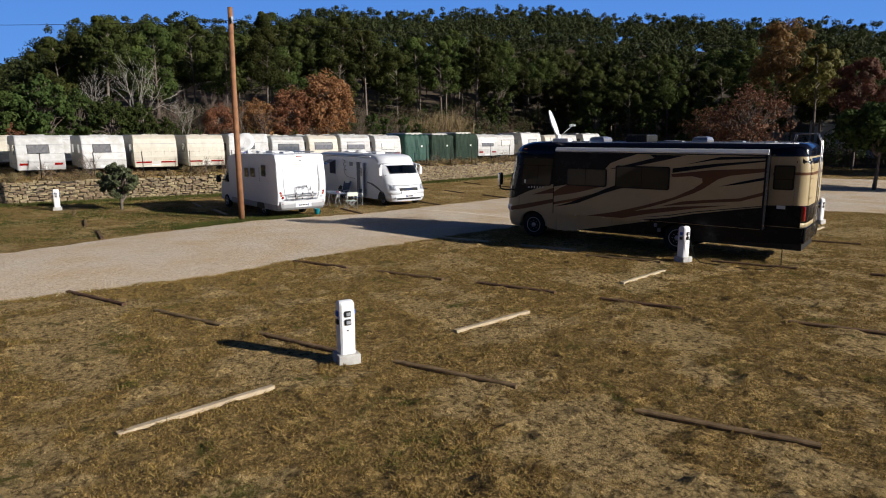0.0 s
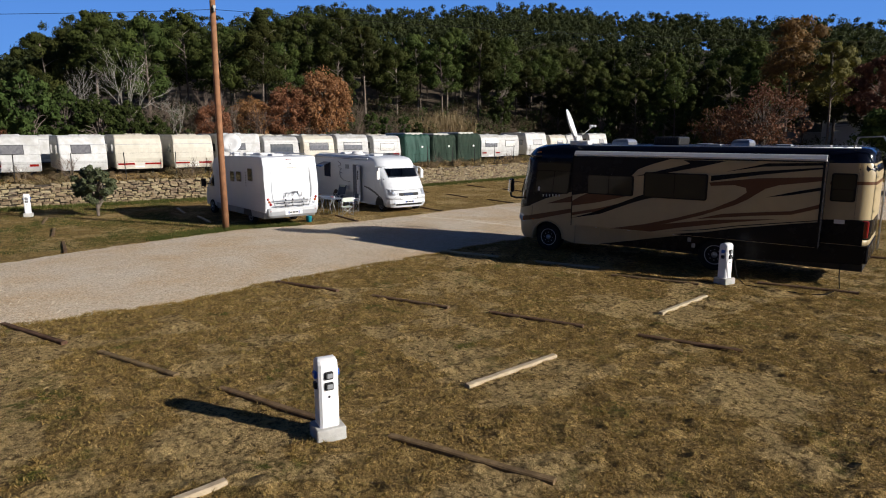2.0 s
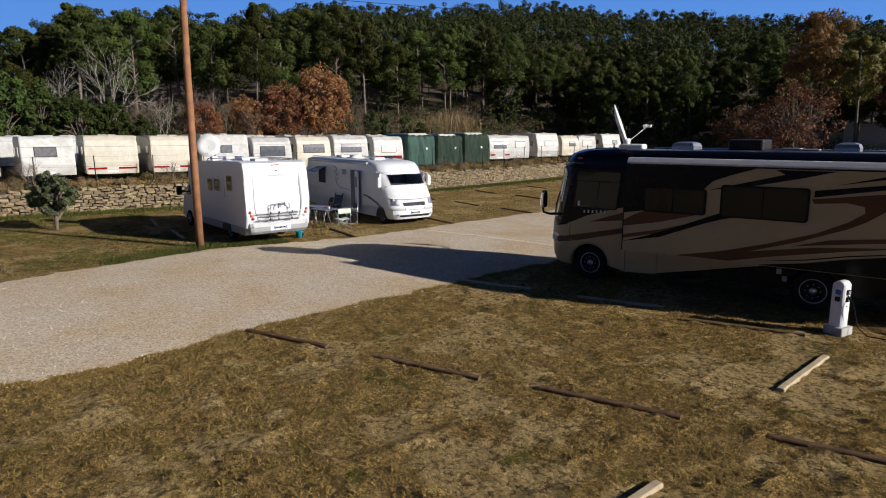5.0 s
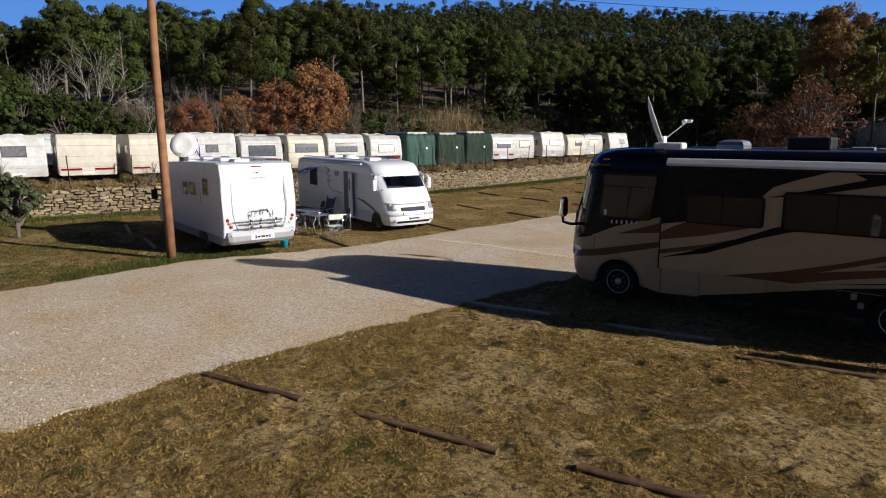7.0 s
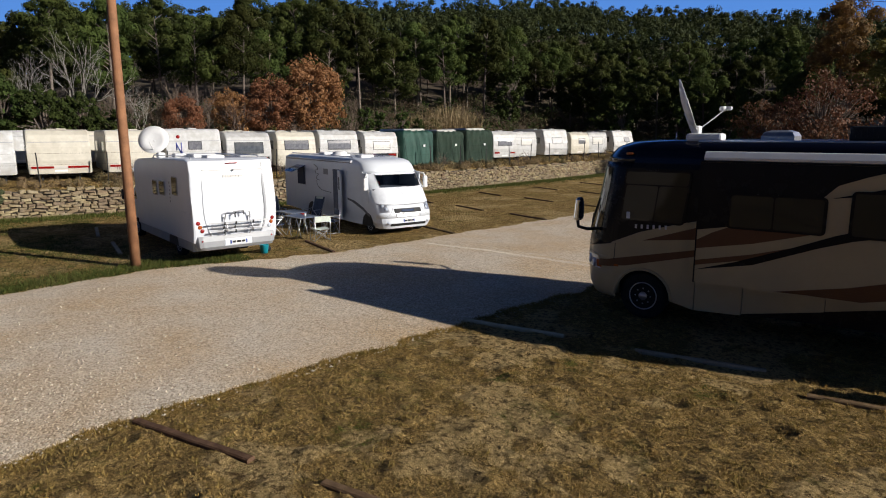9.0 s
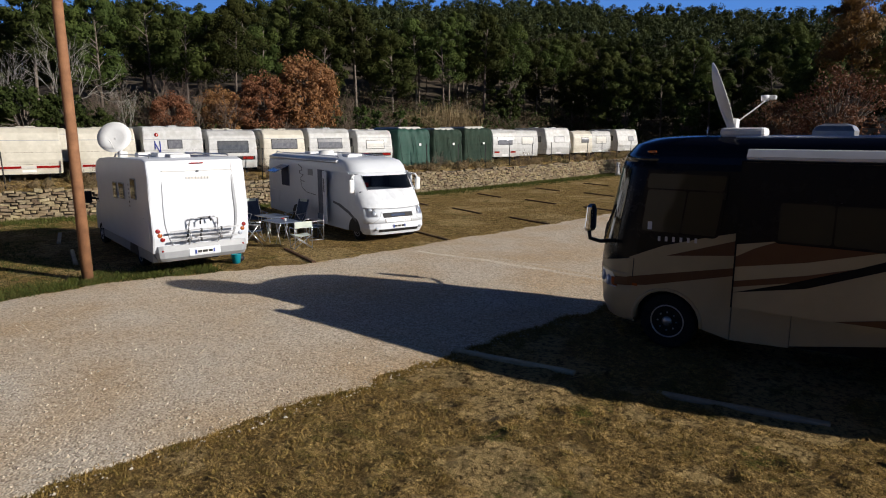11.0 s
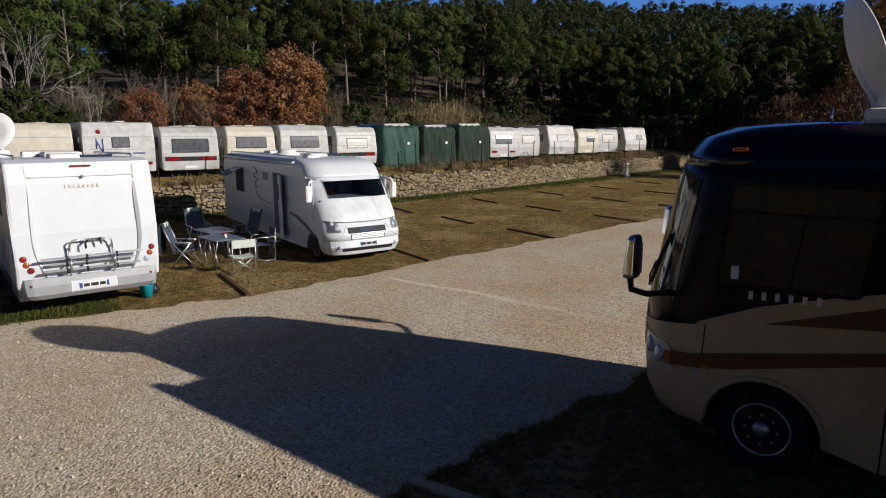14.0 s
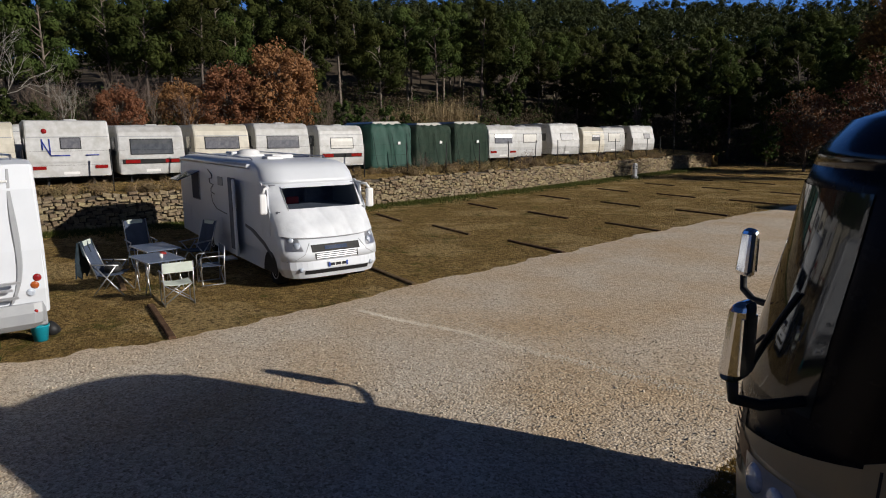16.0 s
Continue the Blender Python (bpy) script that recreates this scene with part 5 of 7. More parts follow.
    tube(bm, [centre - nrm * 0.07 - up * 0.1, foot - nrm * 0.05, Vector((3.51, 0.78, 3.68))], 0.035, 6)
    tube(bm, [foot, lnb], 0.013, 6)
    tube(bm, [lnb - nrm * 0.02, lnb + up * 0.03 - nrm * 0.12], 0.045, 8)
    box(bm, lnb.x - 0.09, lnb.x + 0.07, lnb.y - 0.035, lnb.y + 0.035, lnb.z - 0.04, lnb.z + 0.03, 0.015)
    part("feed_arm", bm, M_WHITEPLAST, dish)
    # ladder at the back
    bm = bmesh.new()
    for s in (-0.15, 0.15):
        tube(bm, [(-4.05, 0.85 + s, 3.46), (-4.10, 0.85 + s, 3.72), (-4.62, 0.85 + s, 3.74), (-4.76, 0.85 + s, 3.5), (-4.76, 0.85 + s, 1.0)], 0.016, 6)
    lad = part("ladder", bm, M_ALU, e)
    for k in range(8):
        bm = bmesh.new()
        tube(bm, [(-4.76, 0.70, 1.15 + 0.28 * k), (-4.76, 1.00, 1.15 + 0.28 * k)], 0.014, 6)
        part("rung", bm, M_ALU, lad)


build_coach()

M_COVER = surf("thermal_cover", (0.66, 0.68, 0.71), (0.57, 0.59, 0.625), 3, 0.5, 0.6, 6)
M_SEATRED = surf("red_fabric", (0.45, 0.03, 0.02), (0.33, 0.02, 0.015), 8, 0.9, 0.2, 40)
M_DARKIN = surf("dark_interior", (0.15, 0.16, 0.19), (0.10, 0.105, 0.125), 6, 0.9)
M_PLATE = surf("plate_white", (0.78, 0.78, 0.76), (0.7, 0.7, 0.69), 8, 0.35)
M_PLATEBLUE = surf("plate_blue", (0.03, 0.07, 0.32), (0.025, 0.06, 0.28), 8, 0.35)
M_BLUEWIN = surf("blue_acrylic", (0.03, 0.05, 0.13), (0.02, 0.04, 0.10), 3, 0.1, coat=0.5)
M_DUSKBLUE = surf("dark_blue_blind", (0.018, 0.026, 0.06), (0.012, 0.018, 0.045), 3, 0.6, spec=0.1)
M_SOLAR = surf("solar_cells", (0.012, 0.016, 0.04), (0.02, 0.025, 0.05), 30, 0.12, coat=0.6)
M_FAINT = surf("faded_lettering", (0.70, 0.66, 0.61), (0.74, 0.70, 0.65), 12, 0.4)
M_WSCREEN = clear_glass("clear_windscreen")
M_SLATE = surf("slate_graphic", (0.10, 0.105, 0.12), (0.08, 0.085, 0.095), 4, 0.4)
M_PALEGREY = surf("pale_grey_plastic", (0.30, 0.31, 0.325), (0.27, 0.28, 0.295), 4, 0.45, 0.1, 90)


def number_plate(parent, x, y0, z0, facing, w=0.50):
    """A plate with its characters as plain bars; it faces along x."""
    f = facing
    bm = bmesh.new()
    box(bm, min(x, x + 0.012 * f), max(x, x + 0.012 * f), y0 - w / 2, y0 + w / 2, z0 - 0.055, z0 + 0.055, 0.004)
    p = part("number_plate", bm, M_PLATE, parent)
    for s in (-1, 1):
        bm = bmesh.new()
        y = y0 + s * (w / 2 - 0.025)
        box(bm, min(x, x + 0.016 * f), max(x, x + 0.016 * f), y - 0.021, y + 0.021, z0 - 0.05, z0 + 0.05)
        part("plate_band", bm, M_PLATEBLUE, p)
    for k, wid in enumerate((0.10, 0.13, 0.10)):
        bm = bmesh.new()
        y = y0 - 0.135 + 0.135 * k
        box(bm, min(x, x + 0.016 * f), max(x, x + 0.016 * f), y - wid / 2, y + wid / 2, z0 - 0.03, z0 + 0.03)
        part("plate_bar", bm, M_BLACKPLAST, p)


def side_window(parent, x0, x1, z0, z1, y, out, mat=None):
    a, b = (y - 0.01, y + 0.022) if out > 0 else (y - 0.022, y + 0.01)
    bm = bmesh.new()
    prism(bm, rounded(x0, x1, z0, z1, 0.05), "y", a, b)
    w = part("window", bm, M_GREYPLAST, parent)
    a, b = (y + 0.01, y + 0.03) if out > 0 else (y - 0.03, y - 0.01)
    bm = bmesh.new()
    prism(bm, rounded(x0 + 0.025, x1 - 0.025, z0 + 0.025, z1 - 0.025, 0.04), "y", a, b)
    part("pane", bm, mat or M_GLASS, w)
    return w


def roof_dish(parent, at, r, nrm, stand):
    n = Vector(nrm).normalized()
    c = Vector(at)
    bm = bmesh.new()
    disc_ring(bm, c, n, [(-0.07, 0.01), (-0.05, r * 0.5), (0.0, r), (0.012, r), (-0.04, r * 0.5), (-0.055, 0.01)], 28)
    d = part("satellite_dish", bm, M_WHITEPLAST, parent, "white rooftop satellite dish")
    bm = bmesh.new()
    tube(bm, [Vector(stand), c - n * 0.06], 0.03, 6)
    foot = c - Vector((0, 0, r * 0.9))
    tube(bm, [foot, foot + n * r * 1.0 + Vector((0, 0, r * 0.35))], 0.012, 6)
    box(bm, stand[0] - 0.13, stand[0] + 0.13, stand[1] - 0.11, stand[1] + 0.11, stand[2] - 0.12, stand[2] + 0.05, 0.03)
    part("dish_mount", bm, M_WHITEPLAST, d)
    return d


def build_camper():
    """White coachbuilt camper seen from behind, with a cycle rack."""
    e = thing("camper_van", pose(-18.23, 7.17, 0, 0, 0, 183.2), "white coachbuilt camper with a folded cycle rack behind", "motorhome")
    W = 1.205
    prof = [(0.10, 0.62), (0.02, 1.0), (0.02, 1.6), (0.10, 2.5), (0.20, 2.86), (0.45, 2.92), (3.9, 2.86), (5.2, 2.80), (5.72, 2.70), (5.95, 2.45), (6.0, 2.2), (5.8, 2.05), (5.8, 0.62)]
    bm = bmesh.new()
    prism(bm, prof, "y", -W, W, 0.05)
    part("body", bm, M_WHITE, e)
    bm = bmesh.new()
    box(bm, 0.3, 5.7, -W + 0.03, W - 0.03, 0.36, 0.66, 0.02)
    part("skirt", bm, M_GREYPLAST, e)
    bm = bmesh.new()
    cabp = [(5.70, 0.42), (5.70, 2.2), (6.30, 2.2), (6.95, 1.55), (7.55, 1.2), (7.68, 0.85), (7.66, 0.36), (5.70, 0.36)]
    prism(bm, cabp, "y", -1.0, 1.0, 0.08)
    part("cab", bm, M_WHITE, e)
    bm = bmesh.new()
    prism(bm, [(6.40, 2.12), (6.93, 1.59), (6.96, 1.61), (6.43, 2.15)], "y", -0.88, 0.88)
    part("windscreen", bm, M_GLASS, e)
    for s in (-1, 1):
        side_panel("cab_window", [(6.05, 1.35), (6.08, 2.0), (6.35, 2.0), (6.85, 1.52), (7.0, 1.32)], min(s * 0.99, s * 1.008), max(s * 0.99, s * 1.008), M_GLASS, e)
        bm = bmesh.new()
        tube(bm, [(6.95, s * 0.97, 1.42), (7.05, s * 1.18, 1.46)], 0.035, 6)
        mr = part("mirror", bm, M_BLACKPLAST, e, "black door mirror")
        bm = bmesh.new()
        box(bm, 7.02, 7.18, s * 1.28 - 0.11, s * 1.28 + 0.11, 1.30, 1.68, 0.04, 2)
        part("case", bm, M_BLACKPLAST, mr)
        wheel(e, 6.75, s * 1.04, 0.335, 0.2, s, 0.21, M_ALU)
        wheel(e, 2.0, s * 1.04, 0.335, 0.2, s, 0.21, M_ALU)
        # flat black half-disc on the uncut skirt, painted shade of the wheel hollow
        side_panel("wheel_arch", [(2.0 + 0.44 * math.cos(radians(a)), 0.36 + 0.44 * math.sin(radians(a))) for a in range(0, 181, 15)], min(s * (W - 0.028), s * (W - 0.022)), max(s * (W - 0.028), s * (W - 0.022)), M_BLACKPLAST, e)
    # rear bumper, lamps, plate
    bm = bmesh.new()
    rows = []
    for z, x, w in ((0.40, 0.06, 1.03), (0.50, -0.04, 1.12), (0.66, -0.05, 1.14), (0.80, 0.0, 1.14)):
        rows.append([(x + 0.5, -w - 0.005, z), (x + 0.12, -w - 0.005, z), (x + 0.03, -w + 0.05, z), (x, -w + 0.16, z), (x, w - 0.16, z), (x + 0.03, w - 0.05, z), (x + 0.12, w + 0.005, z), (x + 0.5, w + 0.005, z)])
    loft(bm, rows)
    bump = part("rear_bumper", bm, M_PALEGREY, e, "pale grey moulded bumper")
    bm = bmesh.new()
    box(bm, -0.062, -0.03, -0.40, 0.40, 0.50, 0.70, 0.02)
    part("plate_recess", bm, M_WHITE, bump)
    number_plate(bump, -0.064, 0.0, 0.60, -1)
    for s in (-1, 1):
        for k, (y, z, m) in enumerate(((1.07, 1.18, M_RED), (1.03, 1.07, M_AMBER), (0.97, 0.965, M_RED if s > 0 else M_LAMPCLEAR))):
            bm = bmesh.new()
            disc_ring(bm, (0.03, s * y, z), (-1, 0, 0), [(-0.02, 0.058), (0.012, 0.058), (0.025, 0.035), (0.03, 0.003)], 16)
            part("tail_light", bm, m, e)
        bm = bmesh.new()
        disc_ring(bm, (0.0, s * 1.0, 0.68), (-1, 0, 0), [(0, 0.028), (0.04, 0.028), (0.046, 0.004)], 12)
        part("reflector", bm, M_RED, bump)
        # swept crease on the back panel
        bm = bmesh.new()
        pts = [(0.19, s * 0.88, 2.82), (0.095, s * 0.86, 2.4), (0.03, s * 0.86, 1.9), (0.008, s * 0.88, 1.5), (0.006, s * 0.82, 1.1), (0.02, s * 0.72, 0.82)]
        rows = []
        fx, fy = (np.polyfit([p[2] for p in pts], [p[i] for p in pts], 4) for i in (0, 1))
        for z in np.linspace(2.80, 0.82, 22):
            x, y = float(np.polyval(fx, z)), float(np.polyval(fy, z))
            w = 0.018 + 0.030 * math.sin(math.pi * (2.9 - z) / 2.2)
            rows.append([(x + 0.015, y - w, z), (x - 0.012, y - w * 0.6, z), (x - 0.012, y + w * 0.6, z), (x + 0.015, y + w, z)])
        loft(bm, rows)
        part("back_moulding", bm, M_PALEGREY if s < 0 else M_WHITE, e)
    bm = bmesh.new()
    box(bm, 0.10, 0.16, -0.86, 0.86, 2.60, 2.64, 0.01)
    part("seam", bm, M_WHITEPLAST, e)
    bm = bmesh.new()
    box(bm, 0.135, 0.19, -0.17, 0.17, 2.78, 2.81, 0.006)
    part("brake_light", bm, M_RED, e)
    bm = bmesh.new()
    disc_ring(bm, (0.105, 0.0, 2.6), (-1, 0, 0), [(0, 0.03), (0.05, 0.025), (0.055, 0.003)], 10)
    part("camera_eye", bm, M_GREYPLAST, e)
    for k in range(8):
        bm = bmesh.new()
        y = 0.27 - k * 0.075
        box(bm, 0.068, 0.082, y - 0.024, y + 0.024, 2.405, 2.465)
        part("lettering_bar", bm, M_FAINT, e)
    # cycle rack
    bm = bmesh.new()
    for s in (-0.36, 0.36):
        tube(bm, [(0.0, s, 1.30), (-0.06, s, 1.28), (-0.07, s, 0.84), (0.0, s, 0.80)], 0.018, 6)
        tube(bm, [(-0.07, s, 1.26), (-0.12, s * 0.95, 1.42), (-0.12, s * 0.8, 1.46), (-0.12, 0, 1.46)], 0.018, 6)
        tube(bm, [(-0.07, s, 0.90), (-0.22, s * 1.02, 0.92), (-0.22, s * 1.02, 1.14)], 0.016, 6)
    rack = part("cycle_rack", bm, M_ALU, e)
    for z, w, x in ((1.16, 0.84, -0.20), (1.04, 0.74, -0.11), (0.93, 0.80, -0.16)):
        bm = bmesh.new()
        prism(bm, [(x - 0.03, z), (x + 0.03, z), (x + 0.03, z + 0.03), (x + 0.02, z + 0.03), (x + 0.02, z + 0.012), (x - 0.02, z + 0.012), (x - 0.02, z + 0.03), (x - 0.03, z + 0.03)], "y", -w, w)
        part("wheel_rail", bm, M_ALU, rack)
        for yy in (-0.4, 0.1, 0.42):
            bm = bmesh.new()
            box(bm, x - 0.035, x + 0.035, yy - 0.02, yy + 0.02, z - 0.05, z + 0.035, 0.006)
            part("strap", bm, M_BLACKPLAST, rack)
    bm = bmesh.new()
    tube(bm, [(-0.10, 0.05, 1.44), (-0.16, 0.10, 1.40), (-0.16, 0.10, 1.30)], 0.02, 6)
    tube(bm, [(-0.10, -0.12, 1.44), (-0.15, -0.14, 1.48), (-0.15, -0.16, 1.36)], 0.018, 6)
    part("clamp", bm, M_BLACKPLAST, rack)
    # sides
    for x0, x1, z0, z1 in ((1.18, 1.66, 1.86, 2.40), (2.4, 2.95, 1.78, 2.22), (3.2, 3.66, 1.74, 2.2)):
        side_window(e, x0, x1, z0, z1, W, 1)
    side_window(e, 1.6, 2.4, 1.7, 2.2, -W, -1)
    bm = bmesh.new()
    box(bm, 0.25, 0.95, W - 0.005, W + 0.008, 0.85, 1.45, 0.01)
    part("locker_door", bm, M_WHITE, e)
    for k in range(6):
        bm = bmesh.new()
        disc_ring(bm, (1.95, W + 0.001, 2.2 - 0.11 * k), (0, 1, 0), [(0, 0.032), (0.004, 0.032), (0.005, 0.002)], 8)
        part("sticker", bm, M_BLUEWIN, e)
    # roof
    for s in (-1, 1):
        bm = bmesh.new()
        tube(bm, [(0.55, s * 0.98, 2.90), (0.65, s * 0.98, 2.98), (4.1, s * 0.98, 2.94), (4.25, s * 0.98, 2.84)], 0.018, 6)
        part("roof_rail", bm, M_ALU, e)
    for x, y, w in ((1.3, 0.1, 0.26), (2.9, -0.1, 0.36), (3.5, 0.4, 0.18)):
        bm = bmesh.new()
        box(bm, x - w, x + w, y - w, y + w, 2.86, 2.99, 0.04, 2)
        part("roof_hatch", bm, M_WHITEPLAST, e, "white roof hatch")
    bm = bmesh.new()
    box(bm, 1.6, 2.5, -0.85, -0.25, 2.90, 2.95, 0.01)
    part("solar_panel", bm, M_SOLAR, e)
    turn = Matrix.Rotation(radians(-183.2), 3, "Z")
    roof_dish(e, (3.96, 1.0, 3.42), 0.46, turn @ Vector((0.80, -0.42, 0.40)), (3.85, 0.85, 2.97))


build_camper()

LINER = [  # the A-class nose: height, rear, front, half width, corner length, corner breadth, rear radius
    (0.25, -8.92, -0.08, 1.02, 0.35, 0.55, 0.06), (0.45, -8.97, 0.0, 1.12, 0.40, 0.60, 0.08), (0.80, -8.99, -0.05, 1.14, 0.42, 0.62, 0.08), (1.0, -8.99, -0.16, 1.14, 0.44, 0.62, 0.08),
    (1.35, -9.0, -0.42, 1.14, 0.44, 0.60, 0.08), (1.62, -9.0, -0.62, 1.14, 0.44, 0.58, 0.08), (2.18, -8.99, -1.06, 1.13, 0.44, 0.55, 0.10), (2.40, -8.97, -1.20, 1.12, 0.46, 0.55, 0.12), (2.56, -8.95, -1.36, 1.09, 0.5, 0.55, 0.16), (2.64, -8.87, -1.65, 1.02, 0.6, 0.55, 0.2), (2.68, -8.77, -2.2, 0.92, 0.6, 0.5, 0.24)]


def build_liner():
    e = thing("integrated_motorhome", pose(-19.45, 13.76, 0, 0, 0, -1.0), "white integrated motorhome with its side door open", "motorhome")
    W = 1.14
    bm = bmesh.new()
    shell(bm, LINER, [0.62, 0.80, 1.0, 1.35, 1.62])
    part("lower_body", bm, M_WHITE, e)
    # upper body behind the windscreen, nose cap above it
    bm = bmesh.new()
    shell(bm, [(z, a, min(b, -2.5), c, 0.12, 0.12, f) for z, a, b, c, d, g, f in LINER], [1.62, 1.9, 2.18])
    part("upper_body", bm, M_WHITE, e)
    bm = bmesh.new()
    box(bm, -2.52, -2.47, -1.08, 1.08, 1.60, 2.2)
    box(bm, -2.5, -0.70, -1.02, 1.02, 1.615, 1.632)
    box(bm, -2.5, -1.12, -1.02, 1.02, 2.165, 2.178)
    part("cab_interior", bm, M_DARKIN, e)
    for s in (-1, 1):
        bm = bmesh.new()
        prism(bm, [(-1.02, 1.60), (-1.5, 2.2), (-2.55, 2.2), (-2.55, 1.60)], "y", min(s * 1.09, s * 1.13), max(s * 1.09, s * 1.13))
        part("cab_side", bm, M_WHITE, e)
    bm = bmesh.new()
    shell(bm, LINER, [2.18, 2.28, 2.40, 2.48, 2.56, 2.64, 2.68])
    part("roof", bm, M_WHITE, e)
    bm = bmesh.new()
    patch(bm, LINER, lambda z: (-0.98, 0.98), 1.62, 2.19, 0.004, 26, 6)
    part("windscreen", bm, M_WSCREEN, e)
    for s in (-1, 1):
        bm = bmesh.new()
        prism(bm, [(-1.0, 1.62), (-1.02, 2.18), (-1.5, 2.18), (-1.05, 1.62)], "y", min(s * 1.10, s * 1.135), max(s * 1.10, s * 1.135))
        part("screen_pillar", bm, M_WHITE, e)
        bm = bmesh.new()
        box(bm, -2.35, -2.2, s * 0.45 - 0.24, s * 0.45 + 0.24, 1.5, 2.02, 0.06, 2)
        seat = part("cab_seat", bm, M_DARKIN, e, "dark cab seat")
        if s < 0:
            bm = bmesh.new()
            box(bm, -2.20, -2.12, s * 0.12 - 0.16, s * 0.12 + 0.16, 1.55, 1.80, 0.04, 2)
            part("headrest_cover", bm, M_SEATRED, seat, "red cloth hung over the seat")
    bm = bmesh.new()
    box(bm, -1.40, -0.72, -1.05, 1.05, 1.50, 1.64, 0.02)
    part("dashboard", bm, M_DARKIN, e)
    # thermal cover over the bonnet
    bm = bmesh.new()
    rows = []
    for j in range(25):
        z = 1.12 + (1.68 - 1.12) * j / 24
        row = []
        for i in range(61):
            y = -1.10 + 2.20 * i / 60
            fold = abs(noise.noise((y * 2.2 + 0.8 * z, z * 2.0 - abs(y), 5.1)))
            puff = 0.045 - 0.06 * max(0.25 - fold, 0) * 4 * 0.25 + 0.018 * noise.noise((y * 3, z * 5, 2.2)) + 0.02 * math.sin(j / 24 * 3.14)
            sag = 0.05 * (1 - (y / 1.1) ** 2) * (1 - j / 24) ** 6
            row.append(bm.verts.new((front_x(LINER, y, z) + puff, y, z - sag)))
        rows.append(row)
    for p, q in zip(rows, rows[1:]):
        for i in range(60):
            f = bm.faces.new((p[i], p[i + 1], q[i + 1], q[i]))
            f.smooth = True
    part("bonnet_cover", bm, M_COVER, e, "white quilted cover over the bonnet")
    bm = bmesh.new()
    tube(bm, [(front_x(LINER, y, 1.13 - 0.05 * (1 - (y / 1.1) ** 2)) + 0.05, y, 1.13 - 0.05 * (1 - (y / 1.1) ** 2)) for y in np.linspace(-1.08, 1.08, 25)], 0.010, 5)
    part("cover_hem", bm, M_GREYPLAST, e)
    for s in (-1, 1):
        bm = bmesh.new()
        prism(bm, [(-0.92, 1.08), (-0.86, 1.62), (-1.32, 2.22), (-1.50, 2.22), (-1.42, 1.08)], "y", min(s * 1.139, s * 1.152), max(s * 1.139, s * 1.152))
        part("side_cover", bm, M_COVER, e, "white cover flap over the side window")
        bm = bmesh.new()
        patch(bm, LINER, lambda z, s=s: (s * ((0.80 if s < 0 else 0.96) + 0.04 * (z - 1.6)), s * 1.125), 1.60, 2.14, 0.022, 12, 6)
        part("pillar_cover", bm, M_COVER, e, "white cover drawn over the screen pillar")
        bm = bmesh.new()
        w = 0.80 if s < 0 else 0.96
        tube(bm, [(front_x(LINER, w, z) + 0.028, s * (w + 0.04 * (z - 1.6)), z) for z in (1.62, 1.8, 2.0, 2.14)], 0.012, 5)
        part("cover_hem", bm, M_GREYPLAST, e)
    bm = bmesh.new()
    patch(bm, LINER, lambda z: (-1.12, 1.12), 2.11, 2.20, 0.018, 24, 2)
    part("screen_header", bm, M_WHITE, e)
    # bumper, grille, lamps, plate
    bm = bmesh.new()
    rings = []
    for z in (0.25, 0.32, 0.45, 0.62):
        hw = shell_at(LINER, z)[2] - 0.001
        pts = [(front_x(LINER, y, z), y, z) for y in np.linspace(-1, 1, 21) * hw]
        rings.append([(-0.72, pts[0][1], z)] + pts + [(-0.72, pts[-1][1], z)])
    loft(bm, rings)
    bump = part("front_bumper", bm, M_WHITE, e)
    for z0, z1, w in ((0.80, 0.95, 0.56), (0.645, 0.78, 0.50), (0.34, 0.43, 0.74)):
        bm = bmesh.new()
        patch(bm, LINER, lambda z, w=w: (-w, w), z0, z1, 0.008, 10, 2)
        part("grille", bm, M_BLACKPLAST, bump)
    bm = bmesh.new()
    for k in range(3):
        patch(bm, LINER, lambda z: (-0.47, 0.47), 0.66 + 0.04 * k, 0.682 + 0.04 * k, 0.014, 10, 1)
    part("grille_bars", bm, M_DULLALU, bump)
    bm = bmesh.new()
    patch(bm, LINER, lambda z: (-0.26, 0.26), 0.84, 0.915, 0.02, 8, 1)
    part("badge", bm, M_CHROME, bump)
    number_plate(bump, 0.008, 0.0, 0.52, 1, 0.46)
    for s in (-1, 1):
        bm = bmesh.new()
        patch(bm, LINER, lambda z, s=s: (s * (0.74 + 0.25 * (z - 0.86)), s * (1.05 - 0.1 * (z - 0.86))), 0.84, 1.16, 0.012, 8, 5)
        lamp = part("headlight", bm, M_ALU, e, "swept clear headlight")
        for yy, zz, r in ((0.84, 0.95, 0.075), (0.93, 1.06, 0.06)):
            bm = bmesh.new()
            disc_ring(bm, (front_x(LINER, yy, zz) + 0.01, s * yy, zz), (0.75, s * 0.55, 0.35), [(-0.02, r), (0.012, r), (0.03, r * 0.6), (0.036, 0.004)], 16)
            part("lamp", bm, M_LAMPCLEAR, lamp)
        bm = bmesh.new()
        tube(bm, [(front_x(LINER, yy, zz) + 0.003, s * yy, zz) for yy, zz in ((0.58, 0.99), (0.66, 0.86), (0.72, 0.76), (0.9, 0.66), (1.06, 0.62))], 0.008, 4)
        part("panel_seam", bm, M_GREYPLAST, bump)
        bm = bmesh.new()
        c = Vector((front_x(LINER, 0.82, 0.45) + 0.01, s * 0.82, 0.45))
        disc_ring(bm, c, (0.85, s * 0.4, 0), [(-0.02, 0.05), (0.01, 0.05), (0.02, 0.005)], 12)
        part("fog_lamp", bm, M_LAMPCLEAR, bump)
        # long mirror housings
        bm = bmesh.new()
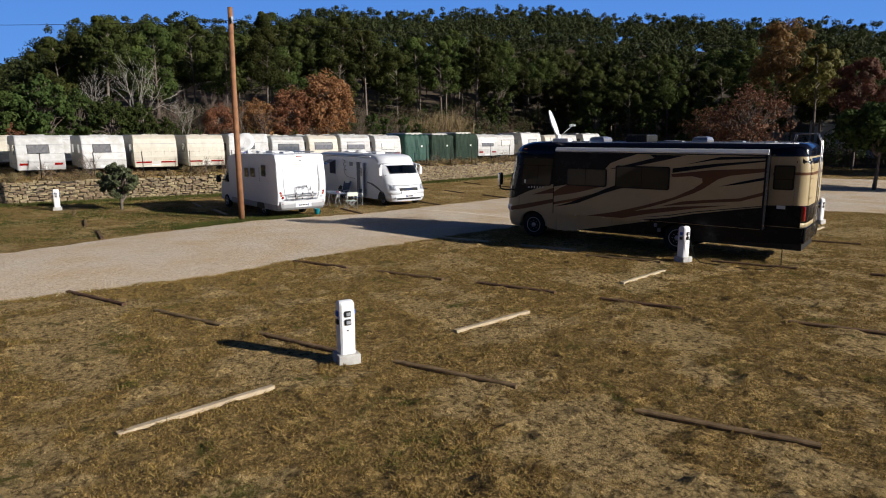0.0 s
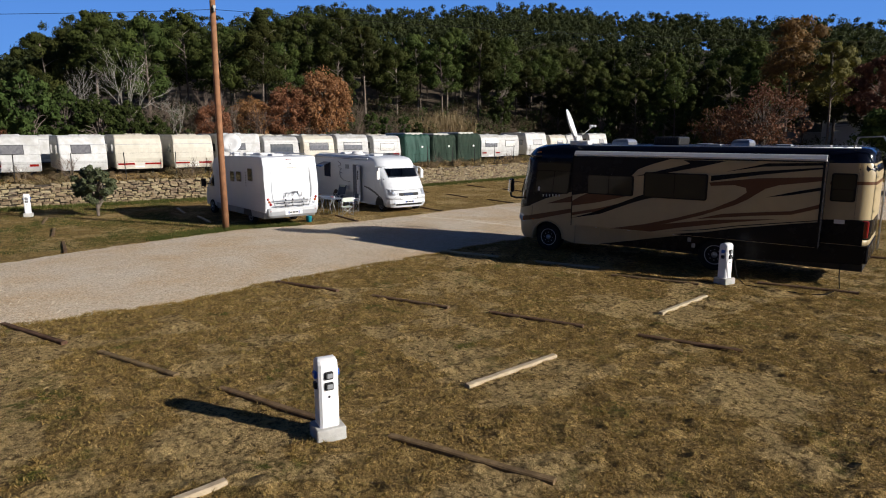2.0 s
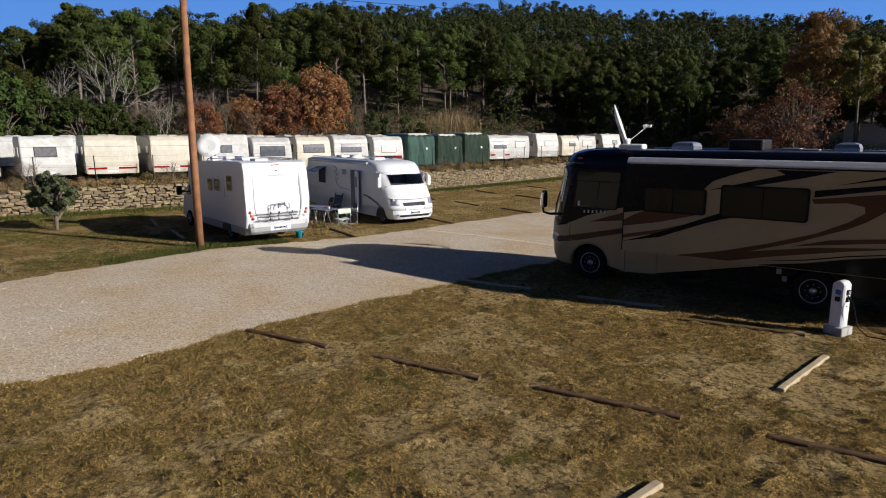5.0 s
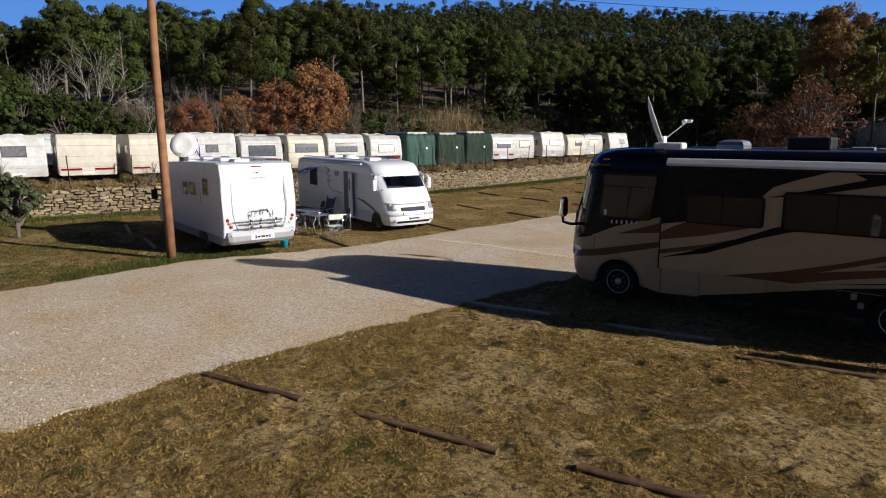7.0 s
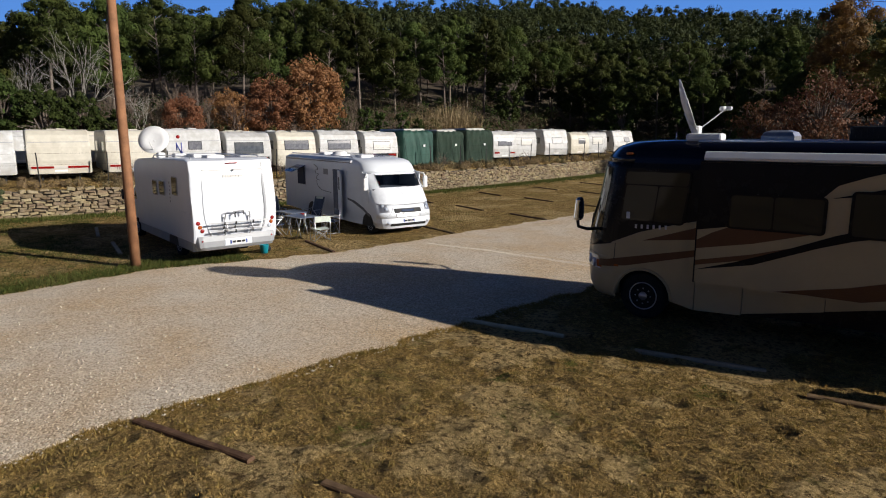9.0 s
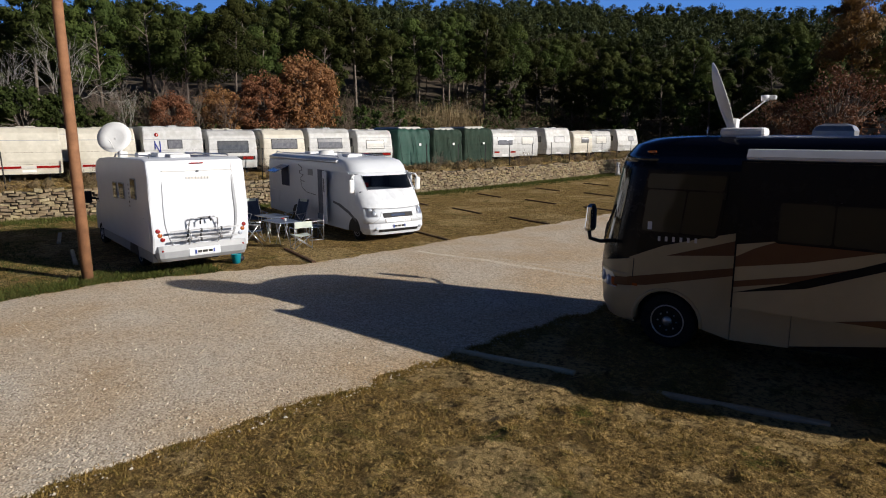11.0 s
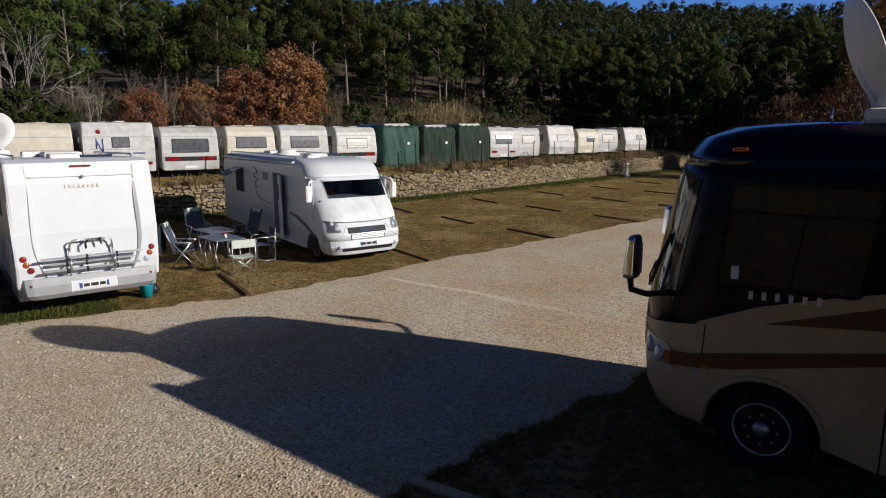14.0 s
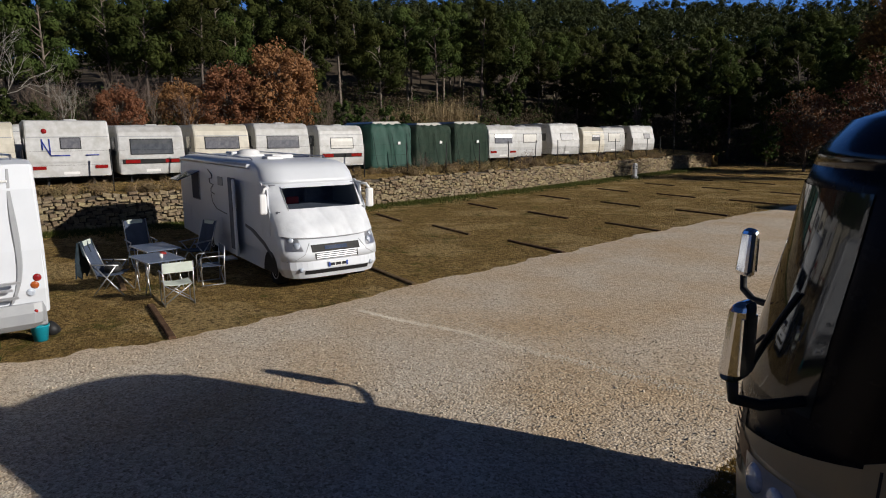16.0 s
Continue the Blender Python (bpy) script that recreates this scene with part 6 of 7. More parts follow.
        tube(bm, [(-1.02, s * 1.10, 2.14), (-0.92, s * 1.22, 2.12), (-0.88, s * 1.27, 2.02)], 0.03, 6)
        mr = part("mirror", bm, M_WHITEPLAST, e, "long white hanging mirror")
        bm = bmesh.new()
        box(bm, -0.95, -0.82, s * 1.28 - 0.085, s * 1.28 + 0.085, 1.58, 2.02, 0.045, 2)
        part("case", bm, M_WHITEPLAST, mr)
        for x in (-0.98, -5.95):
            wheel(e, x, s * 1.06, 0.33, 0.2, s, 0.22, M_ALU)
    # skirts with arches
    def arc(cx, r=0.43):
        return [(cx + r * math.cos(radians(a)), 0.30 + r * 0.95 * math.sin(radians(a))) for a in range(180, -1, -15)]
    for s in (-1, 1):
        a, b = (W - 0.05, W - 0.002) if s > 0 else (-W + 0.002, -W + 0.05)
        side_panel("side_skirt", [(-8.95, 0.615), (-8.95, 0.34)] + arc(-5.95) + [(-5.3, 0.28), (-1.5, 0.28)] + arc(-1.0, 0.40)[:-3] + [(-0.66, 0.40)] + [(-0.66, 0.615)], a, b, M_WHITE, e)
        # arch openings closed by flat black half-discs, the hollow's shade as colour
        side_panel("wheel_well", [(-1.0 + 0.42 * math.cos(radians(t)), 0.30 + 0.46 * math.sin(radians(t))) for t in range(0, 181, 15)], min(s * (W - 0.004), s * (W + 0.003)), max(s * (W - 0.004), s * (W + 0.003)), M_BLACKPLAST, e)
        side_panel("wheel_well", [(-5.95 + 0.46 * math.cos(radians(t)), 0.30 + 0.46 * math.sin(radians(t))) for t in range(0, 181, 15)], min(s * (W - 0.004), s * (W + 0.003)), max(s * (W - 0.004), s * (W + 0.003)), M_BLACKPLAST, e)
    bm = bmesh.new()
    box(bm, -8.87, -0.6, -0.85, 0.85, 0.3, 0.64)
    part("chassis", bm, M_BLACKPLAST, e)
    # open door, on the side away from the sun
    R = -W
    # solid dark panel: the unlit opening is painted on, not cut
    bm = bmesh.new()
    box(bm, -3.84, -3.28, R - 0.006, R + 0.3, 0.42, 2.22)
    part("doorway", bm, M_DARKIN, e, "doorway as a solid panel, its inner shade painted dark")
    bm = bmesh.new()
    tmp = bmesh.new()
    box(tmp, 0.0, 0.6, -0.035, 0.035, 0.40, 2.20, 0.02)
    merge(bm, tmp, pose(-3.28, R - 0.04, 0, 0, 0, -16))
    door = part("entrance_door", bm, M_WHITE, e, "white entrance door swung open")
    bm = bmesh.new()
    tmp = bmesh.new()
    box(tmp, 0.15, 0.45, -0.045, 0.045, 1.45, 1.95, 0.02)
    merge(bm, tmp, pose(-3.28, R - 0.04, 0, 0, 0, -16))
    part("door_window", bm, M_GLASS, door)
    bm = bmesh.new()
    box(bm, -3.8, -3.3, R - 0.32, R - 0.02, 0.20, 0.24, 0.01)
    part("step", bm, M_ALU, e)
    # windows, hatch propped open at the rear, markings
    side_window(e, -7.42, -6.6, 1.42, 2.24, R, -1, M_DUSKBLUE)
    bm = bmesh.new()
    prism(bm, [(R - 0.01, 2.26), (R - 0.62, 2.02), (R - 0.61, 2.0), (R - 0.01, 2.235)], "x", -7.47, -6.55)
    part("top_hung_window", bm, M_BLUEWIN, e, "blue-tinted window propped open")
    side_window(e, -2.55, -1.75, 1.62, 2.18, W, 1)
    side_window(e, -5.8, -4.8, 1.62, 2.18, W, 1)
    bm = bmesh.new()
    box(bm, -4.72, -4.28, R - 0.012, R, 1.97, 2.2, 0.01)
    part("vent_panel", bm, M_GREYPLAST, e)
    for pts in ([(-5.65, 2.34), (-5.3, 2.22), (-5.3, 2.12), (-5.55, 2.1), (-5.5, 1.98), (-5.15, 1.95), (-5.4, 1.86), (-5.45, 1.74), (-5.1, 1.70)], [(-5.45, 1.70), (-5.32, 1.46), (-4.95, 1.32), (-4.05, 1.27)]):
        bm = bmesh.new()
        tube(bm, [(x, R - 0.001, z) for x, z in pts], 0.014, 4)
        part("graphic_line", bm, M_SLATE, e)
    bm = bmesh.new()
    prism(bm, [(-2.6, 1.12), (-2.6, 1.19), (-2.0, 1.12), (-1.3, 0.92), (-0.85, 0.70), (-0.85, 0.62), (-1.4, 0.84), (-2.2, 1.06)], "y", R - 0.006, R)
    part("graphic_band", bm, M_SLATE, e)
    for x0, x1, z0, z1 in ((-8.5, -7.8, 0.72, 1.2), (-5.1, -4.5, 0.70, 1.15)):
        bm = bmesh.new()
        box(bm, x0, x1, R - 0.010, R + 0.01, z0, z1, 0.01)
        part("locker_door", bm, M_WHITE, e)
    # roof: awning, rails, dome, vents, panel
    bm = bmesh.new()
    tube(bm, [(-8.7, R + 0.02, 2.55), (-2.2, R + 0.02, 2.55)], 0.06, 8)
    part("awning_case", bm, M_ALU, e, "long pale awning case")
    for s in (-1, 1):
        bm = bmesh.new()
        tube(bm, [(-8.6, s * 0.92, 2.66), (-8.5, s * 0.92, 2.74), (-2.6, s * 0.92, 2.72), (-2.4, s * 0.92, 2.62)], 0.018, 6)
        part("roof_rail", bm, M_ALU, e)
    bm = bmesh.new()
    disc_ring(bm, (-5.3, -0.1, 2.64), (0, 0, 1), [(0, 0.42), (0.09, 0.42), (0.10, 0.30), (0.17, 0.30), (0.22, 0.2), (0.24, 0.02)], 24)
    part("roof_dome", bm, M_WHITEPLAST, e, "white domed roof unit")
    for x, y, w, h in ((-3.5, 0.1, 0.28, 0.12), (-2.75, -0.35, 0.2, 0.10), (-7.2, 0.2, 0.3, 0.12)):
        bm = bmesh.new()
        box(bm, x - w, x + w, y - w, y + w, 2.63, 2.65 + h, 0.035, 2)
        part("roof_hatch", bm, M_WHITEPLAST, e, "white roof hatch")
    bm = bmesh.new()
    box(bm, -4.5, -3.3, 0.35, 0.85, 2.68, 2.72, 0.01)
    part("solar_panel", bm, M_SOLAR, e)


build_liner()

M_CREAM = surf("cream_aluminium", (0.58, 0.54, 0.45), (0.49, 0.455, 0.375), 3, 0.5, 0.15, 30, c3=(0.36, 0.32, 0.24), scale3=1.3, amount3=0.6)
M_OLDWHITE = surf("weathered_white", (0.55, 0.55, 0.545), (0.44, 0.44, 0.43), 4, 0.5, 0.15, 30, c3=(0.30, 0.28, 0.24), scale3=1.7, amount3=0.6, vary=0.1)
M_SIDEGREY = surf("dull_caravan_side", (0.55, 0.54, 0.50), (0.46, 0.45, 0.41), 3, 0.5, 0.15, 30, c3=(0.34, 0.32, 0.28), scale3=1.1, amount3=0.6)
M_BLIND = surf("pale_blind", (0.62, 0.60, 0.55), (0.54, 0.52, 0.47), 5, 0.35, coat=0.3)
M_VANGLASS = surf("smoked_acrylic", (0.05, 0.055, 0.06), (0.10, 0.10, 0.10), 3, 0.12, coat=0.4)
M_CURTAIN = surf("curtained_window", (0.17, 0.165, 0.17), (0.10, 0.10, 0.11), 6, 0.2, coat=0.4)
M_NAVYGRAPHIC = surf("blue_graphic", (0.03, 0.05, 0.30), (0.025, 0.04, 0.24), 4, 0.4)
M_TARP = surf("green_tarpaulin", (0.010, 0.060, 0.042), (0.007, 0.042, 0.030), 1.5, 0.7, 0.8, 7, c3=(0.02, 0.08, 0.055), scale3=0.9)
M_NET = surf("dark_green_netting", (0.010, 0.026, 0.016), (0.016, 0.036, 0.022), 2.5, 0.9, 1.0, 22, c3=(0.030, 0.042, 0.026), scale3=2.0)


def van_profile(style, h, ln):
    """Side outline from the near end (x = 0) back to the far end."""
    if style == "round":
        near = [(0.0, 0.32), (0.06, 0.95), (0.02, 1.55), (-0.10, h - 0.25), (-0.32, h - 0.03)]
    elif style == "slant":
        near = [(0.0, 0.32), (0.10, 0.85), (0.06, 1.25), (-0.28, h - 0.12), (-0.42, h)]
    else:
        near = [(0.0, 0.32), (0.03, 0.9), (0.0, 1.6), (-0.05, h - 0.2), (-0.16, h - 0.02)]
    return near + [(-0.6, h + 0.02), (-ln + 0.7, h + 0.02), (-ln + 0.3, h - 0.1), (-ln, 1.3), (-ln, 0.32)]


def near_x(prof, z):
    pts = [p for p in prof if p[0] > -0.45][:5]
    for (xa, za), (xb, zb) in zip(pts, pts[1:]):
        if za <= z <= zb:
            return xa + (xb - xa) * (z - za) / (zb - za)
    return pts[-1][0]


def strip(bm, prof, y0, y1, z0, z1, lift, nz=3):
    """A thin panel lying on the near end of a caravan."""
    rows = []
    for j in range(nz + 1):
        z = z0 + (z1 - z0) * j / nz
        x = near_x(prof, z)
        rows.append([(x + lift, y0, z), (x + lift, y1, z), (x - 0.02, y1, z), (x - 0.02, y0, z)])
    loft(bm, rows)


def caravan(x, y, z, turn, w=2.2, h=2.3, ln=5.0, style="box", body=None, window=(1.0, 0.42, 1.28, 0.0), glass=None, lights="pair", ribs=0, graphic=False, label="", group="stored caravans"):
    body = body or M_OLDWHITE
    e = thing("caravan", pose(x, y, z, 0, 0, turn), label, "caravan", group)
    prof = van_profile(style, h, ln)
    bm = bmesh.new()
    prism(bm, prof, "y", -w / 2, w / 2, 0.07)
    part("body", bm, body, e)
    for s in (-1, 1):
        bm = bmesh.new()
        a, b = sorted((s * w / 2, s * (w / 2 + 0.004)))
        prism(bm, [(-0.55, 0.5), (-0.62, h - 0.3), (-ln + 0.8, h - 0.3), (-ln + 0.35, 0.5)], "y", a, b)
        part("side_sheet", bm, M_SIDEGREY, e)
        for wx in (-1.1, -ln + 1.3):
            bm = bmesh.new()
            a, b = sorted((s * (w / 2 - 0.01), s * (w / 2 + 0.02)))
            prism(bm, rounded(wx - 0.42, wx + 0.42, 1.25, 1.75, 0.06), "y", a, b)
            part("side_window", bm, M_VANGLASS, e)
        wheel(e, -ln * 0.52, s * (w / 2 - 0.06), 0.31, 0.18, s, 0.18, M_ALU)
    if window:
        ww, wh, wz, wy = window
        bm = bmesh.new()
        strip(bm, prof, wy - ww / 2 - 0.03, wy + ww / 2 + 0.03, wz - 0.03, wz + wh + 0.03, 0.018)
        win = part("window", bm, M_BLACKPLAST, e)
        bm = bmesh.new()
        strip(bm, prof, wy - ww / 2, wy + ww / 2, wz, wz + wh, 0.026)
        part("pane", bm, glass or M_VANGLASS, win)
    if lights == "pair":
        for s in (-1, 1):
            bm = bmesh.new()
            strip(bm, prof, s * (w / 2 - 0.14) - (0.0 if s < 0 else 0.42), s * (w / 2 - 0.14) + (0.42 if s < 0 else 0.0), 0.60, 0.72, 0.03, 1)
            part("tail_light", bm, M_RED, e)
    elif lights == "band":
        bm = bmesh.new()
        strip(bm, prof, -w / 2 + 0.08, w / 2 - 0.08, 0.56, 0.68, 0.02, 1)
        band = part("light_band", bm, M_BLIND, e)
        for a, b in ((-w / 2 + 0.1, -0.28), (0.28, w / 2 - 0.1)):
            bm = bmesh.new()
            strip(bm, prof, a, b, 0.57, 0.67, 0.03, 1)
            part("tail_light", bm, M_RED, band)
    elif lights == "dark":
        bm = bmesh.new()
        strip(bm, prof, -w / 2 + 0.12, w / 2 - 0.12, 0.72, 0.90, 0.02, 1)
        band = part("light_band", bm, M_BLACKPLAST, e)
        for s in (-1, 1):
            bm = bmesh.new()
            strip(bm, prof, s * 0.72 - 0.26, s * 0.72 + 0.26, 0.74, 0.88, 0.03, 1)
            part("tail_light", bm, M_RED, band)
    for k in range(ribs):
        bm = bmesh.new()
        yy = -w / 2 + 0.2 + (w - 0.4) * k / max(ribs - 1, 1)
        strip(bm, prof, yy - 0.012, yy + 0.012, 0.85, 1.68, 0.012)
        part("rib", bm, body, e)
    bm = bmesh.new()
    strip(bm, prof, -w / 2 + 0.05, w / 2 - 0.05, 1.755, 1.785, 0.012, 1)
    part("seam_trim", bm, M_GREYPLAST, e)
    bm = bmesh.new()
    strip(bm, prof, -0.26, 0.26, 0.40, 0.50, 0.015, 1)
    part("number_plate", bm, M_PLATE, e)
    if graphic:
        for pts in ([(0.85, 1.62), (0.62, 1.12)], [(0.62, 1.70), (0.62, 1.12)], [(0.85, 1.70), (0.85, 1.30)], [(0.62, 1.10), (0.0, 1.10)], [(-0.5, 1.10), (-0.95, 1.10)]):
            bm = bmesh.new()
            tube(bm, [(near_x(prof, zz) + 0.01, -yy, zz) for yy, zz in pts], 0.028, 4)
            part("graphic", bm, M_NAVYGRAPHIC, e)
        bm = bmesh.new()
        disc_ring(bm, (near_x(prof, 1.98) - 0.01, -0.75, 1.98), (1, 0, 0.1), [(0, 0.09), (0.025, 0.09), (0.03, 0.01)], 14)
        part("badge", bm, M_RED, e)
    for hx, hy in ((-1.2, 0.2), (-ln * 0.6, -0.1), (-ln + 1.2, 0.3)):
        bm = bmesh.new()
        box(bm, hx - 0.22, hx + 0.22, hy - 0.22, hy + 0.22, h, h + 0.07, 0.03)
        part("roof_hatch", bm, body, e)
    bm = bmesh.new()
    for s in (-0.75, 0.75):
        box(bm, -0.5, -0.42, s - 0.04, s + 0.04, 0.0, 0.36)
    box(bm, -ln + 0.2, -0.25, -w / 2 + 0.25, w / 2 - 0.25, 0.26, 0.34)
    part("chassis", bm, M_BLACKPLAST, e)
    return e


def covered(x, y, z, turn, w, h, mat, label):
    """A caravan under a sagging cover with vertical folds and a pale roof sheet."""
    e = thing("covered_caravan", pose(x, y, z, 0, 0, turn), label, "caravan", "stored caravans")
    rng = random.Random(int(y * 10))
    bm = bmesh.new()
    ring0 = []
    n = 22
    for k in range(n + 1):
        ring0.append((0.0, -w / 2 + w * k / n))
    outline = ring0 + [(-4.6, w / 2), (-4.6, -w / 2)]
    rings = []
    for zz in (0.02, 0.25, 0.5, 0.75, 1.0, 1.25, 1.5, 1.75, h - 0.25, h - 0.05, h + 0.03):
        inset = 0.0 if zz < h - 0.2 else (0.06 if zz < h else 0.22)
        row = []
        for i, (a, b) in enumerate(outline):
            fold = 0.10 * noise.noise((i * 0.23, zz * 0.8, y)) + 0.06 * noise.noise((i * 0.7 + zz * 0.5, zz * 1.7, y + 3)) + 0.012 * rng.uniform(-1, 1)
            spread = 0.10 * max(0, 0.6 - zz)
            row.append((a + (fold + spread - inset if a == 0 else inset), b * (1 - inset * 0.7), zz + (0.05 * math.sin(i * 1.3) if zz > h - 0.1 else 0)))
        rings.append(row)
    loft(bm, rings, smooth=True)
    part("cover", bm, mat, e)
    bm = bmesh.new()
    loft(bm, [[(-0.5, -w / 2 + 0.3, h + 0.02), (-4.3, -w / 2 + 0.3, h + 0.02), (-4.3, w / 2 - 0.2, h + 0.02), (-0.5, w / 2 - 0.2, h + 0.02)],
              [(-0.7, -w / 2 + 0.5, h + 0.16), (-4.1, -w / 2 + 0.5, h + 0.16), (-4.1, w / 2 - 0.4, h + 0.18), (-0.7, w / 2 - 0.4, h + 0.18)]])
    part("roof_sheet", bm, M_BLIND, e, "pale weathered roof sheet")
    bm = bmesh.new()
    box(bm, 0.06, 0.085, 0.35, 0.50, 1.25, 1.40, 0.01)
    part("tag", bm, M_PLATE, e)
    bm = bmesh.new()
    for yy in (-w / 2 + 0.1, 0.0, w / 2 - 0.15):
        tube(bm, [(0.10, yy, h - 0.4), (0.16, yy + 0.12, 0.7), (0.3, yy + 0.2, 0.02)], 0.010, 4)
    part("tie_rope", bm, M_CABLE, e)


def build_vans():
    def at(yc, **k):
        xf = along(WALL, yc) - 2.15
        return xf, yc, height(xf - 2, yc) - 0.05
    w1, w2 = "white", "cream"
    caravan(*at(-5.7), 3, 2.3, 2.25, 5.2, "round", M_OLDWHITE, (0.9, 0.42, 1.25, 0), M_CURTAIN, "pair", label="weathered white caravan with a curtained rear window")
    caravan(*at(-1.75), 2, 2.45, 2.3, 5.4, "slant", M_OLDWHITE, (1.05, 0.46, 1.30, -0.1), M_CURTAIN, "pair", 0, label="old white caravan with red lights and curtains")
    caravan(*at(1.55), 1, 2.4, 2.28, 5.0, "slant", M_OLDWHITE, (0.95, 0.44, 1.30, -0.1), M_CURTAIN, None, 0, label="white caravan half hidden by dry shrubs")
    caravan(*at(4.45), -2, 2.55, 2.32, 5.2, "round", M_CREAM, None, None, "band", 9, label="cream caravan with a red and white light band")
    caravan(*at(7.55), -2, 2.35, 2.3, 5.2, "round", M_CREAM, None, None, "band", 8, label="cream caravan without a rear window")
    caravan(*at(10.4), -1, 2.7, 2.36, 5.6, "box", M_OLDWHITE, (0.62, 0.36, 1.36, 0.05), M_CURTAIN, "pair", 0, True, label="white caravan with a blue angular graphic")
    caravan(*at(13.2), -2, 2.4, 2.18, 4.8, "round", M_OLDWHITE, (1.5, 0.55, 1.10, 0.0), M_VANGLASS, "dark", label="white caravan with a wide dark window")
    caravan(*at(16.0), -4, 2.25, 2.22, 4.8, "round", M_CREAM, (1.35, 0.46, 1.25, 0.0), M_CURTAIN, None, label="cream round-edged caravan with a grey window")
    caravan(*at(18.75), -4, 2.45, 2.28, 5.0, "round", M_OLDWHITE, (1.4, 0.50, 1.22, 0.0), M_CURTAIN, "pair", label="stained white caravan with red corner lights")
    caravan(*at(21.75), -5, 2.25, 2.2, 4.8, "round", M_OLDWHITE, (1.1, 0.46, 1.15, 0.0), M_BLIND, "dark", label="white caravan with a closed pale blind")
    covered(*at(24.7), -5, 2.3, 2.25, M_TARP, "caravan under a green tarpaulin tied with ropes")
    covered(*at(27.7), -6, 2.2, 2.2, M_NET, "caravan under sagging dark green netting")
    covered(*at(30.7), -6, 2.3, 2.3, M_NET, "caravan wrapped in dark green netting")
    caravan(*at(33.7), -8, 2.1, 2.25, 4.8, "round", M_OLDWHITE, (1.2, 0.5, 1.2, 0.0), M_CURTAIN, "pair", label="white caravan beside the green covers")
    caravan(*at(36.4), -8, 2.1, 2.2, 4.8, "box", M_OLDWHITE, (1.0, 0.5, 1.2, 0.1), M_BLIND, None, label="small white caravan with a pale window")
    caravan(*at(40.9), -10, 2.4, 2.4, 5.4, "slant", M_OLDWHITE, (1.0, 0.42, 1.3, 0.1), M_CURTAIN, None, label="tall white caravan with a raked end")
    caravan(*at(44.8), -10, 2.0, 2.15, 4.6, "round", M_CREAM, (0.7, 0.4, 1.2, 0.2), M_CURTAIN, None, label="small cream caravan near the wall's end")
    caravan(*at(48.0), -11, 2.1, 2.15, 4.6, "box", M_OLDWHITE, (1.1, 0.6, 1.1, 0.0), M_BLIND, None, label="white caravan with a large blind")
    caravan(*at(53.2), -12, 2.4, 2.3, 5.0, "slant", M_OLDWHITE, (0.6, 0.4, 1.25, 0.4), M_CURTAIN, None, label="last white caravan of the row")
    for k, yc in enumerate((-3.2, 0.3, 3.2, 6.2, 9.0, 12.0, 15.2, 18.2, 21.0, 25.8, 31.5, 38.5)):
        xf = along(WALL, yc) - 9.2
        caravan(xf, yc, height(xf - 2, yc) - 0.05, -2, 2.2, 2.02, 4.6, "box" if k % 2 else "round", M_OLDWHITE if k % 3 else M_CREAM, None, None, None, label="pale caravan standing in the row behind", group="second row of caravans")


build_vans()


def build_fence():
    """Thin dark posts with wires along the top of the wall."""
    e = thing("wire_fence", pose(0, 0, 0), "rusty wire fence on thin dark posts", "fence")
    ys = list(np.arange(-10, 60, 2.7))
    tops = []
    for k, y in enumerate(ys):
        x = along(WALL, y) - 1.15
        z = height(x, y)
        lean = 0.05 * math.sin(k * 2.3)
        bm = bmesh.new()
        tube(bm, [(x, y, z - 0.2), (x + lean, y + lean, z + 1.55)], 0.028, 6)
        part("post", bm, M_BLACKPLAST, e)
        tops.append((x, y, z, lean))
    for h in (0.5, 1.0, 1.5):
        bm = bmesh.new()
        tube(bm, [(x + l * h / 1.55, y + l * h / 1.55, z + h) for x, y, z, l in tops], 0.004, 3)
        part("wire", bm, M_CABLE, e)


build_fence()

# timbers laid on the turf


def timber(x0, y0, x1, y1, mat, label, name="timber_marker", h=0.055, w=0.115):
    a, b = Vector((x0, y0, 0)), Vector((x1, y1, 0))
    ln = (b - a).length
    turn = math.degrees(math.atan2(y1 - y0, x1 - x0))
    k = noise.noise((x0 * 3.1, y0 * 2.7, 0.3))
    bm = bmesh.new()
    rings = []
    for i in range(9):
        x = -ln / 2 + ln * i / 8
        jy, jz = 0.008 * noise.noise((x0 + i, y0, 1.1)), 0.008 * noise.noise((x0, y0 + i, 5.1))
        prof = [(-w / 2, -0.06), (w / 2, -0.06), (w / 2, h * 0.7), (w * 0.36, h), (-w * 0.36, h), (-w / 2, h * 0.7)]
        rings.append([(x, py + jy, pz + jz) for py, pz in prof])
    loft(bm, rings)
    ob = new(name, mesh_of(bm, name, mat))
    ob.matrix_basis = pose((x0 + x1) / 2, (y0 + y1) / 2, 0, 1.5 * k, 0, turn)
    return tagged(ob, label, "timber", "timber pitch markers")


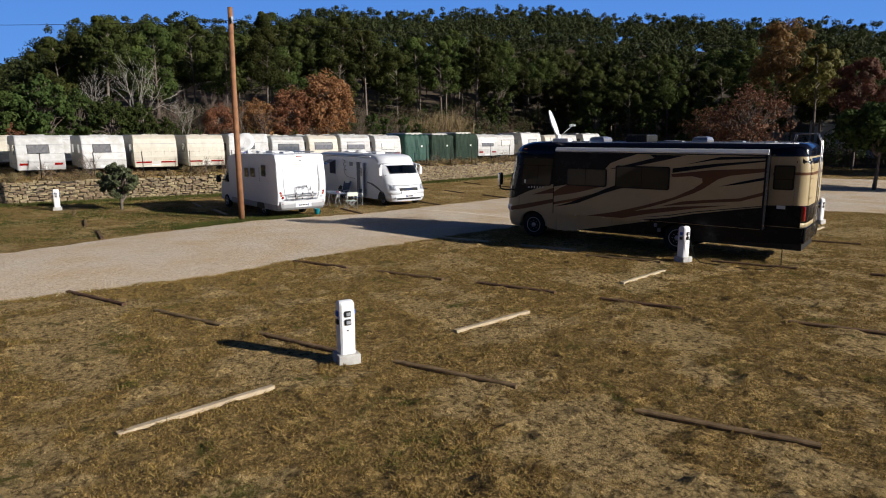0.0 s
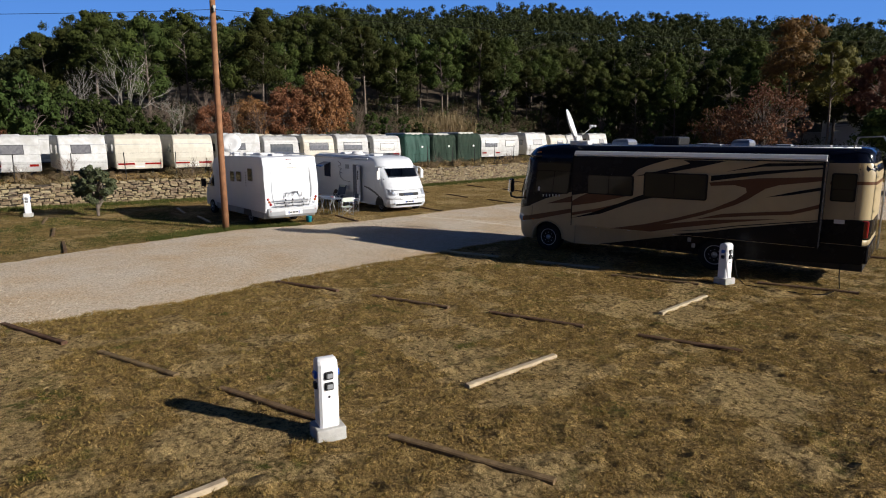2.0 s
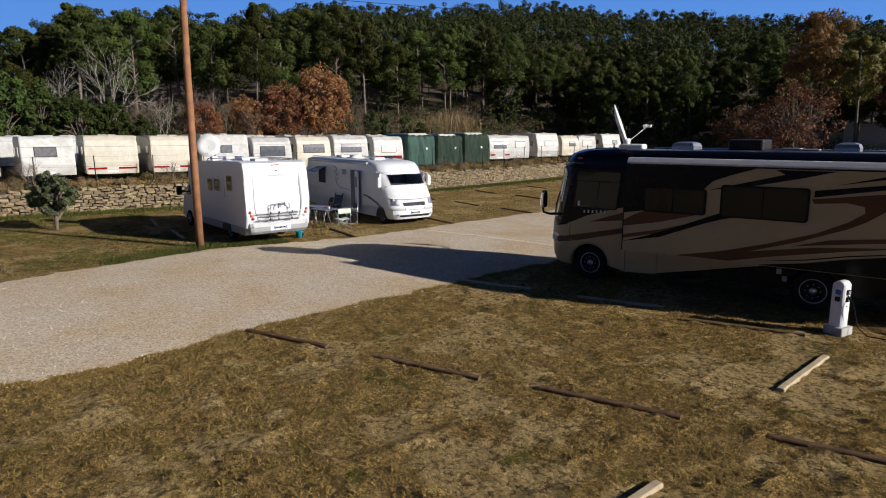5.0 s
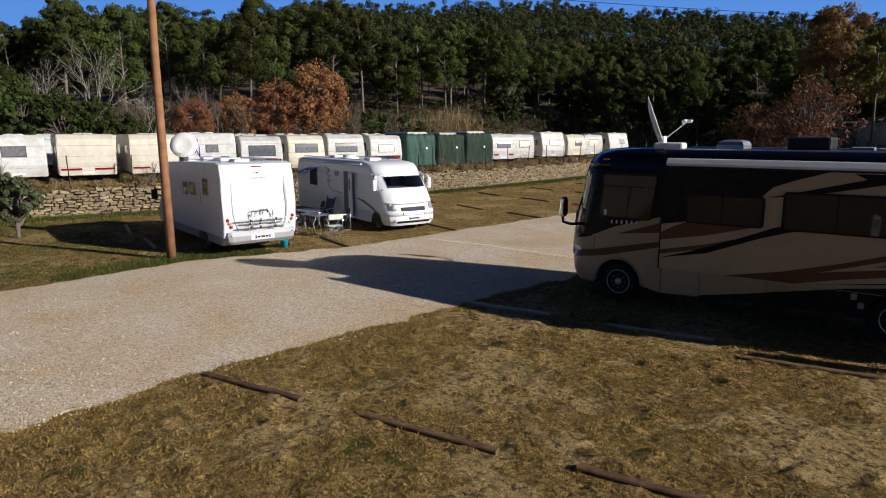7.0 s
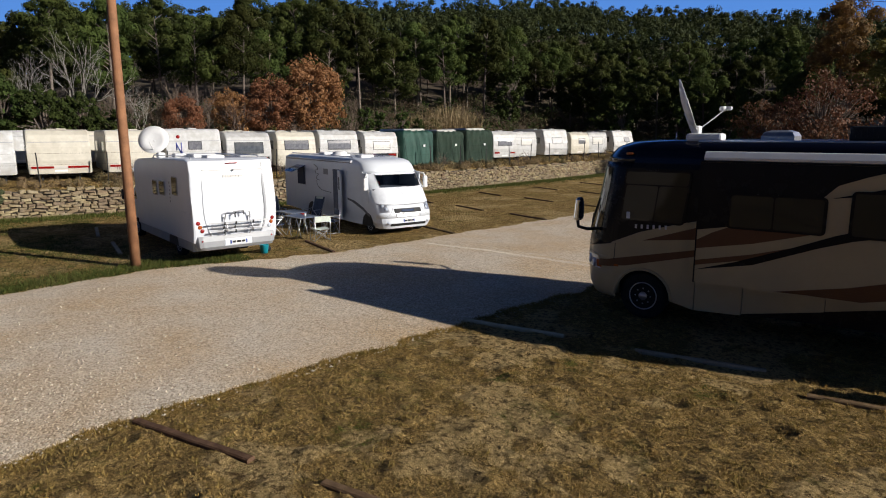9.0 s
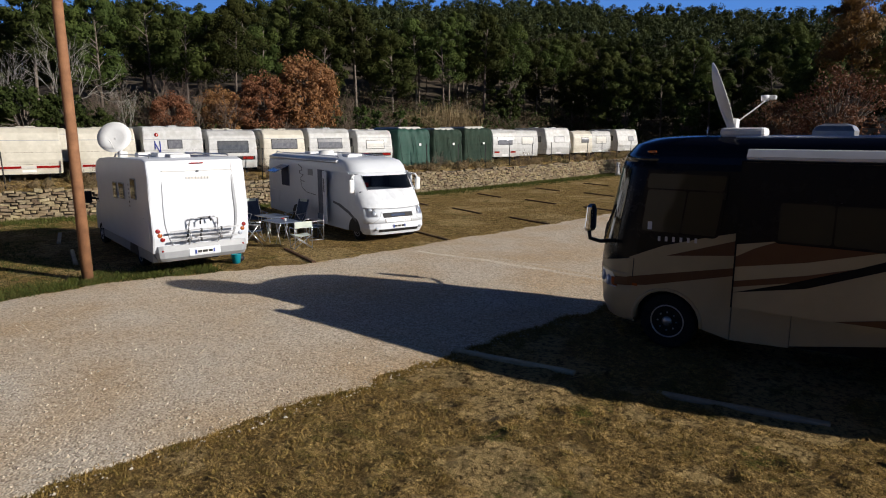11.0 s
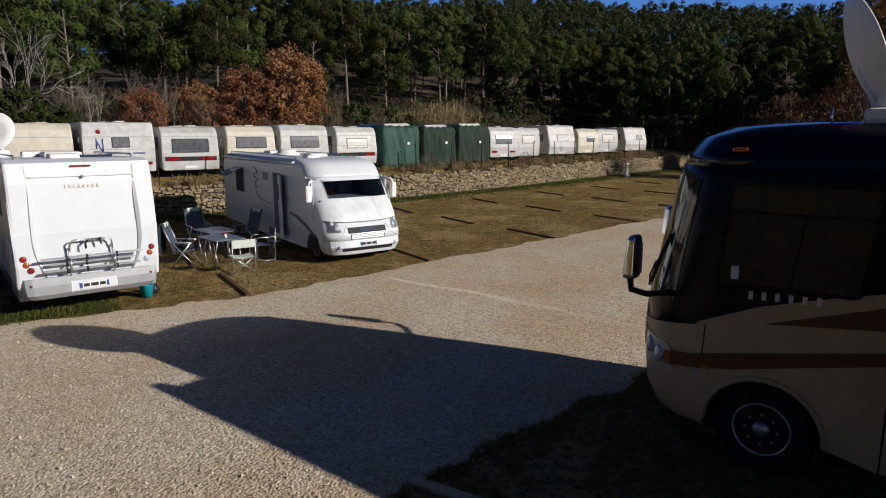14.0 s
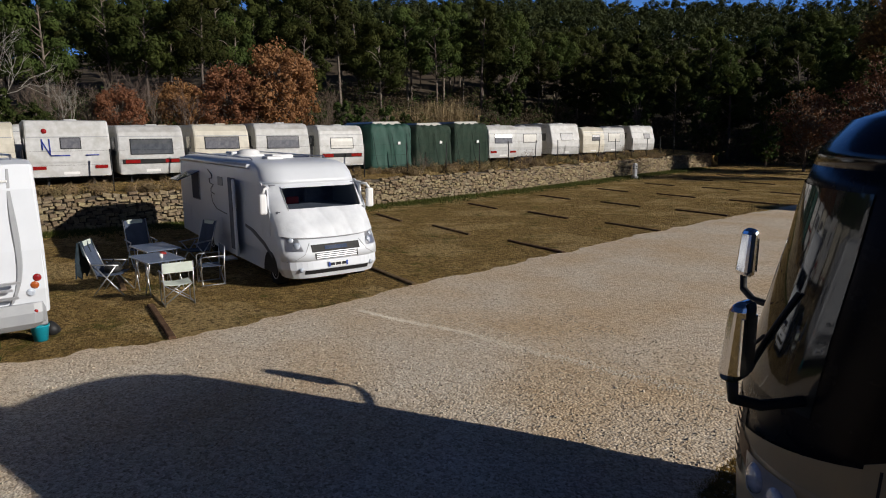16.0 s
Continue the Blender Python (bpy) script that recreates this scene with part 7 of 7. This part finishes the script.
def lay_timbers():
    dark = "dark weathered timber half sunk in the turf"
    pale = "pale squared timber lying on the turf"
    for p in ((-8.46, -3.2, -6.33, -2.31), (-5.41, -1.85, -3.43, -1.03), (-2.49, -0.61, -0.45, 0.22), (0.36, 0.68, 2.36, 1.60), (3.93, 2.33, 5.90, 3.32),
              (-8.75, 2.72, -6.94, 3.57), (-6.02, 4.02, -4.09, 4.87), (-3.27, 5.38, -1.37, 6.22), (-0.37, 6.64, 1.30, 7.38), (3.10, 8.25, 4.75, 9.0),
              (-4.11, 10.40, -2.1, 11.35), (-1.30, 12.72, 0.72, 13.62), (2.26, 14.4, 4.2, 15.35), (-1.7, 18.6, 0.1, 19.4), (1.9, 20.3, 3.8, 21.2)):
        timber(*p, M_TIMBER_D, dark)
    for p in ((-9.78, 8.78, -7.92, 9.62), (-6.76, 9.98, -4.92, 10.86)):
        timber(*p, M_TIMBER_L, "grey weathered timber in the shade of a motorhome")
    for p in ((0.51, -3.53, 0.21, -1.36), (-0.35, 2.48, -0.52, 4.54), (-1.04, 8.27, -1.31, 10.40), (-2.2, 20.6, -2.5, 22.6)):
        timber(*p, M_TIMBER_L, pale, h=0.055)
    rows = [(-1.3, -16.8), (4.6, -21.4), (9.95, -17.8), (15.1, -18.5)] + [(20.4 + 5.36 * k, -19.15 - 0.75 * k) for k in range(8)]
    for k, (y, x) in enumerate(rows):
        for j in range(3):
            x1 = x - j * 4.1
            if x1 - 2.4 < along(WALL, y) + 0.6 or (3 < y < 5 and j == 2):
                continue
            if 8 < y < 16 and j > 0 and y > 14:
                continue
            timber(x1 - 2.4, y + 0.15 + 0.05 * j, x1, y - 0.05 * j, M_TIMBER_L if 3 < y < 5 else M_TIMBER_D, dark if y > 5 or y < 0 else "grey timber between two parked campers")


lay_timbers()

M_SOCKETBLUE = surf("blue_socket", (0.02, 0.10, 0.45), (0.018, 0.08, 0.38), 6, 0.4)


def pedestal():
    """Camp-site power post: plinth, column with a rounded head, sockets."""
    e = thing("power_pedestal", pose(0, 0, 0), "white metal power post with black sockets on concrete", "power post", "power posts")
    bm = bmesh.new()
    box(bm, -0.18, 0.18, -0.19, 0.19, -0.1, 0.17, 0.012)
    part("plinth", bm, M_CONCRETE, e)
    bm = bmesh.new()
    rings = []
    for z, d, w in ((0.17, 0.115, 0.125), (0.9, 0.115, 0.128), (1.0, 0.112, 0.126), (1.04, 0.09, 0.122), (1.065, 0.05, 0.112), (1.072, 0.01, 0.10)):
        rings.append([(-d, -w, z), (d * 0.8, -w, z), (d, -w * 0.75, z), (d, w * 0.75, z), (d * 0.8, w, z), (-d, w, z)])
    loft(bm, rings)
    part("column", bm, M_PEDWHITE, e)
    for z in (0.86, 0.72):
        bm = bmesh.new()
        box(bm, 0.10, 0.145, -0.055, 0.055, z - 0.05, z + 0.05, 0.012)
        part("socket", bm, M_BLACKPLAST, e)
        bm = bmesh.new()
        box(bm, 0.14, 0.152, -0.03, 0.045, z - 0.03, z + 0.03, 0.008)
        part("socket_flap", bm, M_GREYPLAST, e)
        for s in (-1, 1):
            bm = bmesh.new()
            box(bm, -0.04, 0.05, min(s * 0.12, s * 0.165), max(s * 0.12, s * 0.165), z - 0.045, z + 0.045, 0.012)
            part("side_socket", bm, M_SOCKETBLUE if z > 0.8 else M_BLACKPLAST, e)
    bm = bmesh.new()
    disc_ring(bm, (0.11, 0.0, 0.58), (1, 0, 0), [(0, 0.014), (0.012, 0.014), (0.014, 0.003)], 10)
    part("lock", bm, M_BLACKPLAST, e)
    return e


PED = pedestal()
PED.matrix_basis = pose(-0.16, 0.06, 0, 0, 0, -8)
for px, py, turn in ((-1.80, 12.02, -6), (-3.2, 23.8, -5), (-28.6, -1.7, -10), (-36.0, 45.3, -6)):
    copy_thing(PED, pose(px, py, 0, 0, 0, turn))

# power lead from the second post to the coach
bm = bmesh.new()
tube(bm, [(-1.68, 12.0, 0.80), (-1.55, 11.98, 0.62), (-1.5, 12.1, 0.2), (-1.35, 12.2, 0.03), (-0.6, 12.4, 0.02), (0.0, 12.5, 0.02), (0.3, 12.9, 0.02), (0.25, 13.7, 0.03), (0.05, 14.1, 0.25), (0.0, 14.2, 0.75)], 0.012, 6)
tagged(part("power_lead", bm, M_CABLE, None), "black power lead running from post to motorhome", "cable")

# utility pole and wires
bm = bmesh.new()
tube(bm, [(-19.15, 4.62, -0.3), (-19.12, 4.6, 3.0), (-19.05, 4.58, 6.0), (-18.99, 4.6, 9.05)], 0.135, 14, 0.105)
pole = thing("utility_pole", pose(0, 0, 0), "tall reddish-brown wooden pole carrying a black wire", "pole")
part("shaft", bm, M_POLE, pole)
bm = bmesh.new()
box(bm, -19.05, -18.80, 4.55, 4.66, 8.55, 8.65, 0.01)
tube(bm, [(-18.85, 4.6, 8.6), (-18.82, 4.6, 8.4)], 0.03, 6)
part("bracket", bm, M_GREYPLAST, pole)


def wire(name, a, b, sag, n=24, r=0.010):
    a, b = Vector(a), Vector(b)
    bm = bmesh.new()
    tube(bm, [a.lerp(b, k / n) - Vector((0, 0, 4 * sag * (k / n) * (1 - k / n))) for k in range(n + 1)], r, 5)
    tagged(part(name, bm, M_CABLE, None), "black overhead wire sagging between poles", "wire")


def far_pole(x, y, h):
    z = height(x, y)
    p = thing("utility_pole", pose(x, y, z), "distant wooden pole carrying an overhead wire", "pole")
    bm = bmesh.new()
    tube(bm, [(0, 0, -0.3), (0, 0, h)], 0.13, 10, 0.1)
    part("shaft", bm, M_POLE, p)
    return (x, y, z + h - 0.4)


pole_top = (-18.85, 4.6, 8.5)
wire("overhead_wire", pole_top, far_pole(-44.0, -26.0, 8.5), 0.5)
wire("overhead_wire", pole_top, far_pole(2.0, 74.0, 12.0), 1.2)

# camping things between the two white motorhomes
M_FABRIC = surf("slate_fabric", (0.055, 0.075, 0.12), (0.04, 0.055, 0.09), 6, 0.9, 0.4, 60)
M_CANVAS = surf("pale_canvas", (0.55, 0.60, 0.53), (0.48, 0.53, 0.47), 6, 0.9, 0.4, 60)
M_TABLETOP = surf("grey_blue_laminate", (0.13, 0.16, 0.22), (0.10, 0.125, 0.175), 5, 0.35, 0.05, 40)
M_PLAID = surf("checked_cloth", (0.008, 0.018, 0.028), (0.020, 0.034, 0.044), 22, 0.95, 0.5, 30)
M_BUCKET = surf("turquoise_plastic", (0.01, 0.32, 0.42), (0.008, 0.27, 0.36), 5, 0.35)


def folding_table(x, y, turn, lx=1.15, ly=0.75):
    e = thing("folding_table", pose(x, y, 0, 0, 0, turn), "folding camp table with blue-grey top, aluminium legs", "table", "camp tables")
    bm = bmesh.new()
    box(bm, -lx / 2, lx / 2, -ly / 2, ly / 2, 0.685, 0.71, 0.008)
    part("tabletop", bm, M_TABLETOP, e)
    bm = bmesh.new()
    for s in (-1, 1):
        box(bm, -lx / 2 - 0.012, lx / 2 + 0.012, s * ly / 2 - 0.012, s * ly / 2 + 0.012, 0.68, 0.712, 0.004)
    part("edge_rail", bm, M_ALU, e)
    for sx in (-1, 1):
        for sy in (-1, 1):
            bm = bmesh.new()
            tube(bm, [(sx * lx * 0.42, sy * ly * 0.42, 0.69), (sx * lx * 0.16, sy * ly * 0.46, 0.0)], 0.014, 6)
            tube(bm, [(sx * lx * 0.16, sy * ly * 0.42, 0.69), (sx * lx * 0.42, sy * ly * 0.46, 0.0)], 0.012, 6)
            part("leg", bm, M_ALU, e)


def director_chair(x, y, turn, cloth, label):
    """Folding chair facing +x."""
    e = thing("director_chair", pose(x, y, 0, 0, 0, turn), label, "chair", "camp chairs")
    bm = bmesh.new()
    rows = [[(px, -0.25 + 0.5 * k / 6, 0.44 - 0.03 * math.sin(math.pi * k / 6) + dz) for k in range(7)] for px, dz in ((0.22, 0), (-0.2, -0.01))]
    loft(bm, [rows[0] + [(p[0], p[1], p[2] - 0.01) for p in rows[0][::-1]], rows[1] + [(p[0], p[1], p[2] - 0.01) for p in rows[1][::-1]]])
    part("seat", bm, cloth, e)
    bm = bmesh.new()
    box(bm, -0.275, -0.255, -0.28, 0.28, 0.66, 0.86, 0.006)
    part("backrest", bm, cloth, e)
    for s in (-1, 1):
        bm = bmesh.new()
        tube(bm, [(-0.24, s * 0.27, 0.0), (-0.24, s * 0.27, 0.45), (-0.27, s * 0.28, 0.87)], 0.013, 6)
        part("back_post", bm, M_ALU, e)
        bm = bmesh.new()
        tube(bm, [(0.24, s * 0.27, 0.0), (0.24, s * 0.27, 0.62), (0.18, s * 0.28, 0.65), (-0.25, s * 0.28, 0.65)], 0.013, 6)
        part("armrest", bm, M_ALU, e)
        bm = bmesh.new()
        tube(bm, [(0.24, s * 0.27, 0.02), (-0.24, s * 0.27, 0.02)], 0.012, 6)
        part("runner", bm, M_ALU, e)
    for px in (-0.22, 0.22):
        bm = bmesh.new()
        tube(bm, [(px, -0.27, 0.04), (px, 0.27, 0.43)], 0.011, 6)
        tube(bm, [(px, 0.27, 0.04), (px, -0.27, 0.43)], 0.011, 6)
        part("cross_brace", bm, M_ALU, e)


def recliner(x, y, turn, label, draped=False):
    """High-backed folding recliner facing +x."""
    e = thing("recliner_chair", pose(x, y, 0, 0, 0, turn), label, "chair", "camp chairs")
    bm = bmesh.new()
    loft(bm, [[(0.26, -0.24, 0.46), (0.26, 0.24, 0.46), (0.26, 0.24, 0.43), (0.26, -0.24, 0.43)], [(-0.22, -0.24, 0.42), (-0.22, 0.24, 0.42), (-0.22, 0.24, 0.39), (-0.22, -0.24, 0.39)]])
    part("seat", bm, M_FABRIC, e)
    bm = bmesh.new()
    loft(bm, [[(-0.22, -0.25, 0.42), (-0.22, 0.25, 0.42), (-0.25, 0.25, 0.42), (-0.25, -0.25, 0.42)], [(-0.46, -0.25, 1.12), (-0.46, 0.25, 1.12), (-0.49, 0.25, 1.12), (-0.49, -0.25, 1.12)]])
    part("backrest", bm, M_FABRIC, e)
    bm = bmesh.new()
    box(bm, -0.48, -0.43, -0.19, 0.19, 1.02, 1.14, 0.02)
    part("headrest", bm, M_CANVAS, e)
    for s in (-1, 1):
        bm = bmesh.new()
        tube(bm, [(-0.20, s * 0.28, 0.36), (-0.48, s * 0.27, 1.14)], 0.014, 6)
        tube(bm, [(-0.30, s * 0.31, 0.66), (0.24, s * 0.31, 0.64)], 0.016, 6)
        part("arm_frame", bm, M_ALU, e)
        bm = bmesh.new()
        tube(bm, [(0.18, s * 0.30, 0.62), (-0.30, s * 0.30, 0.0)], 0.014, 6)
        part("leg", bm, M_ALU, e)
        bm = bmesh.new()
        tube(bm, [(-0.22, s * 0.30, 0.62), (0.30, s * 0.30, 0.0)], 0.014, 6)
        part("leg", bm, M_ALU, e)
    if draped:
        j = thing("draped_jacket", pose(x, y, 0, 0, 0, turn), "dark blue checked jacket hung over a chair back", "jacket")
        bm = bmesh.new()
        rows = []
        for k in range(9):
            t = k / 8
            yy = -0.30 + 0.60 * t
            f = 0.03 * math.sin(k * 2.0)
            rows.append([(-0.40 + f, yy, 0.85 - 0.05 * math.sin(k)), (-0.46 + f, yy, 1.13), (-0.52 + f, yy * 1.02, 1.13), (-0.58 + f, yy * 1.08, 0.75), (-0.60 - f, yy * 1.1, 0.38 + 0.07 * math.sin(k * 1.7)),
                         (-0.575 - f, yy * 1.1, 0.38 + 0.07 * math.sin(k * 1.7)), (-0.55 + f, yy * 1.06, 0.75), (-0.50 + f, yy, 1.10), (-0.47 + f, yy, 1.10), (-0.42 + f, yy, 0.85 - 0.05 * math.sin(k))])
        loft(bm, rows, smooth=True)
        part("cloth", bm, M_PLAID, j)


folding_table(-21.55, 10.55, 8)
folding_table(-22.95, 10.80, 8)
director_chair(-20.15, 10.60, 176, M_CANVAS, "folding director's chair with pale canvas, aluminium frame")
director_chair(-21.45, 11.62, -95, M_FABRIC, "folding director's chair with dark canvas beside table")
recliner(-24.55, 10.80, 5, "high-backed slate folding recliner at the table's end")
recliner(-23.55, 11.85, -70, "slate folding recliner beside the open motorhome door")
recliner(-21.85, 9.72, 62, "folding recliner on crossed aluminium legs", True)

bag = thing("shoulder_bag", pose(-21.85, 9.72, 0.45, 0, 0, 62), "black cloth bag lying on the recliner's seat", "bag")
bm = bmesh.new()
loft(bm, [[(0.02 + 0.17 * k * math.cos(a), 0.16 * k * math.sin(a), z + 0.012 * math.sin(3 * a)) for a in np.linspace(0, 2 * math.pi, 14, endpoint=False)] for z, k in ((0.0, 0.9), (0.06, 1.05), (0.14, 0.95), (0.19, 0.6), (0.205, 0.2))], smooth=True)
part("body", bm, M_BLACKPLAST, bag)
bm = bmesh.new()
tube(bm, [(0.10, -0.08, 0.17), (0.07, -0.05, 0.25), (0.03, 0.03, 0.26), (-0.02, 0.08, 0.17)], 0.010, 6)
part("strap", bm, M_BLACKPLAST, bag)


def build_bucket():
    e = thing("bucket", pose(-19.05, 8.22, 0), "turquoise plastic bucket standing behind the camper", "bucket")
    bm = bmesh.new()
    disc_ring(bm, (0, 0, 0), (0, 0, 1), [(0.0, 0.10), (0.24, 0.135), (0.245, 0.143), (0.26, 0.143), (0.26, 0.13), (0.02, 0.092)], 24)
    part("pail", bm, M_BUCKET, e)
    bm = bmesh.new()
    tube(bm, [(0, 0.137 * math.cos(a), 0.24 - 0.12 * math.sin(a)) for a in np.linspace(0, math.pi, 9)], 0.005, 5)
    part("bail", bm, M_ALU, e)


build_bucket()
tb = thing("waste_bag", pose(-19.32, 8.40, 0), "small black bag beside the bucket", "bag")
bm = bmesh.new()
disc_ring(bm, (0, 0, 0), (0.1, 0, 1), [(0, 0.09), (0.05, 0.125), (0.12, 0.12), (0.18, 0.08), (0.22, 0.02)], 14)
for v in bm.verts:
    v.co += Vector(noise.noise_vector(v.co * 9)) * 0.025
part("sack", bm, M_BLACKPLAST, tb)
for k, (x, y, z, m, nm, lb, c) in enumerate(((-21.35, 10.6, 0.71, M_WHITEPLAST, "cup", "small white cup on the camp table", "cup"), (-21.9, 10.75, 0.71, M_SEATRED, "packet", "small red packet on the camp table", "packet"))):
    o = thing(nm, pose(x, y, z), lb, c)
    bm = bmesh.new()
    if nm == "cup":
        disc_ring(bm, (0, 0, 0), (0, 0, 1), [(0, 0.03), (0.09, 0.04), (0.09, 0.034), (0.01, 0.026)], 14)
        part("beaker", bm, m, o)
    else:
        box(bm, -0.10, 0.10, -0.05, 0.05, 0, 0.03, 0.006)
        part("wrapper", bm, m, o)



M_LIME = surf("spilt_lime", (0.78, 0.71, 0.60), (0.66, 0.58, 0.47), 20, 0.95, 0, space="World")


def lime_streak():
    """A thin pale line of spilt lime across the gravel."""
    rng = np.random.default_rng(61)
    vs, fs = [], []
    a, b = Vector((-17.4, 13.15, 0)), Vector((-9.9, 15.2, 0))
    side = Vector((-(b - a).y, (b - a).x, 0)).normalized()
    for _ in range(4200):
        t = rng.uniform(0, 1)
        if noise.noise((t * 9.0, 2.0, 0.0)) < -0.35 - 0.3 * t:
            continue
        p = a + (b - a) * t + side * (rng.normal() * (0.035 + 0.06 * t) + 0.10 * noise.noise((t * 5.0, 0.0, 4.0)))
        if rng.uniform() < 0.3 * t:
            p += side * 0.42
        e0, e1 = along(FAR_EDGE, p.y), along(NEAR_EDGE, p.y)
        k = (p.x - e0) / (e1 - e0)
        z = 0.018 + 0.035 * math.sin(math.pi * min(max(k, 0), 1))
        s = rng.uniform(0.006, 0.014)
        n, t0 = len(vs), rng.uniform(0, 6.28)
        vs += [(p.x + s * math.cos(t0 + q), p.y + s * math.sin(t0 + q), z) for q in (0, 1.5, 3.1, 4.7)] + [(p.x, p.y, z + s * 0.6)]
        fs += [(n + i, n + (i + 1) % 4, n + 4) for i in range(4)]
    tagged(soup("lime_streak", np.array(vs), fs, M_LIME), "thin pale streak of lime on the gravel", "streak", kind="stuff")


lime_streak()

# the dry stone wall
def build_wall():
    e = thing("wall_west", pose(0, 0, 0), "low dry stone wall of ochre limestone holding a terrace", "wall", kind="structure")
    bm = bmesh.new()
    ys = [y for y, _ in WALL if -30 <= y <= 63]
    ys = sorted(set(ys + list(np.arange(-30, 66, 2.0))))
    rings = []
    for y in ys:
        x = along(WALL, y)
        rings.append([(x - 0.06, y, -0.1), (x - 0.10, y, 1.16), (x - 0.45, y, 1.16), (x - 0.45, y, -0.1)])
    loft(bm, rings)
    part("core", bm, M_MORTAR, e)
    rng = random.Random(8)

    def rock(l, d, h):
        """A knobbly squared stone: bevelled block with uneven corners."""
        pts, f = [], 0.78
        for sx, k in ((-1, 1.0), (0.65, 1.0), (1, f)):
            for sy, sz in ((-1, -1), (1, -1), (1, 1), (-1, 1)):
                pts.append((sx * d / 2 * rng.uniform(0.8, 1.1), sy * l / 2 * k * rng.uniform(0.82, 1.0), sz * h / 2 * k * rng.uniform(0.8, 1.0)))
        faces = [(0, 3, 2, 1), (8, 9, 10, 11)]
        for a in (0, 4):
            for i in range(4):
                j = (i + 1) % 4
                faces.append((a + i, a + j, a + 4 + j, a + 4 + i))
        return pts, faces
    protos = []
    for k in range(14):
        v, f = rock(1, 1, 1)
        me = bpy.data.meshes.new("stone")
        me.from_pydata(v, [], f)
        me.materials.append(M_STONE)
        protos.append(me)
    vs, fs, count = [], [], 0
    z = 0.0
    courses = []
    while z < 1.22:
        h = rng.uniform(0.09, 0.17)
        courses.append((z, h))
        z += h
    for z, h in courses:
        y = -28.0 + rng.uniform(0, 0.3)
        while y < 64:
            l = rng.uniform(0.15, 0.42) * (1.25 if y < 9 else 0.85)
            hh = h * rng.uniform(0.65, 1.35)
            yc, zc = y + l / 2, z + h / 2 + rng.uniform(-0.045, 0.045)
            x = along(WALL, yc) - 0.08 + rng.uniform(-0.03, 0.05) - 0.03 * zc
            tilt = rng.uniform(-0.24, 0.24)
            y += l + rng.uniform(0.0, 0.02)
            if zc > 1.2 + 0.1 * noise.noise((yc * 0.7, 0, 0)):
                continue
            m = Matrix.Translation((x, yc, zc)) @ Euler((tilt, rng.uniform(-0.1, 0.1), rng.uniform(-0.12, 0.12))).to_matrix().to_4x4() @ Matrix.Diagonal((0.26, l, hh, 1))
            me = rng.choice(protos)
            if count < 300 and 8.0 < yc < 27 and not 12.9 < yc < 15.5:
                ob = new("stone", me)
                ob.parent = e
                ob.matrix_basis = m
                count += 1
            else:
                b = sum(len(v) for v in vs)
                vs.append(np.array([m @ v.co for v in me.vertices]))
                fs += [[b + i for i in p.vertices] for p in me.polygons]
    ob = soup("stone_facing", np.concatenate(vs), fs, M_STONE_REST, e)
    tagged(ob, "ochre limestone blocks laid dry in rough courses", kind="stuff")


def island_stone():
    """The wall's stone, varied from block to block."""
    m = M_STONE.copy()
    m.name = "wall_stone_joined"
    nt = m.node_tree
    for n in list(nt.nodes):
        if n.type == "OBJECT_INFO":
            g = nt.nodes.new("ShaderNodeNewGeometry")
            for l in list(n.outputs["Random"].links):
                nt.links.new(g.outputs["Random Per Island"], l.to_socket)
            nt.nodes.remove(n)
    return m


M_STONE_REST = island_stone()
build_wall()
